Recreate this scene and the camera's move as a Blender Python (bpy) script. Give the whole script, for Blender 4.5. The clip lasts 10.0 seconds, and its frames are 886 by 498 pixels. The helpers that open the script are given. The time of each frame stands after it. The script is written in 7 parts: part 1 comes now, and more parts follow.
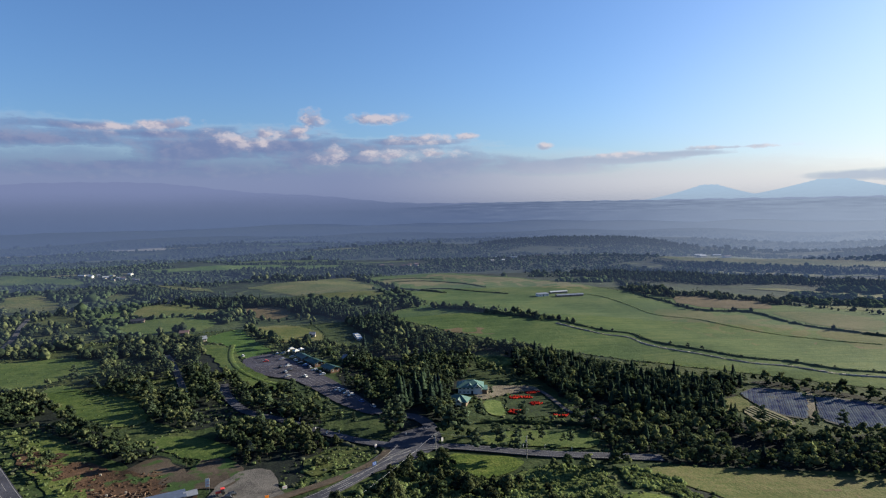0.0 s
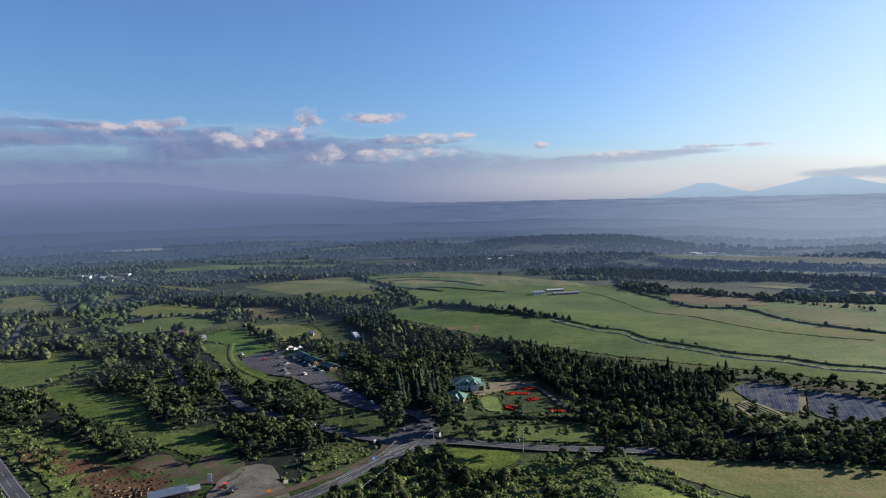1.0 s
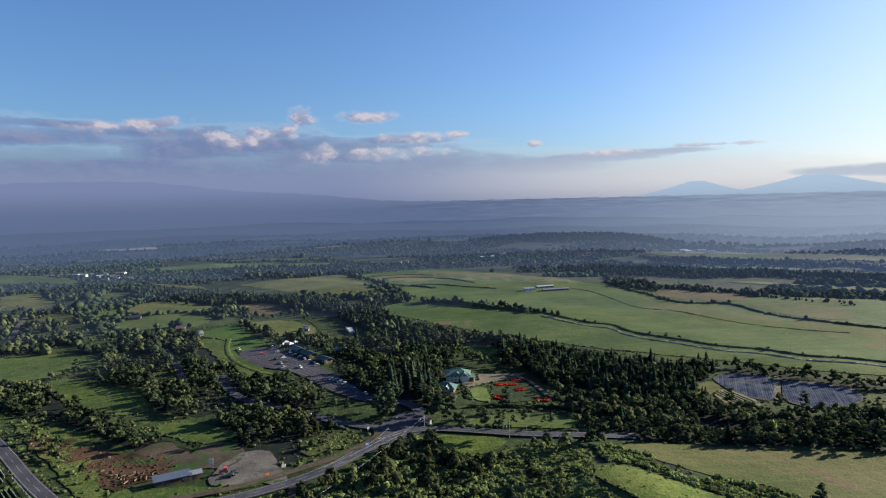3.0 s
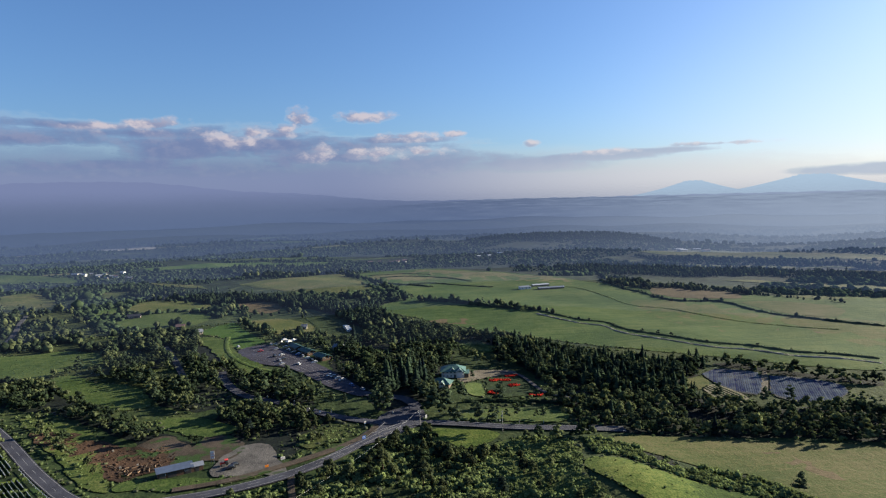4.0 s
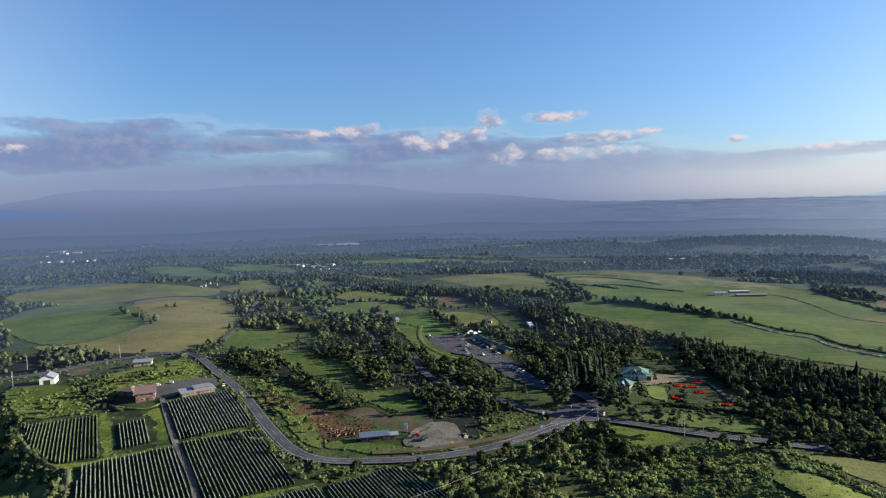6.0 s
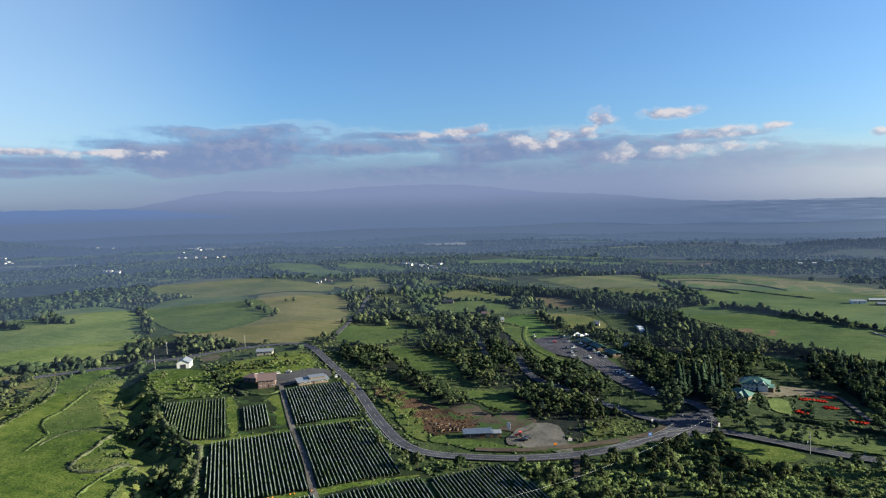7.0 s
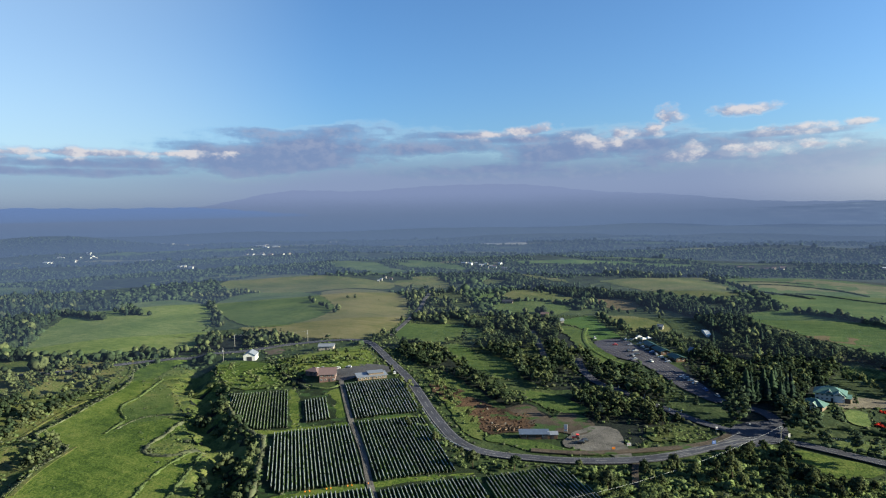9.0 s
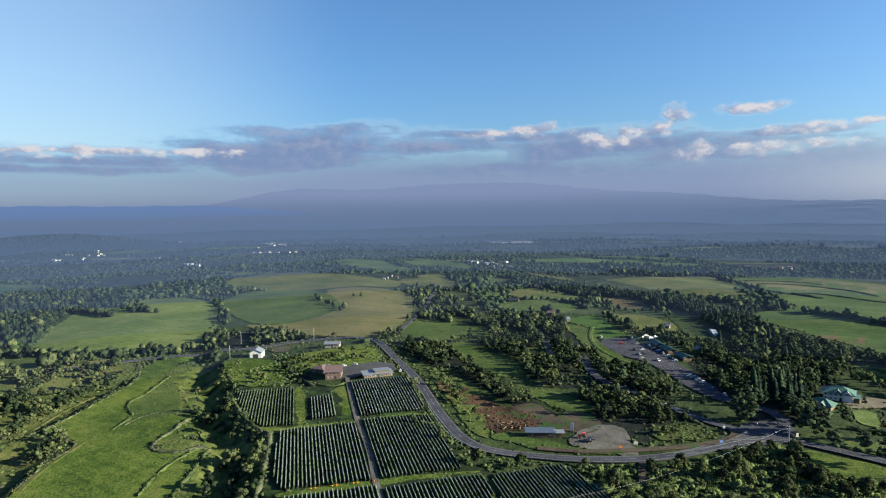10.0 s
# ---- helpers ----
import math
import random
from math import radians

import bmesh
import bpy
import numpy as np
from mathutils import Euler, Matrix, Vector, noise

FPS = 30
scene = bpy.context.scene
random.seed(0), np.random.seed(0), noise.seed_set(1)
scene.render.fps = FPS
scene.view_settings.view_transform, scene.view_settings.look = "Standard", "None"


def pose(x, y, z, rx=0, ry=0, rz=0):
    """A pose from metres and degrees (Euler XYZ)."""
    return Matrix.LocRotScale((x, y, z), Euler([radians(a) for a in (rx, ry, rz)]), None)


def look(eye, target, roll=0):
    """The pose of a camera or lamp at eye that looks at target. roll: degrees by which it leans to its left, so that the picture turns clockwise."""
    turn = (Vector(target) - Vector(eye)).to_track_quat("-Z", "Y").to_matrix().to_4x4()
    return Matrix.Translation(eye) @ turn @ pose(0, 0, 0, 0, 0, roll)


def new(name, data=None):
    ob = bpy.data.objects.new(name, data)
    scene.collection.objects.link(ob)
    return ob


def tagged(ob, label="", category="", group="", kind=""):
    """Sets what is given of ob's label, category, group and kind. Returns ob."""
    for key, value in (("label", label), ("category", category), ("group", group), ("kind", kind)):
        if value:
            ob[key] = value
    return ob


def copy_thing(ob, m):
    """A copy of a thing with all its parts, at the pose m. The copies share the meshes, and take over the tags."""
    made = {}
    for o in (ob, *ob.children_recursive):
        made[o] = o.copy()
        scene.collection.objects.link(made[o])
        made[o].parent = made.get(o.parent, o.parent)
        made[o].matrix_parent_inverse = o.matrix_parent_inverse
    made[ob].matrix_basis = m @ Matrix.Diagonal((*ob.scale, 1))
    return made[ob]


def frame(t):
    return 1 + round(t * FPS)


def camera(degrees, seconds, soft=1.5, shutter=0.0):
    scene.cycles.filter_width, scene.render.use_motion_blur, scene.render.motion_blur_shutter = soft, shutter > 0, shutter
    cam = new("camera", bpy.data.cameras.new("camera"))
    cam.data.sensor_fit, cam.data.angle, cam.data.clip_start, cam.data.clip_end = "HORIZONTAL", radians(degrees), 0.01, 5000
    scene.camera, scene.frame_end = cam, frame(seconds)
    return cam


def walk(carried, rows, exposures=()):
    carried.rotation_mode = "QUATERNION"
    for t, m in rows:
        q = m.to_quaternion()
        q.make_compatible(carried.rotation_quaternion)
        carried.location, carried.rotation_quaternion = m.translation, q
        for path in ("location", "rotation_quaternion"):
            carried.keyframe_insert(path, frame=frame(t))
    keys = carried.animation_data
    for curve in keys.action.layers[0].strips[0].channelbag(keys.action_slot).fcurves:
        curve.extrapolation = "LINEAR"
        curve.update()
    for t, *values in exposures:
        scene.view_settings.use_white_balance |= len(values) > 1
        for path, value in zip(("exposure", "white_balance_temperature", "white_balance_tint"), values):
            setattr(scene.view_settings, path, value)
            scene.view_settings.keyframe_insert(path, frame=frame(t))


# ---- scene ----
cam = camera(71.3, 10.0, soft=1.2)
PATH = [
    (0, (-2.408, 6.973, 119.871), (-2.26, 8.962, 119.723), -1.0),
    (0.5, (-2.745, 4.458, 119.941), (-2.592, 6.447, 119.791), -1.1),
    (1, (-2.883, 1.741, 119.975), (-2.725, 3.729, 119.824), -1.2),
    (1.5, (-2.729, -1.26, 119.866), (-2.566, 0.728, 119.713), -1.2),
    (2, (-2.574, -4.775, 119.743), (-2.408, -2.788, 119.589), -1.3),
    (2.5, (-2.306, -8.818, 119.62), (-2.135, -6.831, 119.465), -1.3),
    (4, (-0.881, -21.62, 119.446), (-0.698, -19.634, 119.289), -1.4),
    (4.5, (-0.536, -25.807, 119.325), (-0.364, -23.821, 119.167), -1.5),
    (5, (-0.307, -30.133, 119.191), (-0.263, -28.139, 119.036), -1.4),
    (5.5, (0.749, -34.114, 119.07), (0.512, -32.134, 118.923), -1.3),
    (6, (1.904, -37.275, 119.047), (1.491, -35.323, 118.905), -1.3),
    (6.2, (2.396, -38.152, 119.045), (1.91, -36.217, 118.904), -1.4),
    (7.3, (3.956, -40.0, 118.971), (3.15, -38.175, 118.84), -1.2),
    (7.5, (4.205, -40.157, 118.966), (3.37, -38.345, 118.836), -1.1),
    (8, (4.671, -40.14, 118.938), (3.791, -38.349, 118.807), -1.1),
    (8.5, (5.117, -40.14, 118.849), (4.21, -38.362, 118.719), -1.1),
    (9, (5.381, -40.028, 118.72), (4.459, -38.257, 118.589), -1.1),
    (9.5, (5.304, -40.003, 118.451), (4.372, -38.239, 118.319), -1.1),
    (10, (4.9, -39.774, 118.197), (3.962, -38.013, 118.062), -1.0),
]
walk(cam, [(t, look(eye, target, roll)) for t, eye, target, roll in PATH],
     exposures=[(0, 1.67, 6560, 10), (4.5, 1.67, 6600, 10), (5.5, 1.80, 6720, 10), (6.0, 1.86, 6720, 8), (7.5, 1.92, 6600, 1), (10, 1.92, 6600, 1)])

# ---- light ----
SUN_AZ, SUN_EL = 72.0, 18.0          # degrees right of +y, degrees up
world = bpy.data.worlds.new("world")
scene.world = world
world.use_nodes = True
wn = world.node_tree
wn.nodes.clear()
sky = wn.nodes.new("ShaderNodeTexSky")
sky.sky_type = 'NISHITA'
sky.sun_disc = False
sky.sun_elevation = radians(SUN_EL)
sky.sun_rotation = radians(SUN_AZ)
sky.altitude = 300
sky.air_density, sky.dust_density, sky.ozone_density = 1.1, 1.5, 6.0
sky_out = wn.nodes.new("ShaderNodeBackground")
sky_out.inputs["Strength"].default_value = 0.0515
world_out = wn.nodes.new("ShaderNodeOutputWorld")
tint = wn.nodes.new("ShaderNodeMix")
tint.data_type, tint.blend_type = 'RGBA', 'MULTIPLY'
tint.inputs[0].default_value = 1.0
tint.inputs[7].default_value = (0.93, 0.97, 1.08, 1.0)
wn.links.new(sky.outputs[0], tint.inputs[6])
wn.links.new(tint.outputs[2], sky_out.inputs[0])
wn.links.new(sky_out.outputs[0], world_out.inputs[0])
sun_data = bpy.data.lights.new("sun", 'SUN')
sun_data.energy, sun_data.angle, sun_data.color = 5.0, radians(0.6), (1.0, 0.90, 0.69)
sun = new("sun", sun_data)
SUN_DIR = Vector((math.sin(radians(SUN_AZ)) * math.cos(radians(SUN_EL)),
                  math.cos(radians(SUN_AZ)) * math.cos(radians(SUN_EL)), math.sin(radians(SUN_EL))))
sun.matrix_world = look(SUN_DIR * 900, (0, 0, 0))
GAIN = 2 ** -1.80

rng = np.random.default_rng(7)


# ---- materials ----
def srgb(r, g, b):
    return tuple((c / 255 / 12.92 if c <= 10 else ((c / 255 + 0.055) / 1.055) ** 2.4) for c in (r, g, b)) + (1.0,)


class Nodes:
    """A node material under construction."""

    def __init__(self, name):
        self.mat = bpy.data.materials.new(name)
        self.mat.use_nodes = True
        self.tree = self.mat.node_tree
        self.tree.nodes.clear()
        self.out = self.add("ShaderNodeOutputMaterial")

    def add(self, kind, **inputs):
        node = self.tree.nodes.new(kind)
        for key, value in inputs.items():
            self.put(node.inputs[key.replace("_", " ")], value)
        return node

    def put(self, socket, value):
        if hasattr(value, "is_output"):
            self.tree.links.new(value, socket)
        else:
            socket.default_value = value

    def math(self, op, a, b=0.0, c=0.0, clamp=False):
        node = self.tree.nodes.new("ShaderNodeMath")
        node.operation, node.use_clamp = op, clamp
        for i, v in enumerate((a, b, c)):
            self.put(node.inputs[i], v)
        return node.outputs[0]

    def noise(self, vector, scale, detail=3.0, rough=0.55):
        return self.add("ShaderNodeTexNoise", Vector=vector, Scale=scale, Detail=detail, Roughness=rough).outputs["Fac"]

    def ramp(self, fac, *stops):
        node = self.add("ShaderNodeValToRGB", Fac=fac)
        e = node.color_ramp.elements
        while len(e) < len(stops):
            e.new(0.5)
        for el, (pos, col) in zip(e, stops):
            el.position, el.color = pos, col
        return node.outputs["Color"]

    def mix(self, fac, a, b, blend='MIX'):
        node = self.tree.nodes.new("ShaderNodeMix")
        node.data_type, node.blend_type = 'RGBA', blend
        for i, v in ((0, fac), (6, a), (7, b)):
            self.put(node.inputs[i], v)
        return node.outputs[2]

    def span(self, v, a, b, lo=0.0, hi=1.0):
        node = self.add("ShaderNodeMapRange", Value=v)
        node.interpolation_type = 'SMOOTHSTEP'
        for i, x in enumerate((a, b, lo, hi)):
            node.inputs[i + 1].default_value = x
        return node.outputs[0]

    def coords(self):
        return self.add("ShaderNodeTexCoord").outputs["Object"]

    def scaled(self, vector, sx, sy, sz, turn=0.0, shift=(0, 0, 0)):
        node = self.add("ShaderNodeMapping", Vector=vector)
        node.inputs["Location"].default_value = shift
        node.inputs["Scale"].default_value = (sx, sy, sz)
        node.inputs["Rotation"].default_value = (0, 0, radians(turn))
        return node.outputs[0]

    def surface(self, shader):
        self.tree.links.new(shader, self.out.inputs["Surface"])
        return self.mat

    def principled(self, colour, rough=0.9, metal=0.0, bump=None, strength=0.4, distance=0.3, spec=0.25):
        p = self.add("ShaderNodeBsdfPrincipled", Base_Color=colour, Roughness=rough, Metallic=metal)
        p.inputs["Specular IOR Level"].default_value = spec
        if bump is not None:
            b = self.add("ShaderNodeBump", Height=bump, Strength=strength, Distance=distance)
            self.tree.links.new(b.outputs[0], p.inputs["Normal"])
        return self.surface(p.outputs[0])


def rgb(*c):
    return (*c, 1.0)


def green(c, deep=0.42, blue=1.35):
    """A plant's colour, deepened and cooled alike for all."""
    return (c[0] * deep * 0.97, c[1] * deep, c[2] * deep * blue, 1.0)


def grass_mat(name, dark, mid, light, turn=0.0, streak=0.35, bare=None):
    """Grass seen from the air: drifts, mowing streaks and tussocks."""
    n = Nodes(name)
    co = n.coords()
    big = n.noise(co, 0.018, 4.0)
    small = n.noise(co, 0.16, 4.0, 0.65)
    fine = n.noise(co, 0.9, 2.0, 0.7)
    lines = n.noise(n.scaled(co, 0.012, 0.25, 0.1, turn), 1.0, 2.0)
    v = n.math('ADD', n.math('MULTIPLY', big, 0.5), n.math('MULTIPLY', small, 0.5 - streak * 0.5))
    v = n.math('ADD', v, n.math('MULTIPLY', lines, streak * 0.5))
    v = n.math('ADD', v, n.math('MULTIPLY', n.math('SUBTRACT', fine, 0.5), 0.5))
    col = n.ramp(v, (0.40, green(dark)), (0.495, green(mid)), (0.60, green(light)))
    if bare:
        col = n.mix(n.span(n.noise(co, 0.035, 3.0), 0.56, 0.68), col, rgb(*bare))
    rel = n.math('ADD', small, n.math('MULTIPLY', fine, 0.5))
    return n.principled(col, 0.95, bump=rel, strength=0.55, distance=0.9, spec=0.1)


def earth_mat(name, dark, light, scale=0.5, rough=0.95, weeds=0.0, spec=0.1):
    n = Nodes(name)
    co = n.coords()
    a, b, c = n.noise(co, scale * 0.12, 4.0), n.noise(co, scale, 4.0, 0.65), n.noise(co, scale * 6, 2.0)
    v = n.math('ADD', n.math('MULTIPLY', a, 0.5), n.math('ADD', n.math('MULTIPLY', b, 0.3), n.math('MULTIPLY', c, 0.2)))
    col = n.ramp(v, (0.38, rgb(*[c * 0.58 for c in dark])), (0.62, rgb(*[c * 0.64 for c in light])))
    if weeds:
        col = n.mix(n.span(n.noise(co, 0.09, 4.0), 0.62 - weeds, 0.72 - weeds), col, rgb(0.026, 0.050, 0.016))
    return n.principled(col, rough, bump=n.math('ADD', b, c), strength=0.5, distance=0.35, spec=spec)


def leaf_mat(name, dark, light, glow=0.35):
    """Leaves: each tree and each spray a little different, some light passing through."""
    n = Nodes(name)
    each = n.add("ShaderNodeObjectInfo").outputs["Random"]
    spray = n.add("ShaderNodeNewGeometry").outputs["Random Per Island"]
    patch = n.add("ShaderNodeSeparateColor", Color=n.add("ShaderNodeTexNoise", Vector=n.coords(), Scale=0.12, Detail=4.0, Roughness=0.6).outputs["Color"])
    v = n.math('ADD', n.math('MULTIPLY', each, 0.3), n.math('MULTIPLY', spray, 0.22))
    v = n.math('ADD', v, n.math('MULTIPLY', n.span(patch.outputs[0], 0.3, 0.7), 0.45))
    col = n.ramp(v, (0.15, green(dark, 0.21, 4.6)), (0.9, green((light[0] * 0.96, light[1], light[2]), 0.76, 1.6)))
    a = n.add("ShaderNodeBsdfDiffuse", Color=col)
    b = n.add("ShaderNodeBsdfTranslucent", Color=n.mix(0.5, col, green((light[0] * 1.2, light[1] * 1.2, light[2]))))
    m = n.add("ShaderNodeMixShader", Fac=glow)
    n.tree.links.new(a.outputs[0], m.inputs[1])
    n.tree.links.new(b.outputs[0], m.inputs[2])
    return n.surface(m.outputs[0])


def paint_mat(name, colour, rough=0.6, metal=0.0, dirt=0.25, scale=1.2, spec=0.3):
    n = Nodes(name)
    co = n.coords()
    each = n.add("ShaderNodeObjectInfo").outputs["Random"]
    v = n.math('ADD', n.math('MULTIPLY', n.noise(co, scale, 4.0), 0.6), n.math('MULTIPLY', n.noise(co, scale * 6, 2.0), 0.25))
    v = n.math('ADD', v, n.math('MULTIPLY', each, 0.15))
    col = n.ramp(v, (0.3, rgb(*[c * (1 - dirt) for c in colour])), (0.7, rgb(*colour)))
    return n.principled(col, rough, metal, spec=spec)


M = {}
def land_mat():
    """Rough grass near by, going over into far woods painted as canopy with shaded gaps."""
    n = Nodes("ground_land")
    co = n.coords()
    big, small, fine = n.noise(co, 0.018, 4.0), n.noise(co, 0.16, 4.0, 0.65), n.noise(co, 0.9, 2.0, 0.7)
    v = n.math('ADD', n.math('MULTIPLY', big, 0.5), n.math('ADD', n.math('MULTIPLY', small, 0.4), n.math('MULTIPLY', fine, 0.15)))
    near = n.ramp(v, (0.40, green((0.020, 0.042, 0.012))), (0.52, green((0.048, 0.080, 0.021))), (0.64, green((0.105, 0.132, 0.037))))
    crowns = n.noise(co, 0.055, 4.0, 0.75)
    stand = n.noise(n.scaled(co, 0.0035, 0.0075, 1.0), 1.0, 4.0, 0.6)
    # the near-black stop is shade between crowns, painted on flat ground
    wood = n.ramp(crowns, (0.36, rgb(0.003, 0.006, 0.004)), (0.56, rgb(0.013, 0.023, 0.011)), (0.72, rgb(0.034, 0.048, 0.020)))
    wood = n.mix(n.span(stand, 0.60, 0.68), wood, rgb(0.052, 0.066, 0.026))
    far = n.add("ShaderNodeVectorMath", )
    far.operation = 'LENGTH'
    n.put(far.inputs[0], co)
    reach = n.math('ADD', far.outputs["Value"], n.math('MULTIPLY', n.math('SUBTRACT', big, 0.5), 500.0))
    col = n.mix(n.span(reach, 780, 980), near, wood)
    return n.principled(col, 0.95, bump=n.math('ADD', small, n.math('MULTIPLY', crowns, 2.0)), strength=0.6, distance=1.2, spec=0.1)


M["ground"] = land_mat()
M["pasture"] = grass_mat("pasture_grass", (0.042, 0.100, 0.015), (0.080, 0.150, 0.025), (0.152, 0.200, 0.044), 60, 0.55)
M["meadow"] = grass_mat("meadow_grass", (0.052, 0.096, 0.018), (0.094, 0.150, 0.027), (0.158, 0.200, 0.046), 20, 0.3)
M["lawn"] = grass_mat("lawn_grass", (0.062, 0.135, 0.020), (0.082, 0.165, 0.026), (0.115, 0.195, 0.036), 20, 0.2)
M["bright_grass"] = grass_mat("lush_grass", (0.052, 0.098, 0.012), (0.125, 0.190, 0.024), (0.230, 0.265, 0.048), -40, 0.4)
M["pale_meadow"] = grass_mat("pale_meadow_grass", (0.105, 0.165, 0.032), (0.170, 0.235, 0.050), (0.250, 0.290, 0.078), 20, 0.3)
M["garden_and_shade_green"] = grass_mat("garden_and_shade_growth", (0.020, 0.040, 0.012), (0.045, 0.080, 0.020), (0.090, 0.120, 0.034), 20, 0.2)
M["olive"] = grass_mat("olive_pasture", (0.078, 0.118, 0.022), (0.130, 0.152, 0.034), (0.198, 0.182, 0.058), 60, 0.5)
M["dry_grass"] = grass_mat("dry_grass", (0.080, 0.118, 0.024), (0.140, 0.165, 0.038), (0.225, 0.208, 0.066), 70, 0.4)
M["brown_grass"] = grass_mat("brown_grass", (0.115, 0.098, 0.038), (0.180, 0.138, 0.056), (0.225, 0.165, 0.072), 60, 0.4)
M["tan_field"] = grass_mat("tan_stubble", (0.140, 0.155, 0.044), (0.215, 0.205, 0.068), (0.275, 0.240, 0.094), 75, 0.55)
M["scrub_grass"] = grass_mat("scrub_grass", (0.055, 0.095, 0.018), (0.125, 0.170, 0.032), (0.215, 0.230, 0.058), 30, 0.1)
# near-black and bluish: the shade under dense trees is in this colour
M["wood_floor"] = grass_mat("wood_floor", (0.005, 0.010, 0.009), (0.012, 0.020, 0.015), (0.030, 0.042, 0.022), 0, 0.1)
M["scrub_floor"] = grass_mat("scrub_floor", (0.020, 0.036, 0.010), (0.056, 0.080, 0.018), (0.120, 0.140, 0.034), 0, 0.1)
M["soil"] = earth_mat("turned_soil", (0.020, 0.014, 0.011), (0.125, 0.074, 0.048), 0.5, weeds=0.075)
M["dark_soil"] = earth_mat("wet_soil", (0.050, 0.040, 0.034), (0.130, 0.105, 0.085), 0.5, weeds=0.07)
M["worn_soil"] = earth_mat("worn_yard_soil", (0.044, 0.036, 0.030), (0.115, 0.092, 0.074), 0.5, weeds=0.125)
M["vine_soil"] = earth_mat("vineyard_soil", (0.010, 0.018, 0.009), (0.024, 0.040, 0.016), 0.6, weeds=0.12)
M["lavender_soil"] = earth_mat("lavender_soil", (0.062, 0.068, 0.074), (0.104, 0.110, 0.116), 0.8)
M["row_soil"] = earth_mat("garden_soil", (0.16, 0.15, 0.10), (0.26, 0.24, 0.16), 0.8)
M["gravel"] = earth_mat("gravel", (0.070, 0.068, 0.070), (0.180, 0.170, 0.162), 0.9, weeds=0.02)
M["pale_gravel"] = earth_mat("pale_gravel", (0.13, 0.115, 0.09), (0.22, 0.195, 0.155), 0.7)
M["asphalt"] = earth_mat("asphalt", (0.042, 0.045, 0.064), (0.080, 0.084, 0.112), 0.6, 0.9, spec=0.12)
M["asphalt_old"] = earth_mat("worn_asphalt", (0.048, 0.049, 0.060), (0.092, 0.092, 0.104), 0.5, 0.9, spec=0.2)
M["asphalt_lot"] = earth_mat("car_park_asphalt", (0.044, 0.044, 0.064), (0.080, 0.079, 0.110), 0.4, 0.9, spec=0.12)
M["marking"] = paint_mat("road_paint", (0.29, 0.29, 0.29), 0.7, dirt=0.35)
M["leaf_broad"] = leaf_mat("broad_leaves", (0.017, 0.032, 0.012), (0.084, 0.113, 0.034), 0.32)
M["leaf_light"] = leaf_mat("light_leaves", (0.034, 0.056, 0.015), (0.170, 0.190, 0.055), 0.3)
M["leaf_pine"] = leaf_mat("pine_needles", (0.020, 0.037, 0.016), (0.086, 0.113, 0.041), 0.25)
M["leaf_dark"] = leaf_mat("conifer_needles", (0.015, 0.032, 0.014), (0.080, 0.116, 0.040), 0.22)
M["leaf_scrub"] = leaf_mat("scrub_leaves", (0.060, 0.100, 0.020), (0.265, 0.320, 0.080), 0.35)
M["leaf_low"] = leaf_mat("low_growth_leaves", (0.036, 0.064, 0.014), (0.170, 0.212, 0.054), 0.3)
M["leaf_vine"] = leaf_mat("vine_leaves", (0.028, 0.056, 0.012), (0.112, 0.155, 0.034), 0.3)
M["leaf_far"] = leaf_mat("far_leaves", (0.020, 0.042, 0.017), (0.108, 0.150, 0.046), 0.42)
M["lavender"] = leaf_mat("lavender_bushes", (0.085, 0.105, 0.075), (0.165, 0.185, 0.135), 0.2)
M["flower_red"] = leaf_mat("red_flowers", (0.45, 0.020, 0.010), (0.75, 0.060, 0.020), 0.2)
M["reed"] = leaf_mat("tall_grass", (0.080, 0.100, 0.030), (0.190, 0.200, 0.070), 0.3)
M["straw"] = leaf_mat("straw_grass", (0.30, 0.28, 0.15), (0.52, 0.46, 0.26), 0.3)
M["bark"] = earth_mat("bark", (0.055, 0.040, 0.028), (0.13, 0.10, 0.075), 3.0)
M["vine_cover"] = paint_mat("rain_cover_film", (0.25, 0.275, 0.28), 0.55, dirt=0.5, scale=0.35)
M["white"] = paint_mat("white_plaster", (0.56, 0.56, 0.54), 0.7, dirt=0.2)
M["white_metal"] = paint_mat("white_sheet_metal", (0.38, 0.40, 0.43), 0.45, 0.1, dirt=0.15)
M["grey_metal"] = paint_mat("grey_roof_metal", (0.19, 0.21, 0.255), 0.5, 0.2, dirt=0.35)
M["shed_metal"] = paint_mat("blue_grey_roof_metal", (0.080, 0.108, 0.175), 0.6, 0.1, dirt=0.5, scale=0.5)
M["cream"] = paint_mat("cream_walls", (0.26, 0.235, 0.195), 0.8, dirt=0.2)
M["brown_wood"] = paint_mat("brown_boards", (0.085, 0.048, 0.032), 0.8, dirt=0.5)
M["green_roof"] = paint_mat("green_copper_roof", (0.066, 0.135, 0.118), 0.5, 0.0, dirt=0.4)
M["dark_green_roof"] = paint_mat("dark_green_shop_roof", (0.022, 0.060, 0.053), 0.5, 0.1, dirt=0.3)
M["tan_wall"] = paint_mat("tan_board_walls", (0.150, 0.110, 0.080), 0.8, dirt=0.35)
M["red_roof"] = paint_mat("red_brown_tiles", (0.120, 0.082, 0.086), 0.75, dirt=0.35)
M["brick"] = paint_mat("reddish_walls", (0.14, 0.085, 0.078), 0.8, dirt=0.3)
M["dark"] = paint_mat("dark_panel", (0.03, 0.03, 0.035), 0.5, dirt=0.3)
M["concrete"] = earth_mat("concrete", (0.30, 0.29, 0.27), (0.45, 0.44, 0.41), 0.6)
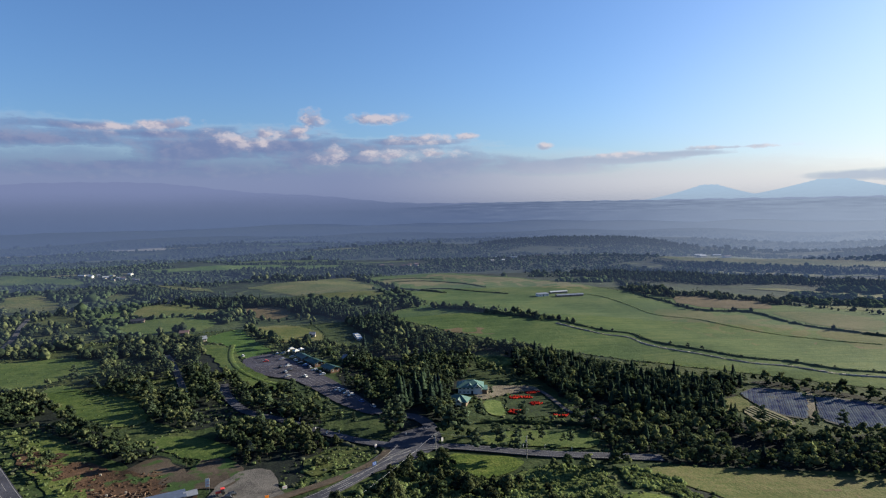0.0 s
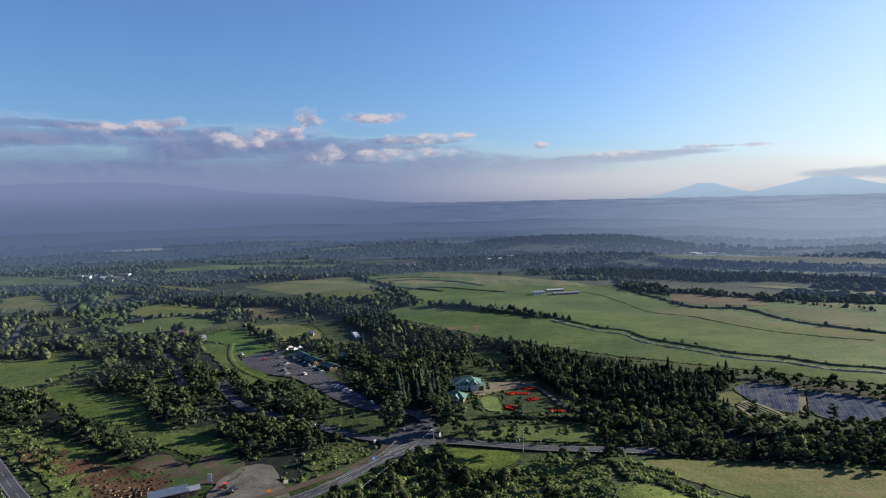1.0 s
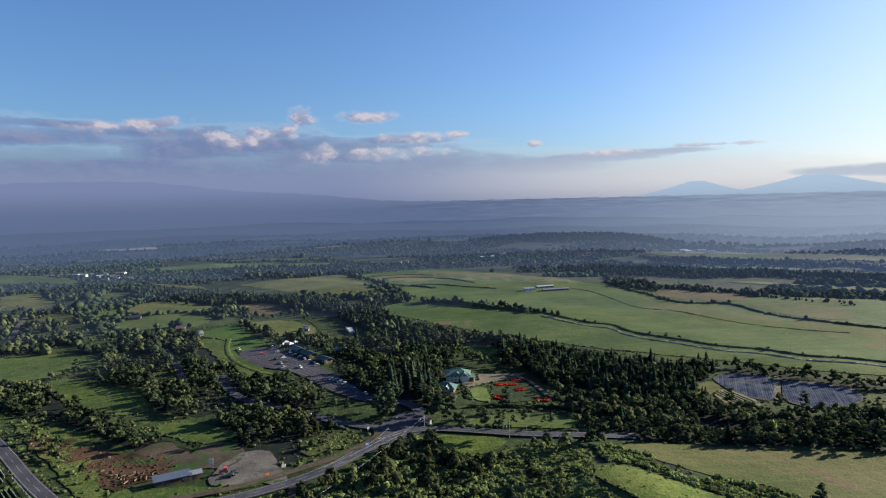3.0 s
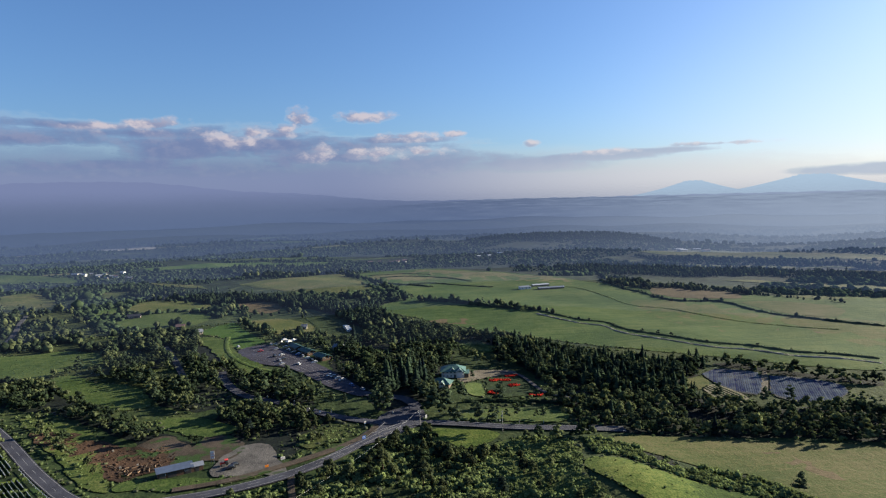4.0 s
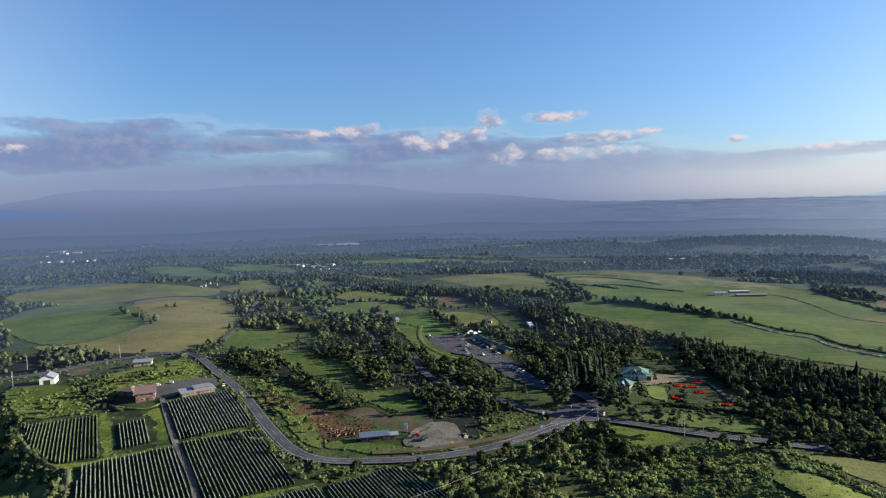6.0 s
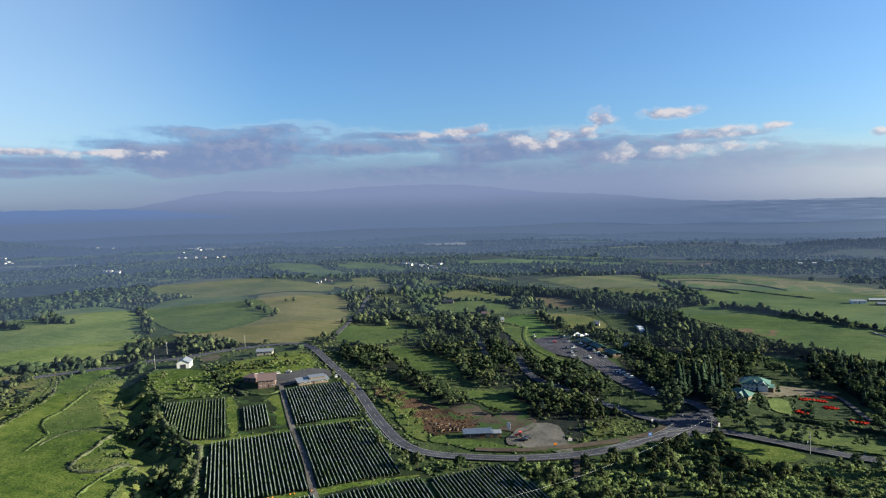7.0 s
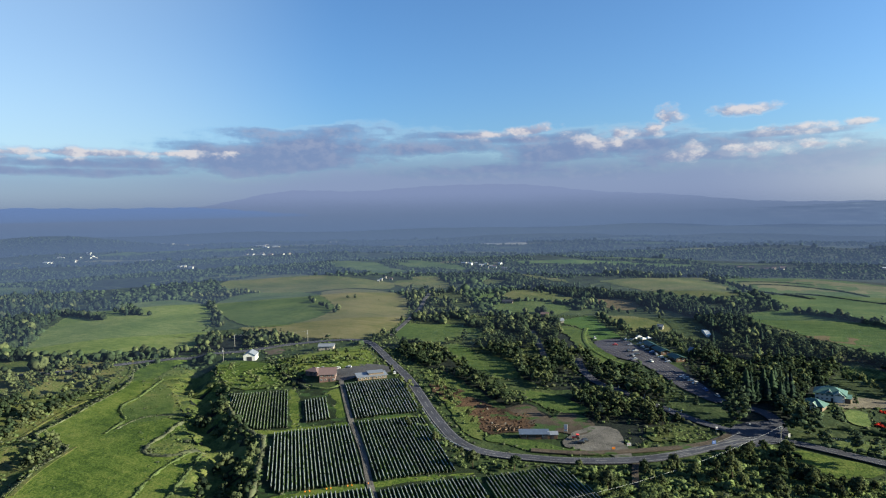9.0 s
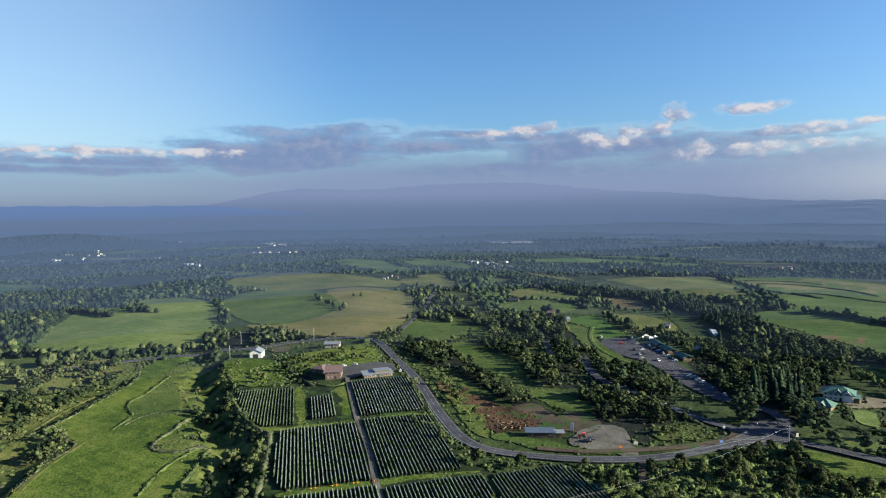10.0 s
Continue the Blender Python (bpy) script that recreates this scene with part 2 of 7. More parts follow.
M["tyre"] = paint_mat("tyre_rubber", (0.02, 0.02, 0.02), 0.8)
M["car_white"] = paint_mat("white_car_paint", (0.62, 0.62, 0.62), 0.25, dirt=0.05, spec=0.5)
M["car_silver"] = paint_mat("silver_car_paint", (0.45, 0.46, 0.48), 0.3, 0.5, dirt=0.1, spec=0.5)
M["car_black"] = paint_mat("black_car_paint", (0.02, 0.02, 0.022), 0.2, dirt=0.1, spec=0.5)
M["car_red"] = paint_mat("red_paint", (0.62, 0.05, 0.03), 0.35, dirt=0.2, spec=0.5)
M["car_blue"] = paint_mat("blue_paint", (0.04, 0.10, 0.32), 0.3, dirt=0.1, spec=0.5)
M["orange"] = paint_mat("orange_plastic", (0.75, 0.22, 0.02), 0.5, dirt=0.2)
M["timber"] = paint_mat("cut_timber", (0.19, 0.125, 0.08), 0.8, dirt=0.4)
gl = Nodes("window_glass")
M["glass"] = gl.principled(gl.ramp(gl.noise(gl.coords(), 0.6), (0.4, rgb(0.03, 0.035, 0.045)), (0.6, rgb(0.06, 0.07, 0.085))), 0.12, spec=0.6)


# ---- terrain ----
def smooth(a, b, v):
    k = np.clip((v - a) / (b - a), 0, 1)
    return k * k * (3 - 2 * k)


def height(x, y):
    x, y = np.asarray(x, float), np.asarray(y, float)
    d = np.hypot(x, y)
    near = 1.6 * np.sin(x / 83 + 0.6) * np.sin(y / 97 + 1.1) + 0.9 * np.sin(x / 47 + y / 61 + 2) + 1.0 * np.sin(x / 24 + 1) * np.sin(y / 31 + 2)
    roll = (9 * np.sin(x / 290 + 1.0) * np.sin(y / 240 + 0.4) + 5 * np.sin(x / 130 - y / 170)) * smooth(650, 1500, d)
    hill = 7 * np.exp(-((x - 230) / 260) ** 2 - ((y - 760) / 190) ** 2) + 9 * np.exp(-((x - 92) / 27) ** 2 - ((y - 208) / 34) ** 2)
    u, v = x * 0.96 - y * 0.281, x * 0.281 + y * 0.96
    ridge = 20 * np.exp(-(u / 250) ** 4 - ((v - 1800) / 150) ** 2)
    ridge += 62 * np.exp(-((x + 2350) / 330) ** 2 - ((y - 1330) / 330) ** 2)
    # the vineyard's terrace ends in a bank above the low meadow
    off, run = (x + 335) * -0.611 + (y - 250) * -0.792, (x + 335) * 0.792 + (y - 250) * -0.611
    lip = off + 4 * np.sin(run / 15) + 2.5 * np.sin(run / 6.3 + 1)
    bank = (9 * smooth(-15, -5, lip) - 5 * smooth(2, 11, lip)) * smooth(-150, -40, run) * (1 - smooth(300, 420, run)) * (1 - smooth(220, 420, off))
    rim, edge = off - 70 - 0.45 * run, off - 52 - 0.3 * run
    bank = bank + 4 * smooth(2, 8, rim) * (1 - smooth(50, 120, rim)) * smooth(-80, -60, run) * (1 - smooth(35, 50, run))
    bank = bank + 4 * smooth(2, 8, edge) * (1 - smooth(50, 120, edge)) * smooth(60, 75, run) * (1 - smooth(150, 190, run))
    return near + roll + hill + ridge - bank - 16 * smooth(900, 2600, d)


def ground_z(x, y):
    return float(height(x, y))


def mesh_from(name, verts, faces, material, normals=None):
    """A mesh from arrays of vertices and of triangles (or quads); crowns bring their own soft normals."""
    me = bpy.data.meshes.new(name)
    verts, faces = np.asarray(verts, np.float32), np.asarray(faces, np.int32)
    k = faces.shape[1]
    me.vertices.add(len(verts))
    me.vertices.foreach_set("co", verts.ravel())
    me.loops.add(faces.size)
    me.loops.foreach_set("vertex_index", faces.ravel())
    me.polygons.add(len(faces))
    me.polygons.foreach_set("loop_start", np.arange(0, faces.size, k, dtype=np.int32))
    me.materials.append(M[material])
    me.update(calc_edges=True)
    me.validate()
    if normals is not None:
        smooth_shade(me)
        me.normals_split_custom_set_from_vertices(np.asarray(normals, np.float32))
    return me


def smooth_shade(me):
    me.polygons.foreach_set("use_smooth", np.ones(len(me.polygons), bool))
    return me


def part(name, bm, material, parent, label=""):
    """Links a bmesh, or a mesh, as one object under a thing or a part."""
    if isinstance(bm, bpy.types.Mesh):
        me = bm
    else:
        me = bpy.data.meshes.new(name)
        bm.normal_update()
        bm.to_mesh(me)
        bm.free()
        me.materials.append(M[material])
    ob = new(name, me)
    ob.parent = parent
    return tagged(ob, label)


def thing(name, m, label, category, group="", kind=""):
    ob = new(name)
    ob.matrix_basis = m
    return tagged(ob, label, category, group, kind)


steps = [0.0]
while steps[-1] < 4550:
    steps.append(steps[-1] + max(12.0, steps[-1] * 0.024 if steps[-1] > 650 else 12.0))
half = np.array(steps)
gx = np.unique(np.concatenate([-half[:0:-1], half, np.arange(-348, -143, 4)]))
gy = np.unique(np.concatenate([-half[:0:-1][-70::5], half, np.arange(84, 289, 4)]))
GX, GY = np.meshgrid(gx, gy)
GV = np.stack([GX, GY, height(GX, GY)], -1).reshape(-1, 3)
idx = np.arange(len(GV)).reshape(len(gy), len(gx))
GF = np.stack([idx[:-1, :-1], idx[:-1, 1:], idx[1:, 1:], idx[1:, :-1]], -1).reshape(-1, 4)
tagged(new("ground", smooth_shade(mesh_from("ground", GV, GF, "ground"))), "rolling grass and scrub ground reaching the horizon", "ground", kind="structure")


def inside(poly, x, y):
    """Which of the points lie within the outline."""
    x, y = np.asarray(x, float), np.asarray(y, float)
    hit = np.zeros(x.shape, bool)
    for (x0, y0), (x1, y1) in zip(poly, poly[1:] + poly[:1]):
        if y0 != y1:
            hit ^= ((y0 > y) != (y1 > y)) & (x < (x1 - x0) * (y - y0) / (y1 - y0) + x0)
    return hit


def rounded(poly, times=2):
    """The outline with its corners cut softly."""
    for _ in range(times):
        poly = [(a[0] * (1 - k) + b[0] * k, a[1] * (1 - k) + b[1] * k) for a, b in zip(poly, poly[1:] + poly[:1]) for k in (0.22, 0.78)]
    return poly


def ragged(poly, size, step=3.0):
    """The outline with the small in and out of a natural edge."""
    out = []
    for (x0, y0), (x1, y1) in zip(poly, poly[1:] + poly[:1]):
        n = max(1, int(math.hypot(x1 - x0, y1 - y0) / step))
        for i in range(n):
            x, y = x0 + (x1 - x0) * i / n, y0 + (y1 - y0) * i / n
            q = noise.noise_vector(Vector((x / 9, y / 9, 3.3))) * size + noise.noise_vector(Vector((x / 3.5, y / 3.5, 8.1))) * size * 0.5
            out.append((x + q.x, y + q.y))
    return out


SHARP = ("junction_apron", "car_park", "forecourt", "vineyard_ground", "lavender_field", "garden_path", "row_garden")
FIELDS = []
LIFT = [0.14]


def field(name, material, outline, corners=2, lift=None):
    """A field, yard or bed laid on the ground, following its swell; with its own lift it is a wood's floor, which trees may stand on."""
    poly = rounded(outline, 1 if name in SHARP else corners)
    if name not in SHARP:
        far = min(math.hypot(*p) for p in poly)
        poly = ragged(poly, 2.6 if far < 700 else 9.0, 3.0 if far < 700 else 12.0)
    if lift is None:
        FIELDS.append((name, material, poly))
        LIFT[0] += 0.004
        lift = LIFT[0]
    bm = bmesh.new()
    face = bm.faces.new([bm.verts.new((px, py, 0)) for px, py in poly])
    bmesh.ops.triangulate(bm, faces=[face])
    xs, ys = [p[0] for p in poly], [p[1] for p in poly]
    step = 12.0 if max(max(xs) - min(xs), max(ys) - min(ys)) < 420 else 24.0
    if name in ("bank_meadow", "vineyard_ground", "meadow_terrace"):
        step = 4.0
    for axis, values in ((0, xs), (1, ys)):
        v = math.ceil(min(values) / step) * step
        while v < max(values):
            co, no = [0, 0, 0], [0, 0, 0]
            co[axis], no[axis] = v, 1
            bmesh.ops.bisect_plane(bm, geom=bm.verts[:] + bm.edges[:] + bm.faces[:], plane_co=co, plane_no=no)
            v += step
    for v in bm.verts:
        v.co.z = ground_z(v.co.x, v.co.y) + lift
    for f in bm.faces:
        f.smooth = True
        if f.normal.z < 0:
            f.normal_flip()
    ob = part(name, bm, material, None)
    words = {"concrete": "pale cleared ground of a far building site", "pasture": "wide mown green pasture on a gentle slope", "asphalt_lot": "large grey asphalt car park with a curved end",
             "soil": "cleared patch of turned reddish-brown soil", "gravel": "grey gravel yard beside the shed",
             "tan_field": "dry tan field of cut grass", "lavender_soil": "bed of grey-violet lavender rows",
             "scrub_floor": "weedy ground between shrubs and young trees", "vine_soil": "dark soil of a vineyard plot", "lawn": "short bright green lawn", "wood_floor": "dark shaded floor of leaf litter under trees"}
    return tagged(ob, words.get(material, "patch of " + material.replace("_", " ") + " among trees and roads"), "field", kind="structure")


def spline(points, step=4.0):
    """A smooth line through the points, in even steps."""
    p = [Vector((*q, 0)) for q in points]
    p = [p[0] * 2 - p[1]] + p + [p[-1] * 2 - p[-2]]
    fine = []
    for a, b, c, d in zip(p, p[1:], p[2:], p[3:]):
        n = max(2, int((c - b).length / 1.0))
        for i in range(n):
            t = i / n
            fine.append(0.5 * ((2 * b) + (c - a) * t + (2 * a - 5 * b + 4 * c - d) * t * t + (3 * b - a - 3 * c + d) * t ** 3))
    fine.append(p[-2])
    # soften the small wobbles of a drawn line
    for _ in range(30):
        fine = [fine[0]] + [(a + 2 * b + c) / 4 for a, b, c in zip(fine, fine[1:], fine[2:])] + [fine[-1]]
    line, run = [fine[0]], 0.0
    for a, b in zip(fine, fine[1:]):
        run += (b - a).length
        if run >= step:
            line.append(b)
            run = 0.0
    return line


def sides(line):
    out = []
    for i in range(len(line)):
        d = (line[min(i + 1, len(line) - 1)] - line[max(i - 1, 0)]).normalized()
        out.append(Vector((d.y, -d.x, 0)))
    return out


ROADS = []


def ribbon(bm, line, normals, left, right, lift, skirt=0.0):
    rows = []
    for p, s in zip(line, normals):
        z = ground_z(p.x, p.y) + lift
        row = [p + s * left, p + s * right]
        row = [bm.verts.new((q.x, q.y, z)) for q in row]
        if skirt:
            row = [bm.verts.new((row[0].co.x, row[0].co.y, z - skirt))] + row + [bm.verts.new((row[1].co.x, row[1].co.y, z - skirt))]
        rows.append(row)
    for a, b in zip(rows, rows[1:]):
        for i in range(len(a) - 1):
            bm.faces.new((a[i], a[i + 1], b[i + 1], b[i]))


def road(name, points, width, material, label, lift=0.55, marks=True):
    line = spline(points)
    normals = sides(line)
    ROADS.append((np.array([(p.x, p.y) for p in line]), width / 2))
    bm = bmesh.new()
    ribbon(bm, line, normals, -width / 2, width / 2, lift, 0.45)
    tagged(part(name, bm, material, None), label, "road", kind="structure")
    if marks:
        bm = bmesh.new()
        for off in (-width / 2 + 0.55, width / 2 - 0.55):
            ribbon(bm, line, normals, off - 0.07, off + 0.07, lift + 0.02)
        fine = spline(points, 1.0)
        fn = sides(fine)
        for i in range(0, len(fine) - 6, 10):
            ribbon(bm, fine[i:i + 6], fn[i:i + 6], -0.06, 0.06, lift + 0.02)
        tagged(part("road_marking", bm, "marking", None), "worn white edge lines and centre dashes on asphalt", "road marking", kind="structure")
    return line


# ---- fields, yards and roads ----
g = np.random.default_rng(99)
for i in range(34):
    az, far = radians(g.uniform(-66, 4)), g.uniform(1050, 2400)
    cx, cy = far * math.sin(az), far * math.cos(az)
    long, wide, t = g.uniform(40, 170) * far / 1500, g.uniform(6, 24) * far / 1500, -az + g.normal() * 0.25
    strip = [(cx + long * math.cos(a) * math.cos(t) - wide * math.sin(a) * math.sin(t), cy + long * math.cos(a) * math.sin(t) + wide * math.sin(a) * math.cos(t))
             for a in np.linspace(0, 6.283, 11)[:-1]]
    field("far_field", ("pasture", "dry_grass", "meadow", "tan_field")[i % 4], strip)
field("rough_slope", "dry_grass", [(-591, 222), (-562, 250), (-492, 270), (-447, 278), (-393, 238), (-387, 210), (-380, 177), (-356, 152), (-355, 115)])
field("rough_slope", "dry_grass", [(-355, 115), (-351, 149), (-323, 150), (-308, 124), (-306, 110), (-294, 87)])
field("pasture", "pasture", [(-12, 645), (26, 587), (60, 552), (101, 501), (148, 471), (190, 434), (233, 404), (259, 383), (290, 352), (323, 336), (501, 468), (596, 585), (510, 615), (383, 651), (320, 693), (276, 754), (232, 856), (153, 1022), (54, 1102), (-45, 1065), (-60, 986), (-6, 772), (40, 713), (-12, 675)])
field("pasture_top", "olive", [(267, 646), (320, 627), (372, 564), (419, 506), (461, 478), (379, 393), (344, 417), (314, 444), (274, 492), (254, 530), (257, 583)])
field("pasture_top", "tan_field", [(-47, 999), (53, 1079), (149, 990), (230, 849), (262, 754), (211, 778), (151, 850), (76, 897), (-6, 879)])
field("pasture_scar", "brown_grass", [(33, 568), (58, 582), (89, 573), (95, 546), (70, 551)])
field("pasture_scar", "brown_grass", [(316, 503), (342, 504), (356, 476), (363, 454), (332, 463), (314, 478)])
field("pasture_scar", "brown_grass", [(357, 686), (400, 668), (402, 640), (360, 643)])
field("far_meadow", "dry_grass", [(-230, 927), (-205, 967), (-126, 952), (-79, 1003), (-42, 880), (-13, 782), (-48, 774), (-107, 804), (-158, 848)])
field("far_meadow", "dry_grass", [(-154, 1056), (-84, 1074), (-61, 1009), (-111, 965)])
field("lawn", "lawn", [(-187, 575), (-170, 602), (-157, 624), (-138, 571), (-105, 516), (-117, 500), (-125, 492), (-138, 521), (-149, 542)])
field("rough_meadow", "dry_grass", [(-151, 627), (-121, 643), (-94, 617), (-74, 590), (-70, 558), (-81, 535), (-104, 546), (-126, 573)])
# the wood's shade on this grass slope, laid on as dark green
field("shaded_slope", "garden_and_shade_green", [(-92, 636), (-66, 634), (-46, 596), (-38, 560), (-52, 548), (-68, 556), (-72, 590)])
field("meadow", "meadow", [(-290, 639), (-282, 681), (-252, 695), (-212, 690), (-187, 656), (-196, 604), (-232, 610), (-265, 611)])
field("meadow", "pasture", [(-328, 678), (-335, 728), (-323, 750), (-303, 724), (-304, 683), (-309, 658)])
field("tan_patch", "dry_grass", [(-310, 764), (-287, 793), (-253, 784), (-207, 734), (-211, 698), (-255, 702), (-284, 692), (-303, 727)])
field("tan_patch", "olive", [(-402, 871), (-404, 922), (-362, 896), (-348, 844), (-363, 819)])
field("tan_patch", "brown_grass", [(-327, 818), (-308, 853), (-267, 815), (-289, 799)])
field("tan_patch", "brown_grass", [(-193, 748), (-162, 756), (-124, 728), (-125, 677), (-158, 682)])
field("meadow", "meadow", [(-338, 505), (-295, 518), (-264, 526), (-223, 489), (-218, 463), (-237, 455), (-247, 432), (-284, 423)])
field("meadow", "meadow", [(-243, 425), (-231, 442), (-206, 415), (-186, 409), (-162, 392), (-141, 350), (-159, 347), (-176, 353), (-200, 376)])
field("meadow", "meadow", [(-136, 330), (-115, 334), (-91, 320), (-81, 308), (-86, 299), (-106, 304), (-120, 313)])
field("far_meadow", "dry_grass", [(-541, 835), (-486, 861), (-441, 836), (-407, 758), (-501, 772)])
field("far_meadow", "meadow", [(-620, 1054), (-587, 1074), (-520, 1030), (-536, 996)])
field("cleared_slope", "scrub_grass", [(-214, 345), (-189, 336), (-165, 321), (-143, 294), (-133, 263), (-118, 241), (-133, 245), (-170, 292), (-202, 327)])
field("cleared_soil", "soil", [(-197, 321), (-171, 315), (-149, 302), (-134, 291), (-124, 298), (-112, 293), (-99, 276), (-104, 264), (-112, 258), (-118, 250), (-128, 255), (-137, 270), (-155, 283), (-175, 296)])
field("cleared_soil", "worn_soil", [(-131, 290), (-124, 306), (-112, 303), (-97, 283), (-102, 270), (-115, 284)])
field("yard_soil", "worn_soil", [(-106, 268), (-101, 288), (-98, 301), (-88, 301), (-78, 293), (-72, 282), (-78, 266), (-91, 268), (-98, 265)])
field("yard", "gravel", [(-83, 254), (-83, 271), (-77, 283), (-65, 287), (-57, 276), (-53, 262), (-46, 250), (-52, 248), (-63, 252), (-74, 248)])
field("yard_grass", "meadow", [(-121, 243), (-118, 252), (-102, 253), (-82, 249), (-60, 251), (-52, 253), (-70, 244), (-93, 239)])
field("dry_field", "olive", [(100, 268), (134, 268), (176, 255), (230, 239), (260, 225), (200, 166), (177, 177), (158, 192), (153, 212), (133, 225), (114, 248)])
field("field_scar", "brown_grass", [(169, 247), (181, 236), (186, 217), (183, 204), (176, 213), (171, 229)])
field("field_scar", "olive", [(188, 246), (227, 234), (252, 222), (231, 201), (207, 214), (191, 231)])
field("rough_slope", "scrub_grass", [(40, 258), (50, 272), (72, 275), (86, 264), (86, 250), (78, 224), (79, 205), (81, 193), (78, 178), (37, 189), (36, 216)])
field("rough_slope", "scrub_grass", [(-434, 320), (-405, 315), (-319, 256), (-257, 208), (-229, 198), (-202, 169), (-179, 139), (-204, 106), (-225, 137), (-242, 168), (-258, 183), (-303, 212), (-364, 250), (-395, 257), (-411, 284), (-420, 315)])
field("mown_field", "bright_grass", [(78, 226), (88, 237), (98, 227), (113, 212), (128, 204), (142, 197), (144, 181), (99, 182), (87, 201)])
field("lavender_field", "lavender_soil", [(205, 365), (223, 376), (244, 361), (235, 342), (217, 316), (208, 324), (204, 342)])
field("lavender_field", "lavender_soil", [(246, 353), (265, 337), (273, 323), (267, 309), (250, 297), (228, 299), (222, 316)])
field("garden_path", "pale_gravel", [(245, 361), (249, 359), (217, 310), (214, 311)])
field("row_garden", "row_soil", [(191, 339), (204, 344), (210, 315), (198, 307), (190, 316)])
field("garden_grass", "dry_grass", [(185, 352), (204, 364), (202, 344), (194, 337), (182, 335)])
field("verge", "meadow", [(32, 312), (48, 321), (85, 317), (98, 306), (92, 292), (76, 294), (55, 300), (36, 304)])
field("verge", "bright_grass", [(19, 296), (38, 291), (54, 284), (52, 277), (45, 270), (31, 265), (23, 270), (19, 280)])
field("garden_lawn", "pale_meadow", [(46, 372), (59, 377), (58, 345), (46, 345)])
field("garden_yard", "pale_gravel", [(44, 396), (58, 407), (83, 406), (90, 396), (66, 389), (50, 375), (43, 377)])
field("flower_garden", "garden_and_shade_green", [(61, 376), (68, 388), (84, 394), (88, 380), (90, 356), (80, 343), (64, 341), (60, 358)])
field("kitchen_garden", "meadow", [(55, 480), (70, 485), (90, 459), (77, 447), (57, 454)])
field("meadow", "pale_meadow", [(-566, 260), (-611, 297), (-694, 366), (-777, 462), (-750, 513), (-705, 550), (-646, 532), (-555, 464), (-475, 381), (-443, 337), (-473, 303), (-499, 274)])
field("meadow", "meadow", [(-641, 534), (-687, 626), (-641, 672), (-584, 676), (-446, 554), (-432, 494), (-446, 438), (-503, 440)])
field("tan_field", "tan_field", [(-584, 676), (-530, 720), (-434, 696), (-354, 563), (-313, 459), (-317, 416), (-348, 415), (-403, 407), (-450, 411), (-485, 430), (-446, 438), (-432, 494), (-446, 554)])
field("far_meadow", "dry_grass", [(-805, 701), (-801, 806), (-697, 821), (-601, 822), (-516, 803), (-484, 727), (-534, 727), (-588, 681), (-643, 650), (-738, 652)])
field("far_meadow", "dry_grass", [(-540, 870), (-510, 918), (-425, 814), (-447, 764)])
field("far_meadow", "meadow", [(-765, 941), (-782, 1082), (-614, 953), (-642, 882)])
field("far_meadow", "meadow", [(-680, 1037), (-592, 1047), (-535, 1011), (-588, 972)])
field("far_meadow", "pasture", [(-1268, 544), (-1094, 546), (-996, 526), (-965, 468), (-1058, 447)])
field("rough_slope", "scrub_grass", [(-410, 263), (-362, 269), (-248, 192), (-238, 164), (-270, 158), (-374, 232)])
field("bank_meadow", "bright_grass", [(-356, 155), (-364, 169), (-383, 208), (-404, 246), (-439, 278), (-434, 320), (-420, 315), (-411, 284), (-395, 257), (-369, 254), (-350, 240), (-348, 219), (-333, 206), (-315, 204), (-301, 209), (-286, 193), (-281, 177), (-280, 168), (-272, 162), (-259, 168), (-258, 183), (-242, 168), (-225, 137), (-204, 106), (-266, 78), (-293, 105), (-306, 124), (-316, 147), (-328, 154), (-343, 150)])
field("meadow_terrace", "meadow", [(-391, 265), (-356, 245), (-309, 208), (-322, 191), (-339, 196), (-354, 205), (-366, 227)])
field("meadow_terrace", "scrub_grass", [(-252, 177), (-250, 190), (-230, 168), (-211, 139), (-222, 132), (-232, 149)])
field("vineyard_ground", "vine_soil", [(-315, 252), (-273, 269), (-241, 281), (-246, 291), (-217, 322), (-158, 256), (-107, 197), (-73, 227), (-50, 207), (-22, 168), (-164, 118), (-188, 155), (-227, 199), (-240, 199), (-257, 208)])
field("barn_yard", "dark_soil", [(-384, 360), (-374, 374), (-352, 354), (-361, 343)])
field("forecourt", "asphalt_old", [(-260, 297), (-277, 321), (-265, 341), (-243, 346), (-229, 327), (-245, 313), (-247, 297)])
field("rough_slope", "bright_grass", [(-343, 328), (-325, 362), (-303, 396), (-258, 353), (-259, 340), (-272, 322), (-284, 311), (-297, 296)])
field("rough_slope", "bright_grass", [(-388, 311), (-367, 321), (-336, 320), (-304, 298), (-287, 268), (-315, 255)])
field("vine_verge", "bright_grass", [(-273, 269), (-267, 273), (-218, 216), (-221, 212)])
field("vine_verge", "bright_grass", [(-313, 250), (-305, 249), (-258, 209), (-235, 201), (-201, 228), (-163, 263), (-159, 260), (-194, 224), (-227, 199), (-238, 198), (-258, 208)])
field("vine_verge", "bright_grass", [(-178, 147), (-143, 173), (-108, 204), (-106, 202), (-139, 170), (-172, 144)])
field("vine_verge", "bright_grass", [(-241, 267), (-233, 265), (-206, 233), (-202, 238), (-226, 266), (-243, 283)])
field("far_field", "dry_grass", [(534, 1281), (741, 1316), (839, 1008), (879, 908), (828, 856), (770, 926), (678, 1108), (560, 1205)])
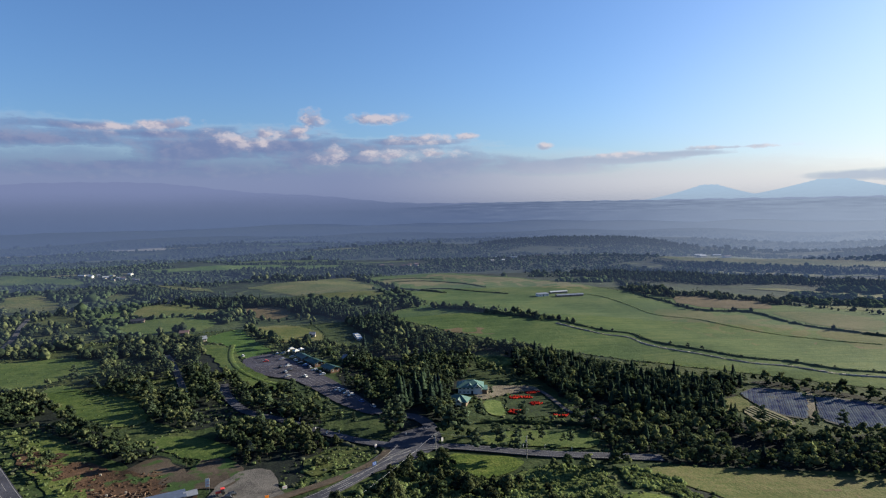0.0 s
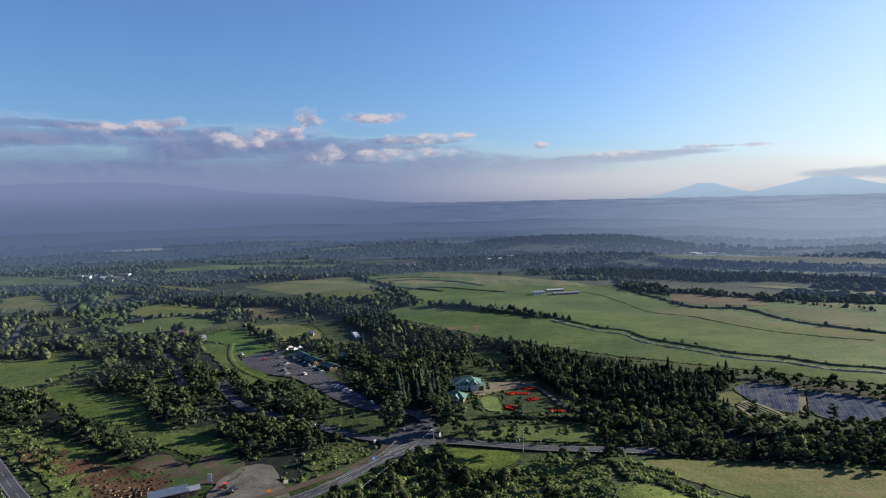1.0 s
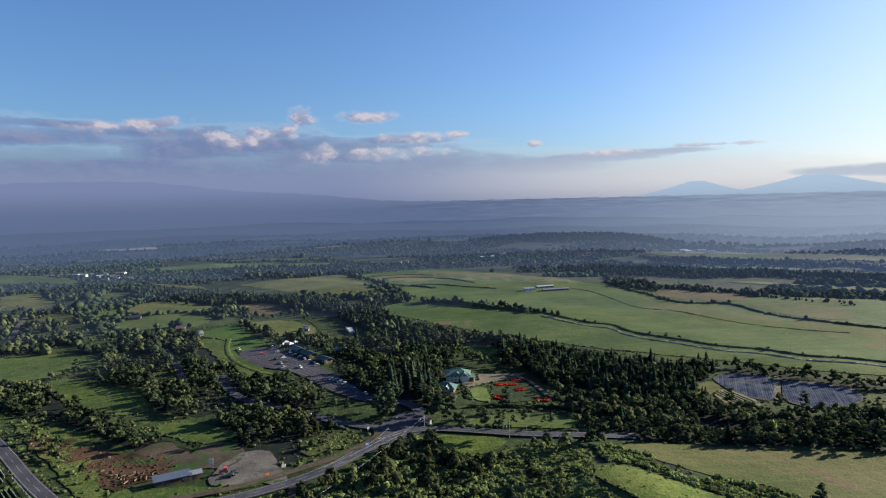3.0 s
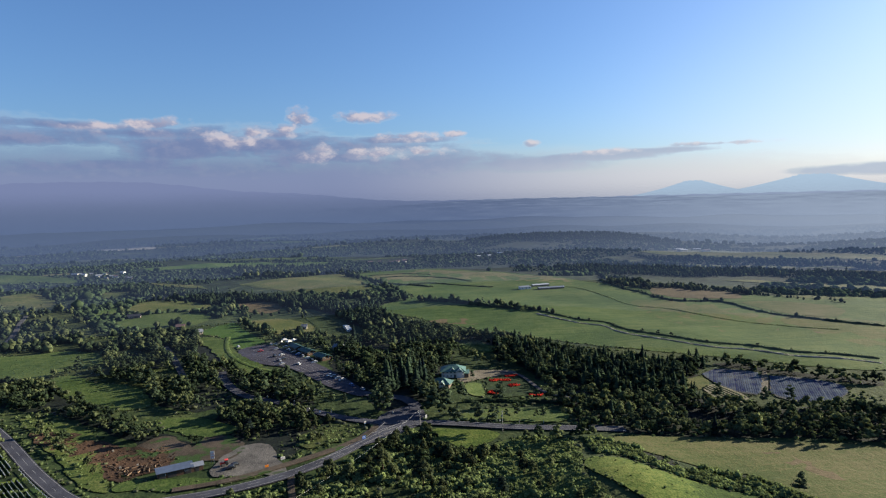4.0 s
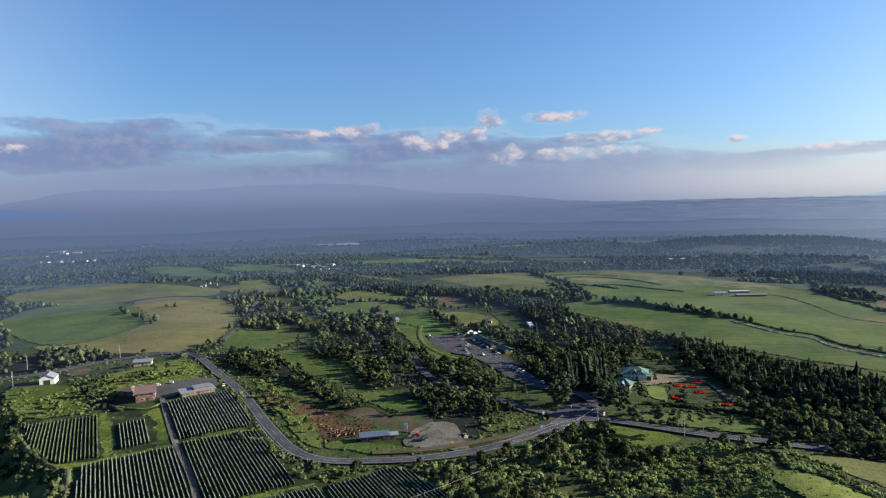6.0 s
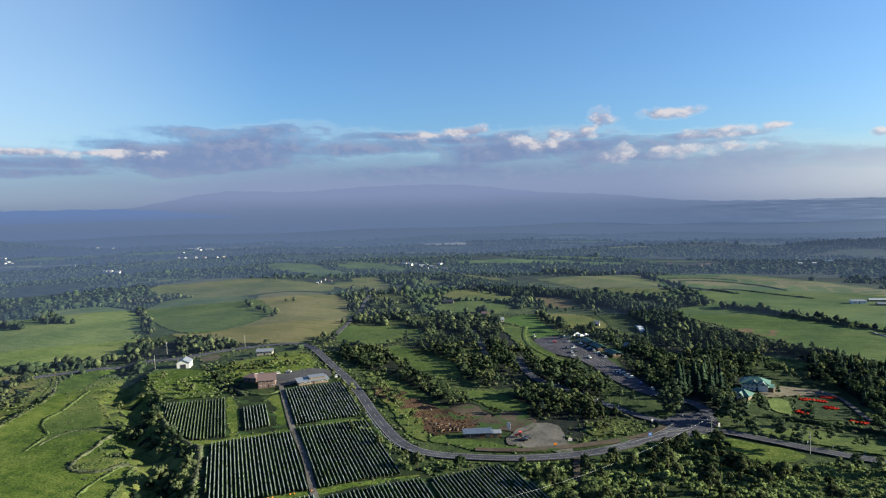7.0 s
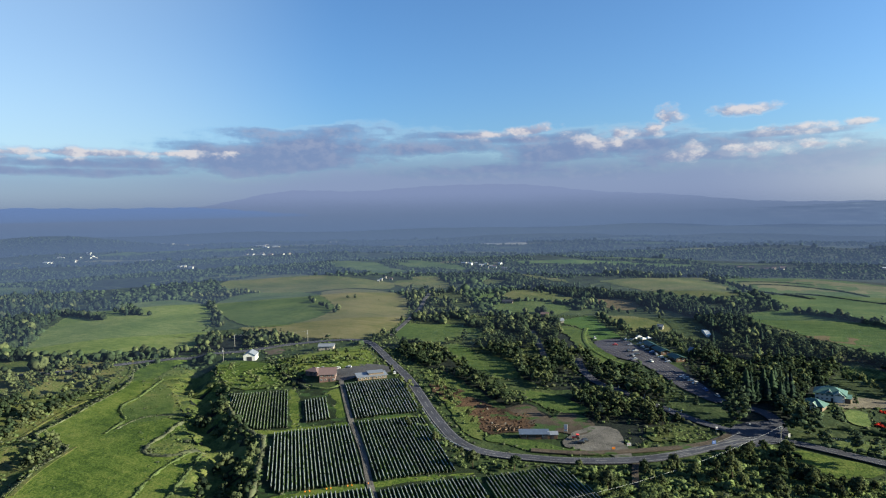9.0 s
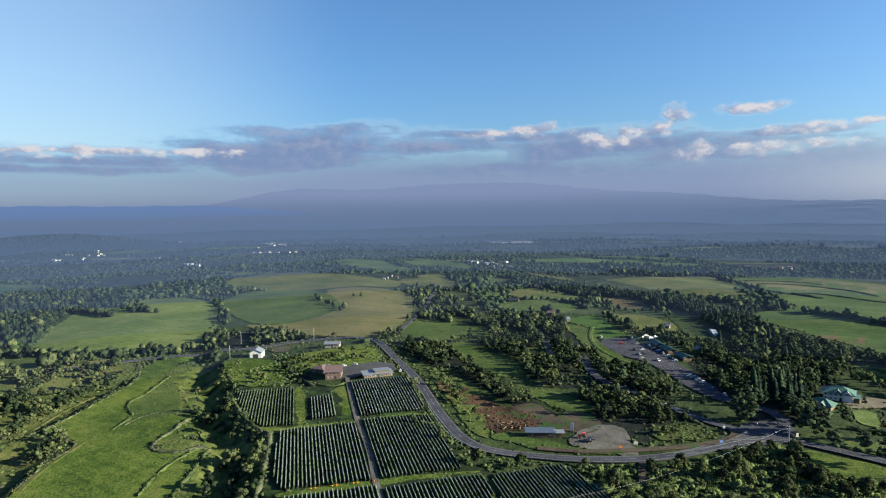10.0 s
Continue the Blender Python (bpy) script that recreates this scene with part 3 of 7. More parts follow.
field("far_field", "dry_grass", [(481, 1080), (573, 1019), (660, 928), (714, 860), (702, 845), (615, 929), (516, 1006)])
field("far_field", "brown_grass", [(330, 714), (354, 705), (372, 665), (406, 645), (384, 620), (347, 632), (326, 651), (306, 676)])
field("far_field", "olive", [(376, 610), (423, 603), (456, 550), (417, 506), (386, 543), (381, 576)])
field("far_field", "dry_grass", [(454, 648), (504, 608), (489, 590), (439, 627)])
field("far_field", "pasture", [(-460, 1168), (-411, 1202), (-328, 1288), (-244, 1322), (-239, 1295), (-316, 1241), (-392, 1175), (-418, 1135)])
field("far_field", "meadow", [(-685, 1118), (-612, 1087), (-563, 1063), (-491, 1025), (-491, 989), (-559, 1008), (-636, 1037)])
field("far_field", "meadow", [(-892, 1102), (-776, 1051), (-628, 955), (-568, 937), (-599, 871), (-657, 903), (-740, 926)])
field("far_field", "dry_grass", [(-386, 1012), (-331, 989), (-245, 895), (-302, 925), (-363, 985)])
field("far_field", "dry_grass", [(427, 781), (500, 757), (567, 684), (621, 643), (597, 618), (542, 653), (508, 716)])
field("far_field", "pasture", [(-431, 1159), (-325, 1277), (-127, 1330), (-122, 1280), (-325, 1193)])
field("building_site", "concrete", [(-1010, 2216), (-794, 2168), (-723, 2002), (-920, 2074)])
field("far_field", "dry_grass", [(-228, 945), (-135, 1021), (-49, 997), (-28, 861), (-108, 818), (-176, 865)])
field("junction_apron", "asphalt", [(-21, 280), (-16, 294), (-7, 306), (10, 310), (16, 304), (5, 292), (-8, 283), (-16, 277)])
field("junction_apron", "asphalt", [(-11, 303), (-6, 322), (16, 335), (19, 311), (4, 300)])
field("car_park", "asphalt_lot", [(-126, 488), (-117, 502), (-101, 505), (-82, 474), (-62, 444), (-43, 416), (-27, 385), (-13, 355), (-20, 351), (-40, 375), (-56, 402), (-75, 427), (-93, 436), (-107, 451)])
field("lot_slope", "meadow", [(-180, 552), (-149, 542), (-134, 490), (-115, 450), (-96, 427), (-79, 408), (-96, 403), (-118, 436), (-144, 492)])
field("lot_bank", "meadow", [(-137, 521), (-126, 488), (-107, 451), (-92, 435), (-96, 429), (-113, 450), (-129, 481), (-140, 517)])
field("roadside_island", "scrub_floor", [(-47, 296), (-29, 309), (-17, 304), (-18, 294), (-27, 283), (-46, 272)])
road("road", [(-495, 215), (-469, 242), (-461, 265), (-451, 286), (-436, 307), (-419, 327), (-394, 348), (-377, 379), (-361, 394), (-342, 407), (-322, 414), (-302, 407), (-275, 382), (-248, 356), (-219, 328), (-189, 295), (-166, 269), (-148, 250), (-135, 237), (-121, 228), (-107, 227), (-91, 231), (-76, 235), (-57, 243), (-41, 253), (-27, 267), (-16, 282), (-6, 294), (6, 303), (20, 304), (39, 298), (55, 291), (71, 285), (84, 282), (100, 279), (118, 277)], 6.6, "asphalt", "two-lane asphalt road with white edge lines", 0.85, True)
road("road", [(1, 306), (-11, 309), (-23, 314), (-38, 324), (-54, 338), (-69, 351), (-87, 362), (-99, 375), (-112, 398), (-121, 425)], 6.0, "asphalt", "asphalt side road between trees", 0.83, False)
road("road", [(6, 304), (9, 313), (14, 326), (7, 344), (-9, 351), (-19, 359)], 7, "asphalt", "short asphalt road into the car park", 0.81, False)
road("road", [(-94, 240), (-75, 245), (-57, 254), (-38, 267), (-25, 278), (-14, 291), (-9, 302), (-13, 311)], 4.0, "dark_soil", "old brown service lane beside the road", 0.77, False)
road("road", [(-250, 296), (-224, 265), (-198, 235), (-167, 202), (-144, 174), (-129, 157), (-108, 133)], 3.0, "gravel", "narrow gravel path between vine rows", 0.8, False)
road("track", [(-46, 250), (-44, 235), (-39, 214), (-35, 192)], 3, "dark_soil", "dark earth track through scrub", 0.75, False)
road("track", [(-290, 107), (-302, 123), (-314, 146), (-319, 156)], 2.5, "dry_grass", "faint grass track at the meadow edge", 0.8, False)
road("road", [(-306, 447), (-329, 516), (-362, 604), (-387, 660), (-410, 714)], 4.5, "asphalt_old", "grey country lane between fields", 0.79, False)
road("track", [(76, 401), (88, 393), (92, 372), (95, 350), (104, 338), (115, 329)], 2.6, "asphalt_old", "curved dark garden walk", 0.8, False)
road("road", [(238, 273), (238, 261), (240, 250)], 4, "asphalt_old", "grey lane crossing a grassy clearing", 0.79, False)
road("track", [(-458, 289), (-439, 274), (-425, 260), (-410, 229), (-396, 196), (-379, 166), (-356, 136)], 1.6, "dry_grass", "narrow pale farm track along the bank", 0.8, False)
road("road", [(-191, 517), (-168, 470), (-151, 431), (-138, 401)], 4.5, "asphalt_old", "lane through open woods", 0.79, False)


# ---- plants ----
def ico(sub):
    bm = bmesh.new()
    bmesh.ops.create_icosphere(bm, subdivisions=sub, radius=1.0)
    v = np.array([q.co[:] for q in bm.verts])
    bm.verts.ensure_lookup_table()
    f = np.array([[q.index for q in t.verts] for t in bm.faces])
    bm.free()
    return v, f


ICO = {1: ico(1), 2: ico(2)}


def join(pieces):
    """One set of arrays out of many: vertices, faces and, where all have them, normals."""
    v, f, w, n = [], [], [], 0
    for p in pieces:
        v.append(p[0])
        f.append(p[1] + n)
        if len(p) > 2:
            w.append(p[2])
        n += len(p[0])
    if len(w) == len(v):
        return np.concatenate(v), np.concatenate(f), np.concatenate(w)
    return np.concatenate(v), np.concatenate(f)


def unit(a):
    return a / np.maximum(np.linalg.norm(a, axis=1, keepdims=True), 1e-6)


def lobe(c, r, g, sub=1, rough=0.22):
    v, f = ICO[sub]
    p = v * np.asarray(r) * (1 + g.uniform(-rough, rough, (len(v), 1)))
    return p + np.asarray(c), f, unit(unit(p / np.asarray(r) ** 2) + np.array([0, 0, 0.12]))


def sprays(c, r, n, size, g, single=False):
    """Leaf sprays that stand out of a lobe; farther off a single triangle each."""
    d = g.normal(size=(n, 3))
    d[:, 2] = np.abs(d[:, 2]) * 0.9 - 0.25
    d /= np.linalg.norm(d, axis=1, keepdims=True)
    p = np.asarray(c) + d * np.asarray(r) * g.uniform(0.86, 1.14, (n, 1))
    a = g.normal(size=(n, 3))
    a -= d * (a * d).sum(1, keepdims=True) * 0.6
    a /= np.linalg.norm(a, axis=1, keepdims=True)
    b = np.cross(d, a) + d * g.uniform(-0.5, 0.7, (n, 1))
    s = size * g.uniform(0.6, 1.3, (n, 1))
    v = np.stack([p - a * s, p + b * s * 0.7, p + a * s, p - b * s * 0.6 + d * s * 0.3], 1).reshape(-1, 3)
    if single:
        v = np.stack([p - a * s, p + b * s, p + a * s * 0.8 - b * s * 0.5], 1).reshape(-1, 3)
        k = np.arange(n)[:, None] * 3
        out = (np.cross(v[1::3] - v[0::3], v[2::3] - v[0::3]) * d).sum(1)[:, None] > 0
        return v, np.where(out, k + [[0, 1, 2]], k + [[0, 2, 1]]), np.repeat(unit(d + g.normal(0, 0.22, (n, 3))), 3, 0)
    k = np.arange(n)[:, None] * 4
    # each spray faces outwards
    out = (np.cross(v[1::4] - v[0::4], v[2::4] - v[0::4]) * d).sum(1)[:, None] > 0
    f = np.concatenate([np.where(out, k + [[0, 1, 2]], k + [[0, 2, 1]]), np.where(out, k + [[0, 2, 3]], k + [[0, 3, 2]])])
    return v, f, np.repeat(unit(d + g.normal(0, 0.22, (n, 3))), 4, 0)


def stem(points, radii, sides_n=6):
    """A tapered limb through the points."""
    v, f = [], []
    for (x, y, z), r in zip(points, radii):
        a = np.arange(sides_n) * 2 * np.pi / sides_n
        v.append(np.stack([x + r * np.cos(a), y + r * np.sin(a), np.full(sides_n, z)], 1))
    for i in range(len(points) - 1):
        for j in range(sides_n):
            k, a, b = i * sides_n, j, (j + 1) % sides_n
            f += [[k + a, k + b, k + sides_n + b], [k + a, k + sides_n + b, k + sides_n + a]]
    return np.concatenate(v), np.array(f)


def trunk_of(h, r, g, limbs=3, lean=0.05):
    top = (g.normal() * lean * h, g.normal() * lean * h, h * 0.75)
    pieces = [stem([(0, 0, -0.4), (0, 0, h * 0.25), (top[0] * 0.5, top[1] * 0.5, h * 0.5), top], [r * 1.3, r, r * 0.7, r * 0.25])]
    for i in range(limbs):
        a = g.uniform(0, 6.28)
        q = h * g.uniform(0.3, 0.5)
        e = (math.cos(a) * h * 0.25, math.sin(a) * h * 0.25, q + h * 0.2)
        pieces.append(stem([(top[0] * q / h, top[1] * q / h, q), e], [r * 0.5, r * 0.15], 4))
    return join(pieces)


def broad_crown(seed, h, spread, lobes=10, sub=1, leaves=26, size=0.62):
    """A rounded crown of many overlapping leafy clumps, higher in the middle."""
    g = np.random.default_rng(seed)
    out = []
    small = min(1.0, math.sqrt(8.0 / lobes))
    for i in range(lobes):
        a, k = i * 2.4 + g.uniform(-0.6, 0.6), math.sqrt((i + 0.3) / lobes)
        z = h * (0.40 + 0.44 * (1 - k * k) * g.uniform(0.5, 1.1) + g.uniform(-0.08, 0.1))
        c = (math.cos(a) * spread * k * 0.74, math.sin(a) * spread * k * 0.74, z)
        r = spread * g.uniform(0.34, 0.5) * small * np.array([1, 1, g.uniform(0.8, 1.1)])
        out.append(lobe(c, r * 0.84, g, sub, 0.34))
        if leaves:
            out.append(sprays(c, r * 0.98, leaves, size, g, leaves < 16))
    return join(out)


def pine_crown(seed, h, spread, tiers=9, sub=1, leaves=24, size=0.6):
    g = np.random.default_rng(seed)
    out = []
    for i in range(tiers):
        k = i / (tiers - 1)
        rad = spread * (1.0 - 0.75 * k) * g.uniform(0.5, 0.85)
        a = i * 2.4 + g.uniform(-0.5, 0.5)
        c = (math.cos(a) * rad * 0.8, math.sin(a) * rad * 0.8, h * (0.38 + 0.58 * k))
        r = np.array([1, 1, 0.5]) * spread * (0.56 - 0.24 * k) * g.uniform(0.85, 1.2)
        out.append(lobe(c, r * 0.85, g, sub, 0.34))
        if leaves:
            out.append(sprays(c, r, leaves, size, g, leaves < 16))
    return join(out)


def spire_crown(seed, h, spread, tiers=9, points=9, under=True):
    """A conifer: drooping jagged whorls up to a thin tip."""
    g = np.random.default_rng(seed)
    out = []
    for i in range(tiers):
        k = i / tiers
        z0, z1 = h * (0.1 + 0.86 * k), h * (0.1 + 0.86 * k + 0.21)
        r = spread * (1 - k) ** 0.85 * g.uniform(0.88, 1.12) + 0.15
        a = np.arange(points * 2) * math.pi / points + g.uniform(0, 3)
        rr = r * np.where(np.arange(points * 2) % 2, 0.58, 1.0) * g.uniform(0.8, 1.15, points * 2)
        rim = np.stack([rr * np.cos(a), rr * np.sin(a), z0 + g.uniform(-0.03, 0.03, points * 2) * h], 1)
        v = np.concatenate([rim, [[g.normal() * 0.1, g.normal() * 0.1, min(z1, h)]], [[0, 0, z0 + h * 0.05]]])
        n = points * 2
        f = [[j, (j + 1) % n, n] for j in range(n)] + ([[(j + 1) % n, j, n + 1] for j in range(n)] if under else [])
        w = np.stack([np.cos(a), np.sin(a), np.full(n, 0.45)], 1) + g.normal(0, 0.15, (n, 3))
        out.append((v, np.array(f), unit(np.concatenate([w, [[0, 0, 1]], [[0, 0, -1]]]))))
        if k < 0.7 and under:
            out.append(sprays((0, 0, z0 + 0.07 * h), (r * 0.7, r * 0.7, h * 0.06), 6, 0.5, g))
    return join(out)


def bush_crown(seed, h, spread, lobes=6, sub=1, leaves=22, size=0.45):
    g = np.random.default_rng(seed)
    out = []
    for i in range(lobes):
        a, k = g.uniform(0, 6.28), math.sqrt((i + 0.2) / lobes)
        r = spread * g.uniform(0.36, 0.55) * np.array([1, 1, g.uniform(0.7, 1.0) * h / spread])
        c = (math.cos(a) * spread * k * 0.7, math.sin(a) * spread * k * 0.7, r[2] * g.uniform(0.55, 1.0))
        out.append(lobe(c, r * 0.85, g, sub, 0.3))
        if leaves:
            out.append(sprays(c, r, leaves, size, g, leaves < 16))
    return join(out)


def dome_crown(seed, h, spread, sub, leaves, size):
    """A crown seen from far: one uneven dome with ragged sprays."""
    g = np.random.default_rng(seed)
    v, f = ICO[sub]
    rough = np.array([noise.noise(Vector(p) * 1.9 + Vector((seed, 0, 0))) for p in v])[:, None] * 0.4 + g.uniform(-0.14, 0.14, (len(v), 1))
    taper = 1 - 0.3 * np.clip(v[:, 2:3], 0, 1)
    r = np.array([spread, spread, h * 0.44])
    p = v * r * (1 + rough) * np.concatenate([taper, taper, np.ones_like(taper)], 1)
    c = np.array([0, 0, h * 0.5])
    w = unit(unit(p / r ** 2) + g.normal(0, 0.3, p.shape) - np.array([0, 0, 0.1]))
    return join([(p + c, f, w), sprays(c, r * 0.95, leaves, size, g, True)])


def low_crown(kind, seed):
    """Coarser crowns for the woods farther off."""
    if kind == "spire":
        return spire_crown(seed, 14, 3.5, 7, 6, False)
    if kind == "pine":
        return pine_crown(seed, 13, 4.2, 8, 1, 8, 0.95)
    if kind == "bush":
        return bush_crown(seed, 2.8, 2.6, 4, 1, 9, 0.6)
    return broad_crown(seed, 11.0, 4.3, 7, 1, 8, 1.0)


def lite_crown(kind, seed):
    """Crowns of the woods past half a kilometre."""
    if kind == "spire":
        return spire_crown(seed, 13, 3.8, 5, 4, False)
    if kind == "pine":
        return pine_crown(seed, 13, 4.2, 4, 1, 2, 1.2)
    if kind == "bush":
        return bush_crown(seed, 2.8, 2.6, 2, 1, 2, 0.8)
    return dome_crown(seed, 9.8, 4.0, 2, 12, 0.9)


SPECIES = {
    "broad": ("leaf_broad", "broadleaf tree with a dense rounded dark green crown", "tree"),
    "light": ("leaf_light", "young broadleaf tree with a loose yellow-green crown", "tree"),
    "pine": ("leaf_pine", "old pine tree with layered dark green boughs", "tree"),
    "spire": ("leaf_dark", "tall narrow conifer with dark drooping whorls", "conifer"),
    "bush": ("leaf_scrub", "leafy yellow-green shrub on rough grass", "shrub"),
}
CLOSE = {}
for k in range(4):
    g = np.random.default_rng(40 + k)
    CLOSE["broad", k] = (trunk_of(10.5, 0.28, g), broad_crown(k, 10.5, 4.3, 24, 1, 34, 0.46))
    CLOSE["light", k] = (trunk_of(8.0, 0.18, g), broad_crown(10 + k, 8.0, 3.3, 22, 1, 32, 0.38))
    CLOSE["pine", k] = (trunk_of(13, 0.3, g, 4, 0.08), pine_crown(20 + k, 13, 4.4, 17, 1, 40, 0.5))
    CLOSE["spire", k] = (stem([(0, 0, -0.4), (0, 0, 6), (0, 0, 13)], [0.3, 0.2, 0.05]), spire_crown(30 + k, 14.5, 3.3))
    CLOSE["bush", k] = (stem([(0, 0, -0.3), (0.1, 0, 1.2)], [0.12, 0.05], 5), bush_crown(50 + k, 2.8, 2.6, 7, 1, 44, 0.34))
FAR = {(s, k): low_crown("broad" if s == "light" else s, 70 + k) for s in SPECIES for k in range(4)}
LITE = {(s, k): lite_crown("broad" if s == "light" else s, 90 + k) for s in SPECIES for k in range(4)}

VINE_PLOTS = [
    [(-304, 246), (-270, 266), (-223, 213), (-239, 203), (-261, 212)],
    [(-245, 251), (-234, 261), (-208, 231), (-219, 222)],
    [(-242, 288), (-213, 315), (-169, 262), (-196, 236)],
    [(-226, 203), (-194, 228), (-144, 172), (-176, 150), (-190, 160)],
    [(-192, 232), (-165, 257), (-114, 200), (-141, 175)],
    [(-135, 168), (-105, 200), (-94, 186), (-74, 159), (-103, 128)],
    [(-102, 201), (-78, 227), (-70, 223), (-50, 205), (-33, 179), (-67, 151)],
    [(-171, 145), (-139, 169), (-106, 130), (-151, 118)],
]
ZONES = {
    "conifer_wood": [(-37, 617), (-12, 612), (24, 556), (66, 508), (101, 488), (120, 462), (141, 440), (152, 424), (174, 398), (190, 384), (214, 388), (200, 366), (188, 352), (169, 345), (145, 333), (116, 342), (100, 352), (98, 390), (94, 419), (79, 447), (78, 490), (58, 499), (48, 445), (33, 396), (26, 339), (14, 337), (8, 384), (3, 459), (-11, 525), (-29, 566)],
    "garden_grove": [(-48, 448), (-44, 472), (-33, 501), (-20, 535), (-6, 501), (3, 459), (8, 384), (14, 337), (9, 324), (-6, 323), (-16, 352), (-27, 387), (-43, 416)],
    "spire_belt": [(92, 470), (112, 452), (140, 418), (168, 388), (190, 376), (188, 352), (169, 345), (145, 336), (118, 345), (102, 356), (99, 390), (94, 425)],
    "spire_end": [(152, 422), (174, 398), (190, 384), (216, 392), (222, 384), (204, 372), (201, 346), (186, 336), (183, 320), (196, 312), (178, 322), (160, 344), (150, 380)],
    "pasture_wood": [(311, 870), (329, 794), (341, 722), (378, 739), (403, 683), (441, 669), (405, 614), (380, 623), (352, 689), (305, 689), (282, 732)],
    "ridge_top_wood": [(225, 1790), (420, 1600), (700, 1530), (790, 1560), (720, 1740), (470, 1900), (260, 1900)],
    "plantation": [(-986, 413), (-987, 505), (-860, 504), (-735, 397), (-650, 317), (-581, 272), (-582, 226)],
    "far_plantation": [(-313, 1149), (-252, 1248), (-95, 1216), (-55, 1080), (-133, 1002), (-225, 1020)],
    "far_plantation_east": [(291, 1035), (490, 1056), (605, 914), (660, 794), (702, 726), (649, 671), (597, 720), (534, 808), (441, 814), (377, 849), (294, 921)],
    "mixed_wood": [(115, 339), (144, 331), (166, 337), (177, 326), (189, 309), (204, 295), (239, 291), (266, 272), (236, 242), (208, 254), (171, 263), (122, 271), (96, 284), (100, 306), (91, 335)],
    "left_wood": [(-233, 497), (-250, 549), (-220, 590), (-151, 543), (-130, 473), (-101, 412), (-72, 396), (-48, 363), (-47, 337), (-76, 355), (-95, 364), (-98, 345), (-117, 338), (-143, 356), (-162, 392), (-193, 424)],
    "scattered_wood": [(-450, 643), (-318, 596), (-226, 591), (-218, 534), (-238, 508), (-299, 525), (-367, 523)],
    "hedge_wood": [(-279, 416), (-239, 418), (-197, 371), (-170, 346), (-128, 314), (-98, 292), (-95, 276), (-114, 283), (-144, 308), (-185, 341), (-255, 379)],
    "side_wood": [(-103, 352), (-76, 343), (-60, 342), (-30, 314), (-46, 298), (-46, 272), (-52, 265), (-62, 276), (-74, 280), (-84, 298), (-96, 318)],
    "front_scrub": [(9, 296), (22, 286), (27, 266), (53, 257), (55, 259), (42, 246), (36, 216), (37, 189), (-61, 205), (-52, 236), (-38, 246), (-24, 260), (-12, 275), (-3, 286)],
    "island_scrub": [(-47, 296), (-29, 308), (-19, 303), (-18, 296), (-27, 285), (-46, 274)],
    "bank_scrub": [(6, 292), (19, 288), (29, 285), (41, 267), (41, 249), (34, 242), (18, 258), (1, 268)],
    "mound_scrub": [(40, 258), (50, 272), (72, 275), (86, 264), (86, 250), (78, 224), (79, 205), (81, 193), (78, 178), (37, 189), (36, 216)],
    "far_plantation_strip": [(498, 1196), (625, 1111), (742, 893), (794, 821), (746, 772), (700, 842), (623, 1018), (511, 1100)],
    "hedge": [(93, 264), (101, 267), (115, 246), (134, 224), (153, 210), (159, 188), (148, 187), (134, 202), (114, 214), (100, 236), (89, 246)],
    "road_shrubs": [(-148, 241), (-131, 227), (-112, 220), (-83, 225), (-49, 241), (-47, 222), (-55, 213), (-73, 227), (-108, 203), (-128, 221)],
    "river_wood": [(-414, 927), (-325, 901), (-210, 815), (-116, 764), (-57, 711), (-12, 645), (5, 594), (-11, 549), (-35, 576), (-58, 638), (-93, 688), (-136, 722), (-207, 751), (-278, 767), (-354, 840)],
    "ridge_wood": [(-44, 697), (-6, 695), (38, 689), (98, 628), (95, 609), (30, 648), (-12, 651)],
    "gully": [(-352, 258), (-340, 263), (-322, 256), (-261, 209), (-235, 194), (-193, 160), (-180, 139), (-194, 135), (-211, 138), (-235, 172), (-257, 196), (-291, 210), (-303, 212)],
    "left_scrub": [(-591, 222), (-562, 250), (-492, 270), (-447, 278), (-393, 238), (-387, 210), (-380, 177), (-356, 152), (-355, 115)],
    "left_scrub_low": [(-355, 115), (-351, 149), (-323, 150), (-308, 124), (-306, 110), (-294, 87)],
    "barn_trees": [(-480, 374), (-427, 418), (-338, 410), (-365, 396), (-383, 370), (-406, 340), (-419, 318), (-439, 309)],
    "house_scrub": [(-382, 306), (-363, 318), (-343, 328), (-324, 360), (-303, 396), (-258, 353), (-267, 344), (-276, 328), (-289, 317), (-255, 276), (-281, 272), (-317, 256)],
    "house_trees": [(-331, 331), (-318, 353), (-291, 362), (-286, 342), (-297, 322), (-288, 298), (-261, 282), (-253, 271), (-283, 277), (-311, 300)],
    "valley_wood": [(-312, 409), (-369, 535), (-503, 827), (-446, 855), (-265, 578), (-192, 520), (-127, 411), (-132, 373), (-184, 392), (-209, 383), (-276, 447), (-261, 384)],
    "farm_hedge": [(-760, 596), (-640, 696), (-591, 665), (-675, 615), (-600, 523), (-456, 380), (-471, 376), (-563, 470)],
    "village_wood": [(-102, 537), (-61, 551), (-31, 473), (-47, 456), (-67, 482)],
    "lavender_hedge": [(222, 388), (240, 386), (256, 364), (268, 348), (284, 336), (300, 322), (292, 314), (272, 331), (258, 347), (244, 364), (228, 378)],
}
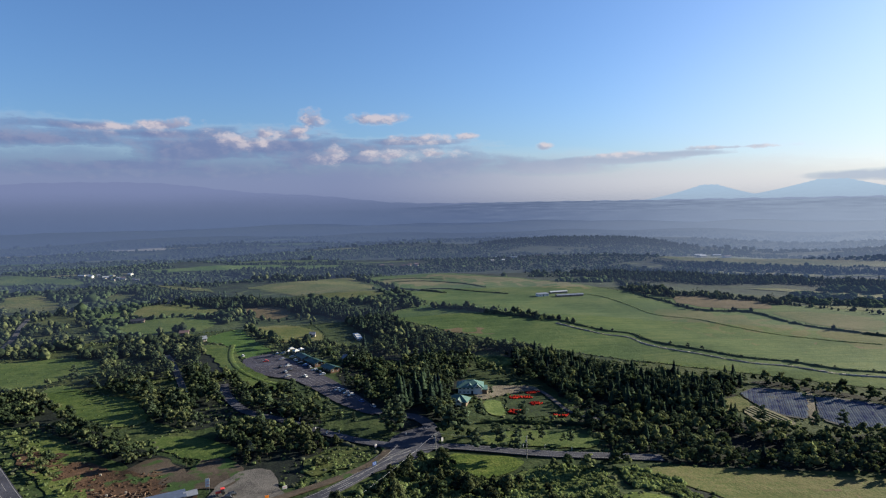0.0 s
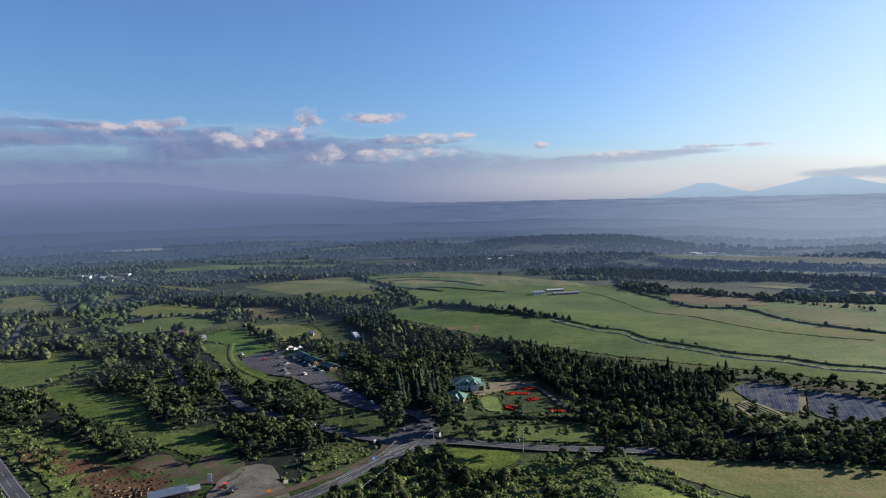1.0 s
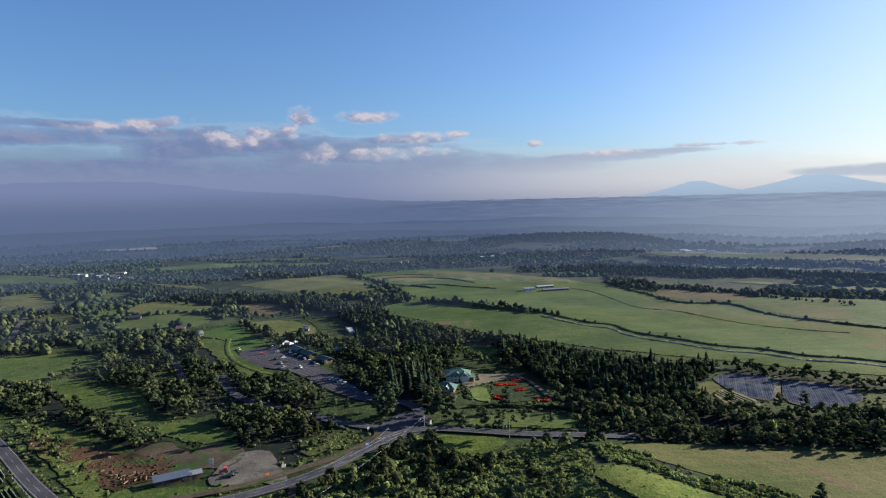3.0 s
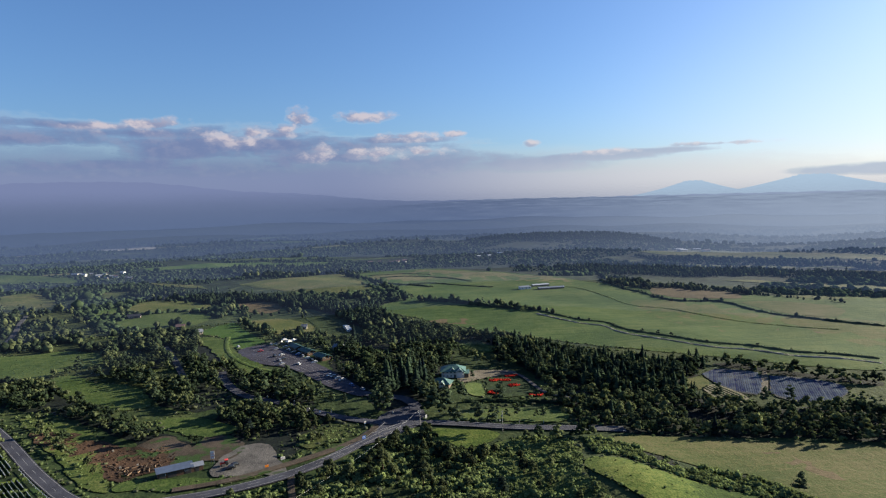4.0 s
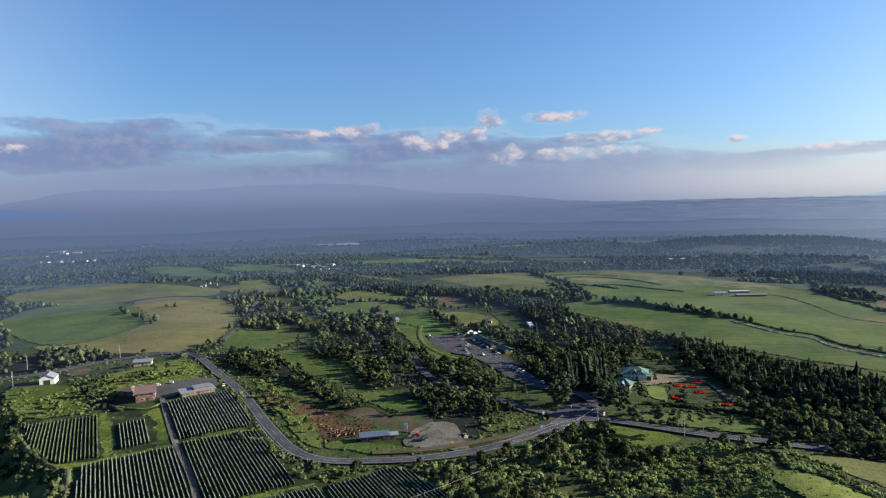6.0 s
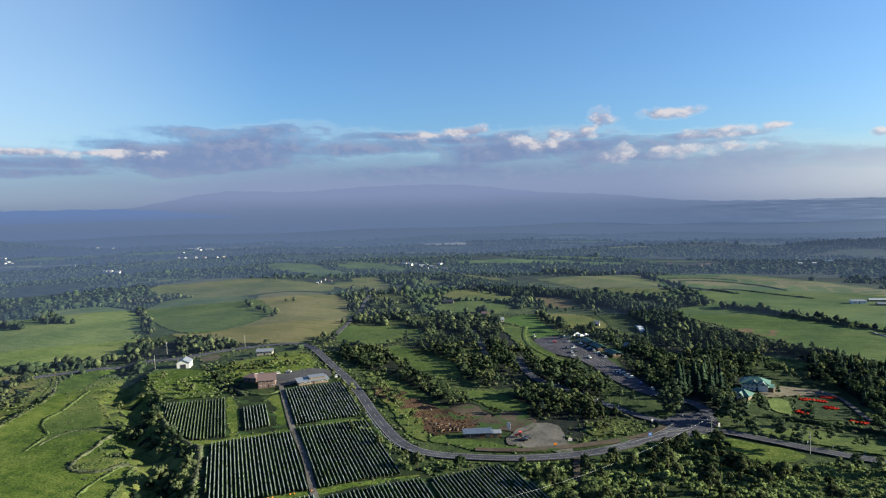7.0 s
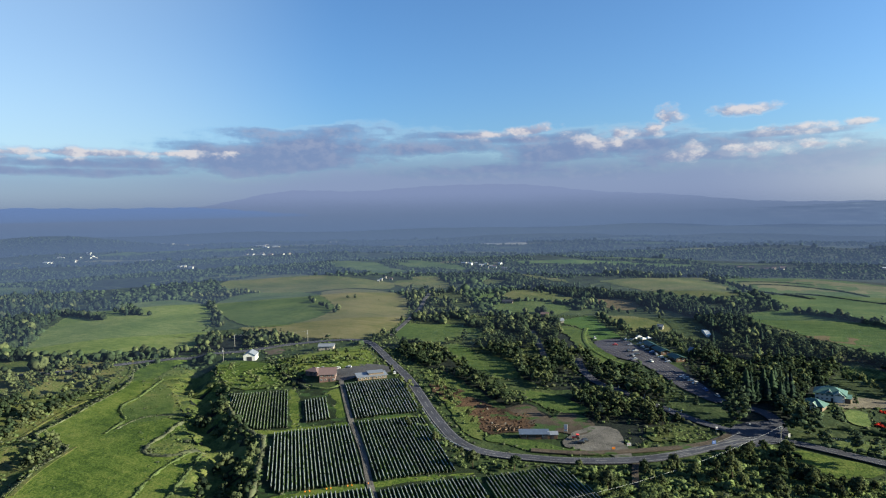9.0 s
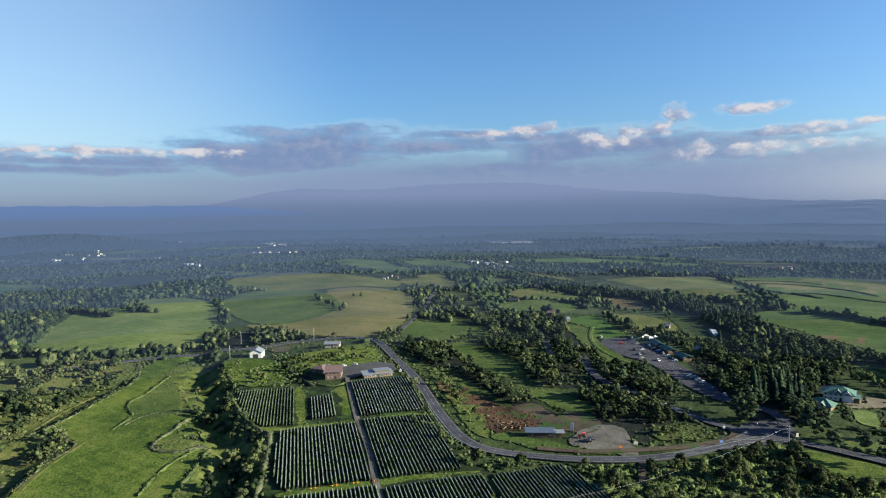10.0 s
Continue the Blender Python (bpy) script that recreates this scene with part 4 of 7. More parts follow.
# species shares (broad, light, pine, spire, bush), spacing in metres, size
MIX = {
    "conifer_wood": ((0.56, 0.18, 0.16, 0.10, 0.0), 4.0, 0.60), "spire_belt": ((0.0, 0.0, 0.0, 1.0, 0.0), 7.0, 0.66), "mixed_wood": ((0.40, 0.35, 0.15, 0.02, 0.08), 4.2, 0.54),
    "left_wood": ((0.46, 0.38, 0.16, 0.0, 0.0), 4.4, 0.58), "scattered_wood": ((0.45, 0.35, 0.1, 0.0, 0.1), 7.6, 0.58),
    "hedge_wood": ((0.55, 0.25, 0.0, 0.0, 0.2), 3.5, 0.54), "side_wood": ((0.35, 0.45, 0.05, 0.0, 0.15), 3.7, 0.56),
    "front_scrub": ((0.01, 0.07, 0.0, 0.0, 0.92), 2.5, 0.80), "bank_scrub": ((0.3, 0.3, 0.0, 0.0, 0.4), 3.4, 0.58), "mound_scrub": ((0.0, 0.03, 0.0, 0.0, 0.97), 2.2, 0.54), "hedge": ((0.0, 0.0, 0.0, 0.0, 1.0), 2.0, 0.70),
    "island_scrub": ((0.0, 0.02, 0.0, 0.0, 0.98), 2.6, 0.42), "road_shrubs": ((0.0, 0.02, 0.0, 0.0, 0.98), 2.6, 0.62), "house_scrub": ((0.0, 0.04, 0.0, 0.0, 0.96), 4.2, 0.5), "river_wood": ((0.52, 0.05, 0.13, 0.30, 0.0), 4.2, 0.62), "garden_grove": ((0.60, 0.22, 0.15, 0.03, 0.0), 4.6, 0.62),
    "plantation": ((0.45, 0.15, 0.05, 0.35, 0.0), 5.2, 0.66), "far_plantation": ((0.62, 0.1, 0.18, 0.1, 0.0), 6.5, 0.66), "far_plantation_strip": ((0.55, 0.1, 0.1, 0.25, 0.0), 6.4, 0.54), "far_plantation_east": ((0.52, 0.1, 0.13, 0.25, 0.0), 5.8, 0.52),
    "ridge_wood": ((0.6, 0.2, 0.1, 0.1, 0.0), 6.0, 0.7), "gully": ((0.3, 0.25, 0.0, 0.0, 0.45), 4.6, 0.62),
    "left_scrub": ((0.35, 0.4, 0.0, 0.0, 0.25), 4.4, 0.62), "left_scrub_low": ((0.3, 0.4, 0.0, 0.0, 0.3), 5.0, 0.65),
    "barn_trees": ((0.5, 0.4, 0.1, 0.0, 0.0), 5.4, 0.62), "house_trees": ((0.25, 0.2, 0.0, 0.0, 0.55), 5.0, 0.5),
    "valley_wood": ((0.45, 0.35, 0.1, 0.0, 0.1), 7.4, 0.60), "farm_hedge": ((0.6, 0.3, 0.1, 0.0, 0.0), 6.0, 0.55),
    "village_wood": ((0.6, 0.3, 0.1, 0.0, 0.0), 6.4, 0.66), "lavender_hedge": ((0.6, 0.3, 0.0, 0.0, 0.1), 4.2, 0.52), "spire_end": ((0.25, 0.0, 0.1, 0.65, 0.0), 4.2, 0.62),
    "pasture_wood": ((0.6, 0.3, 0.1, 0.0, 0.0), 4.6, 0.46), "ridge_top_wood": ((1.0, 0.0, 0.0, 0.0, 0.0), 8.5, 0.6),
}
KEEP_OPEN = {"rough_slope", "roadside_island"}
CLEARINGS = []      # (x, y, radius) kept free for buildings


def clear_of(x, y, gap=2.0):
    ok = np.ones(len(x), bool)
    for line, half_w in ROADS:
        lo, hi = line.min(0) - 15, line.max(0) + 15
        near = ok & (x > lo[0]) & (x < hi[0]) & (y > lo[1]) & (y < hi[1])
        if near.any():
            i = np.nonzero(near)[0]
            d = np.min(np.hypot(x[i, None] - line[None, :, 0], y[i, None] - line[None, :, 1]), 1)
            ok[i[d < half_w + gap]] = False
    for cx, cy, r in CLEARINGS:
        ok &= np.hypot(x - cx, y - cy) > r
    return ok


def off_fields(x, y):
    ok = np.ones(len(x), bool)
    for name, material, poly in FIELDS:
        if name not in KEEP_OPEN:
            ok &= ~inside(poly, x, y)
    return ok


def scatter(poly, gap):
    xs, ys = [p[0] for p in poly], [p[1] for p in poly]
    nx, ny = int((max(xs) - min(xs)) / gap) + 1, int((max(ys) - min(ys)) / gap) + 1
    a, b = np.meshgrid(np.arange(nx), np.arange(ny))
    x = min(xs) + (a + rng.uniform(-0.45, 0.45, a.shape) + 0.5 * (b % 2)) * gap
    y = min(ys) + (b + rng.uniform(-0.45, 0.45, a.shape)) * gap
    x, y = x.ravel(), y.ravel()
    k = inside(poly, x, y)
    return x[k], y[k]


CLEARINGS += [(45, 397, 15), (33, 374, 9), (-93, 260, 14), (-78, 264, 8), (-262, 306, 14), (-278, 309, 11), (-236, 316, 15),
              (-329, 381, 13), (-371, 334, 12), (-57, 451, 12), (-75, 478, 12), (-66, 464, 12), (199, 737, 40), (-205, 599, 14), (-37, 574, 10)]
CLEARINGS += [(-144, 505, 17), (-138, 480, 17), (-124, 456, 16), (-108, 438, 13), (-94, 424, 11)]
CLEARINGS += [(-54, 261, 7)]
CLEARINGS += [(*(-361, 323), 10), (*(-344, 304), 9), (*(-347, 316), 8)]


PLANTS = []          # x, y, species, size


def plant(x, y, shares, size):
    kinds = rng.choice(5, len(x), p=shares)
    for px, py, k in zip(x, y, kinds):
        PLANTS.append((float(px), float(py), list(SPECIES)[k], float(size * min(1.6, math.exp(rng.normal(-0.05, 0.28))))))


# floors below the plants; the wood_floor ones carry painted tree shade
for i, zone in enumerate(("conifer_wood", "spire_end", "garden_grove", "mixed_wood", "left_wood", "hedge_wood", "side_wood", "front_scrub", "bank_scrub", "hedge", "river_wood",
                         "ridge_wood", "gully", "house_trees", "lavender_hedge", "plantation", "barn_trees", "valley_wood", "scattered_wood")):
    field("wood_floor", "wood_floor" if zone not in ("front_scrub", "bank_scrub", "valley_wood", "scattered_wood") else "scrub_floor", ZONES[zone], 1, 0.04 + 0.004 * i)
for zone, outline in ZONES.items():
    shares, gap, size = MIX[zone]
    x, y = scatter(outline, gap)
    k = clear_of(x, y) & off_fields(x, y)
    # thin patches and openings
    thin = np.sin(x / 17 + 1.3) * np.sin(y / 21 + 0.4) + np.sin(x / 7.1 + y / 9.3) * 0.5
    k &= (thin > (-0.55 if zone == "left_wood" else -0.95)) if zone in ("conifer_wood", "mixed_wood", "front_scrub", "mound_scrub", "bank_scrub", "hedge", "left_wood", "hedge_wood", "river_wood", "house_trees", "plantation", "far_plantation", "far_plantation_east", "far_plantation_strip", "pasture_wood", "ridge_top_wood", "spire_end", "lavender_hedge", "side_wood") else (thin > (0.1 if zone.startswith("left_scrub") else -0.3))
    plant(x[k], y[k], shares, size)


def along(points, gap, spread, shares, size):
    """Plants along a line."""
    line = spline(points, gap)
    x = np.array([p.x for p in line]) + rng.normal(0, spread, len(line))
    y = np.array([p.y for p in line]) + rng.normal(0, spread, len(line))
    plant(x, y, shares, size)


along([(93, 629), (111, 635), (135, 610), (150, 590)], 3.5, 2.0, (0.6, 0.2, 0.1, 0.0, 0.1), 0.42)
along([(-484, 628), (-464, 626), (-423, 630)], 8.0, 2.0, (0.4, 0.2, 0.0, 0.0, 0.4), 0.6)
along([(-540, 609), (-471, 558), (-429, 531)], 8.0, 2.0, (0.4, 0.2, 0.0, 0.0, 0.4), 0.6)
along([(-863, 436), (-750, 419), (-743, 459), (-641, 425)], 6.0, 5.0, (0.3, 0.2, 0.2, 0.3, 0.0), 0.95)
along([(-833, 379), (-863, 436), (-811, 472), (-770, 537), (-734, 574)], 6.0, 6.0, (0.3, 0.2, 0.2, 0.3, 0.0), 0.95)
along([(-473, 303), (-442, 329), (-417, 351)], 4.5, 2.0, (0.4, 0.3, 0.0, 0.0, 0.3), 0.6)
along([(-153, 631), (-135, 588), (-109, 537), (-93, 497)], 7.0, 2.0, (0.5, 0.4, 0.1, 0.0, 0.0), 0.7)
along([(-78, 400), (-58, 384), (-40, 362)], 11.0, 2.0, (0.2, 0.2, 0.6, 0.0, 0.0), 0.75)
for spot, size in (((33, 292), 0.95), ((44, 288), 1.05), ((51, 286), 0.95), ((62, 325), 1.2), ((30, 320), 1.15), ((24, 319), 1.2)):
    PLANTS.append((spot[0], spot[1], "pine", size))
along([(52, 442), (64, 430), (76, 420), (88, 411)], 4.5, 1.5, (0.8, 0.2, 0.0, 0.0, 0.0), 0.72)
for spot, size in (((-5, 330), 1.3), ((-11, 325), 1.0), ((-51, 331), 1.2), ((-69, 358), 1.1), ((41, 339), 1.0),
                   ((23, 316), 1.35), ((42, 214), 0.7), ((156, 196), 0.75), ((190, 316), 0.8), ((209, 301), 0.85), ((223, 299), 0.9)):
    PLANTS.append((spot[0], spot[1], "pine", size))
along([(-104, 774), (-47, 747), (-6, 705), (38, 679), (84, 649)], 5.0, 4.0, (0.7, 0.2, 0.1, 0.0, 0.0), 0.65)
for spot, size in (((-74, 353), 0.95), ((-62, 345), 0.85), ((-50, 332), 1.05), ((-44, 352), 0.95), ((-60, 362), 0.9), ((-80, 368), 0.9), ((-92, 372), 0.85), ((-36, 342), 0.6), ((-28, 336), 0.55)):
    PLANTS.append((spot[0], spot[1], "pine", size))
for k in range(16):
    spot = (9, 370)
    PLANTS.append((spot[0] + rng.normal() * 9, spot[1] + rng.normal() * 9, "spire", rng.uniform(1.0, 1.35)))


def roadside(index, offset, gap, size, start, end):
    """Low growth along one side of a road."""
    line = ROADS[index][0]
    a, b = int(len(line) * start), int(len(line) * end)
    pts = [Vector((*p, 0)) for p in line[a:b]]
    for p, s in zip(pts, sides(pts)):
        if rng.uniform() < gap:
            q = p + s * (offset + rng.normal() * 0.7)
            PLANTS.append((q.x, q.y, "bush", size * rng.uniform(0.6, 1.3)))


roadside(0, 5.6, 0.75, 0.45, 0.35, 0.74)
roadside(0, -5.4, 0.8, 0.42, 0.35, 0.62)
roadside(0, 5.8, 0.5, 0.5, 0.06, 0.35)
roadside(0, -5.8, 0.5, 0.5, 0.06, 0.35)
roadside(1, 5.0, 0.6, 0.55, 0.1, 0.9)
roadside(1, -5.0, 0.5, 0.55, 0.25, 0.9)

for spot, size in (((23, 328), 1.0), ((33, 339), 0.6), ((41, 341), 0.7), ((19, 336), 1.0), ((54, 383), 0.5), ((-3, 324), 1.2), ((-9, 336), 1.0)):
    PLANTS.append((spot[0], spot[1], "pine", size))
along([(66, 268), (77, 270), (89, 271), (99, 271)], 2.2, 2.5, (0.4, 0.2, 0.0, 0.0, 0.4), 0.6)
along([(12, 289), (17, 283), (18, 270), (15, 258)], 1.6, 2.5, (0.4, 0.2, 0.0, 0.0, 0.4), 0.6)
along([(97, 274), (116, 276), (145, 274), (171, 265), (199, 254), (233, 242)], 4.0, 2.0, (0.3, 0.4, 0.0, 0.0, 0.3), 0.75)

for spot, size in (((-8, 322), 1.0), ((19, 318), 0.95), ((27, 315), 0.8), ((32, 312), 0.6), ((15, 324), 1.2), ((-54, 342), 1.2), ((-61, 354), 1.0)):
    PLANTS.append((spot[0], spot[1], "broad", size))
for spot, size in (((54, 253), 0.8), ((59, 243), 1.0), ((68, 248), 0.8), ((67, 227), 0.9), ((75, 238), 1.1), ((53, 222), 0.9), ((70, 212), 0.8), ((56, 210), 1.0), ((45, 230), 1.0)):
    PLANTS.append((spot[0], spot[1], "bush", size))

along([(-357, 126), (-375, 146), (-393, 174), (-408, 204), (-424, 239), (-431, 263)], 2.6, 2.0, (0.25, 0.3, 0.0, 0.0, 0.45), 0.6)
along([(-570, 228), (-553, 236), (-522, 246), (-489, 258), (-469, 278), (-460, 295)], 3.4, 3.0, (0.5, 0.3, 0.1, 0.0, 0.1), 0.62)
along([(-483, 250), (-450, 238), (-428, 233)], 3.4, 4.0, (0.5, 0.4, 0.0, 0.0, 0.1), 0.6)
along([(-422, 170), (-431, 191), (-428, 209), (-428, 233)], 3.4, 4.0, (0.4, 0.4, 0.0, 0.0, 0.2), 0.6)

along([(-302, 672), (-301, 700), (-293, 710)], 5.0, 3.0, (0.6, 0.3, 0.1, 0.0, 0.0), 0.6)
along([(-217, 680), (-209, 682), (-201, 686)], 5.0, 3.0, (0.6, 0.3, 0.1, 0.0, 0.0), 0.6)
along([(-183, 651), (-181, 677), (-179, 705), (-170, 712), (-159, 679), (-149, 645)], 5.0, 2.5, (0.5, 0.4, 0.0, 0.0, 0.1), 0.6)
along([(-223, 613), (-211, 616), (-201, 619)], 5.0, 4.0, (0.6, 0.3, 0.1, 0.0, 0.0), 0.75)
along([(-352, 835), (-328, 828), (-281, 777), (-243, 763)], 7.0, 3.0, (0.6, 0.3, 0.1, 0.0, 0.0), 0.55)
along([(-130, 576), (-105, 555), (-83, 536), (-67, 519)], 6.0, 3.0, (0.4, 0.5, 0.0, 0.0, 0.1), 0.6)
along([(-157, 679), (-125, 661), (-110, 681), (-84, 622)], 7.0, 3.0, (0.4, 0.4, 0.0, 0.0, 0.2), 0.5)

for spot, size in (((-293, 297), 0.6), ((-310, 311), 0.5), ((-308, 325), 0.5), ((-326, 360), 0.6), ((-274, 346), 0.45)):
    PLANTS.append((spot[0], spot[1], "broad", size))

along([(-731, 398), (-694, 398), (-653, 393)], 2.6, 3.0, (0.7, 0.2, 0.1, 0.0, 0.0), 0.75)
along([(-658, 434), (-630, 430)], 2.6, 2.5, (0.7, 0.2, 0.1, 0.0, 0.0), 0.7)
along([(88, 655), (112, 634), (134, 608), (152, 588), (163, 569)], 4.0, 1.6, (0.5, 0.2, 0.0, 0.0, 0.3), 0.42)
along([(173, 549), (185, 539), (202, 528), (206, 500), (219, 478), (233, 461), (246, 442), (261, 431), (277, 423), (296, 394), (315, 383)], 8.0, 1.2, (0.25, 0.15, 0.0, 0.0, 0.6), 0.36)
along([(286, 784), (288, 714), (301, 680), (306, 648), (323, 622), (351, 617), (365, 600)], 2.4, 2.6, (0.5, 0.2, 0.0, 0.0, 0.3), 0.32)
along([(371, 554), (379, 534), (391, 515), (406, 490)], 16.0, 1.5, (0.2, 0.6, 0.0, 0.0, 0.2), 0.42)
along([(426, 640), (445, 620), (459, 598), (478, 574)], 2.2, 5.0, (0.6, 0.3, 0.1, 0.0, 0.0), 0.36)
along([(-61, 1009), (-31, 929), (-6, 847), (8, 750)], 5.0, 4.0, (0.7, 0.2, 0.1, 0.0, 0.0), 0.6)

along([(-172, 258), (-152, 238), (-134, 219), (-119, 210), (-107, 212), (-94, 217)], 1.1, 2.6, (0.15, 0.15, 0.0, 0.0, 0.7), 0.62)
along([(-212, 351), (-168, 298), (-138, 262)], 1.8, 2.2, (0.1, 0.15, 0.0, 0.0, 0.75), 0.5)
along([(-245, 345), (-208, 307), (-178, 274)], 1.5, 0.7, (0.0, 0.1, 0.0, 0.0, 0.9), 0.42)
along([(34, 309), (48, 307), (62, 303), (76, 300), (90, 297)], 7.0, 2.0, (0.1, 0.3, 0.6, 0.0, 0.0), 0.62)
along([(-44, 280), (-38, 290), (-32, 301), (-24, 303)], 1.5, 2.2, (0.15, 0.25, 0.0, 0.0, 0.6), 0.5)
along([(-47, 264), (-42, 274)], 1.6, 1.8, (0.0, 0.0, 0.0, 0.0, 1.0), 0.4)

# none on roads, yards or parking
x, y = np.array([p[0] for p in PLANTS]), np.array([p[1] for p in PLANTS])
k = clear_of(x, y, 0.6)
for name, material, poly in FIELDS:
    if name in ("car_park", "forecourt", "junction_apron", "yard", "lot_bank", "lavender_field", "row_garden"):
        k &= ~inside(poly, x, y)
k &= ~inside([(-84, 250), (-76, 288), (-62, 293), (-46, 281), (-38, 268), (-44, 252)], x, y) | np.array([p[2] == "bush" for p in PLANTS])
PLANTS = [p for p, free in zip(PLANTS, k) if free]

# the nearest plants stand as things of their own
PLANTS.sort(key=lambda p: math.hypot(p[0] + 55, p[1] - 190))
first = {}
near_left, rest = {"bush": 130, "tree": 230}, []
for px, py, kind, size in PLANTS:
    slot = "bush" if kind == "bush" else "tree"
    if near_left[slot] <= 0:
        rest.append((px, py, kind, size))
        continue
    near_left[slot] -= 1
    k = int(rng.integers(4))
    m = pose(px, py, ground_z(px, py) + 0.1, rng.normal(0, 2), rng.normal(0, 2), rng.uniform(0, 360)) @ Matrix.Diagonal((size, size, size * rng.uniform(0.88, 1.12), 1))
    if (kind, k) in first:
        copy_thing(first[kind, k], m)
        continue
    leaf, label, category = SPECIES[kind]
    ob = thing({"bush": "shrub", "spire": "conifer", "pine": "pine_tree"}.get(kind, "broadleaf_tree"), m, label, category, "shrubs by the road" if kind == "bush" else "trees round the road")
    tv, tf = CLOSE[kind, k][0]
    cv, cf, cn = CLOSE[kind, k][1]
    part("trunk", smooth_shade(mesh_from("trunk", tv, tf, "bark")), "bark", ob)
    part("crown", mesh_from("crown", cv, cf, leaf, cn), leaf, ob)
    first[kind, k] = ob


def mass(name, places, templates, material, label, category="wood"):
    """Many plants that nobody could count, as one mesh."""
    groups = {}
    for p in places:
        groups.setdefault(int(rng.integers(len(templates))), []).append(p)
    vs, fs, ws, n = [], [], [], 0
    for k, group in groups.items():
        v, f, w = templates[k]
        a = np.array(group)
        turn = rng.uniform(0, 6.28, len(a))
        c, s = np.cos(turn)[:, None], np.sin(turn)[:, None]
        sz = a[:, 3:4]
        up = sz * rng.uniform(0.85, 1.15, (len(a), 1))
        x = (v[None, :, 0] * c - v[None, :, 1] * s) * sz + a[:, 0:1]
        y = (v[None, :, 0] * s + v[None, :, 1] * c) * sz + a[:, 1:2]
        z = v[None, :, 2] * up + a[:, 2:3]
        vs.append(np.stack([x, y, z], -1).reshape(-1, 3))
        ws.append(np.stack([w[None, :, 0] * c - w[None, :, 1] * s, w[None, :, 0] * s + w[None, :, 1] * c, np.repeat(w[None, :, 2], len(a), 0)], -1).reshape(-1, 3))
        fs.append((f[None] + (np.arange(len(a)) * len(v))[:, None, None] + n).reshape(-1, 3))
        n += len(a) * len(v)
    return tagged(new(name, mesh_from(name, np.concatenate(vs), np.concatenate(fs), material, np.concatenate(ws))), label, category, kind="stuff")


for kind in SPECIES:
    name = {"bush": "scrub", "spire": "conifer_wood", "pine": "pine_wood", "light": "young_wood"}.get(kind, "broadleaf_wood")
    words = SPECIES[kind][1].replace("tree", "trees").replace("conifer", "conifers")
    for lo, hi, crowns, ending in ((0, 540, FAR, " growing close together"), (540, 9000, LITE, " in the woods farther off")):
        spots = [(x, y, ground_z(x, y), s) for x, y, k, s in rest if k == kind and lo <= math.hypot(x, y) < hi]
        if spots:
            mass(name, spots, [crowns[kind, k] for k in range(4)], SPECIES[kind][0], words + ending)

# rough growth between the fields, and brush along their edges
def tussock(seed):
    g = np.random.default_rng(seed)
    out = [lobe((g.normal() * 0.5, g.normal() * 0.5, 0.25), np.array([1.15, 1.0, 0.65]) * g.uniform(0.75, 1.15), g, 1, 0.4) for _ in range(1)]
    out.append(sprays((0, 0, 0.3), (1.0, 1.0, 0.7), 6, 0.45, g))
    return join(out)


CLUMPS = [tussock(300 + i) for i in range(5)]
x, y = scatter([(-640, 60), (-250, 40), (-20, 150), (200, 150), (330, 330), (120, 600), (-480, 640), (-620, 300)], 4.4)
k = off_fields(x, y) & clear_of(x, y, 0.8)
cover = np.sin(x / 23 + y / 31) + np.sin(x / 11 - y / 13 + 1.7) * 0.7 + np.sin(x / 5.3 + 2) * np.sin(y / 6.1) * 0.6
k &= cover > 0.0
x, y, cover = x[k], y[k], cover[k]
size = np.exp(rng.normal(-0.1, 0.55, len(x))) * np.clip(0.55 + 0.4 * cover, 0.4, 1.5)
size = np.minimum(size, 1.3)
tall_grass = rng.uniform(0, 1, len(x)) < 0.3
for pick, name, leaf, label in ((~tall_grass, "undergrowth", "leaf_low", "low leafy undergrowth over rough ground"), (tall_grass, "tall_grass", "reed", "tufts of pale tall grass")):
    mass(name, list(zip(x[pick], y[pick], height(x[pick], y[pick]) + 0.05, size[pick])), CLUMPS, leaf, label, "undergrowth")
edge_spots = []
for name, material, poly in FIELDS:
    if name in ("yard", "yard_soil", "barn_yard", "verge", "shaded_slope", "garden_lawn", "flower_garden", "roadside_island", "meadow_terrace", "field_scar", "pasture_scar", "tan_patch", "pasture_top", "far_field", "cleared_soil") or name in SHARP and name != "vineyard_ground" or min(math.hypot(*p) for p in poly) > 640:
        continue
    for (x0, y0), (x1, y1) in zip(poly, poly[1:] + poly[:1]):
        for i in range(max(1, int(math.hypot(x1 - x0, y1 - y0) / 2.2))):
            t = rng.uniform()
            px, py = x0 + (x1 - x0) * t + rng.normal() * 0.9, y0 + (y1 - y0) * t + rng.normal() * 0.9
            if math.sin(px / 13 + py / 17) + math.sin(px / 5 - py / 7) * 0.5 > -0.6:
                edge_spots.append((px, py, ground_z(px, py) + 0.1, rng.uniform(0.4, 1.0)))
ex, ey = np.array([e[0] for e in edge_spots]), np.array([e[1] for e in edge_spots])
ok = clear_of(ex, ey, 0.8)
for pt in VINE_PLOTS:
    ok &= ~inside(pt, ex, ey)
edge_spots = [e for e, o in zip(edge_spots, ok) if o]
mass("edge_brush", edge_spots[::2], CLUMPS, "leaf_low", "ragged brush along the edges of the fields", "undergrowth")
mass("edge_grass", edge_spots[1::2], CLUMPS, "reed", "pale tall grass along the edges of the fields", "undergrowth")
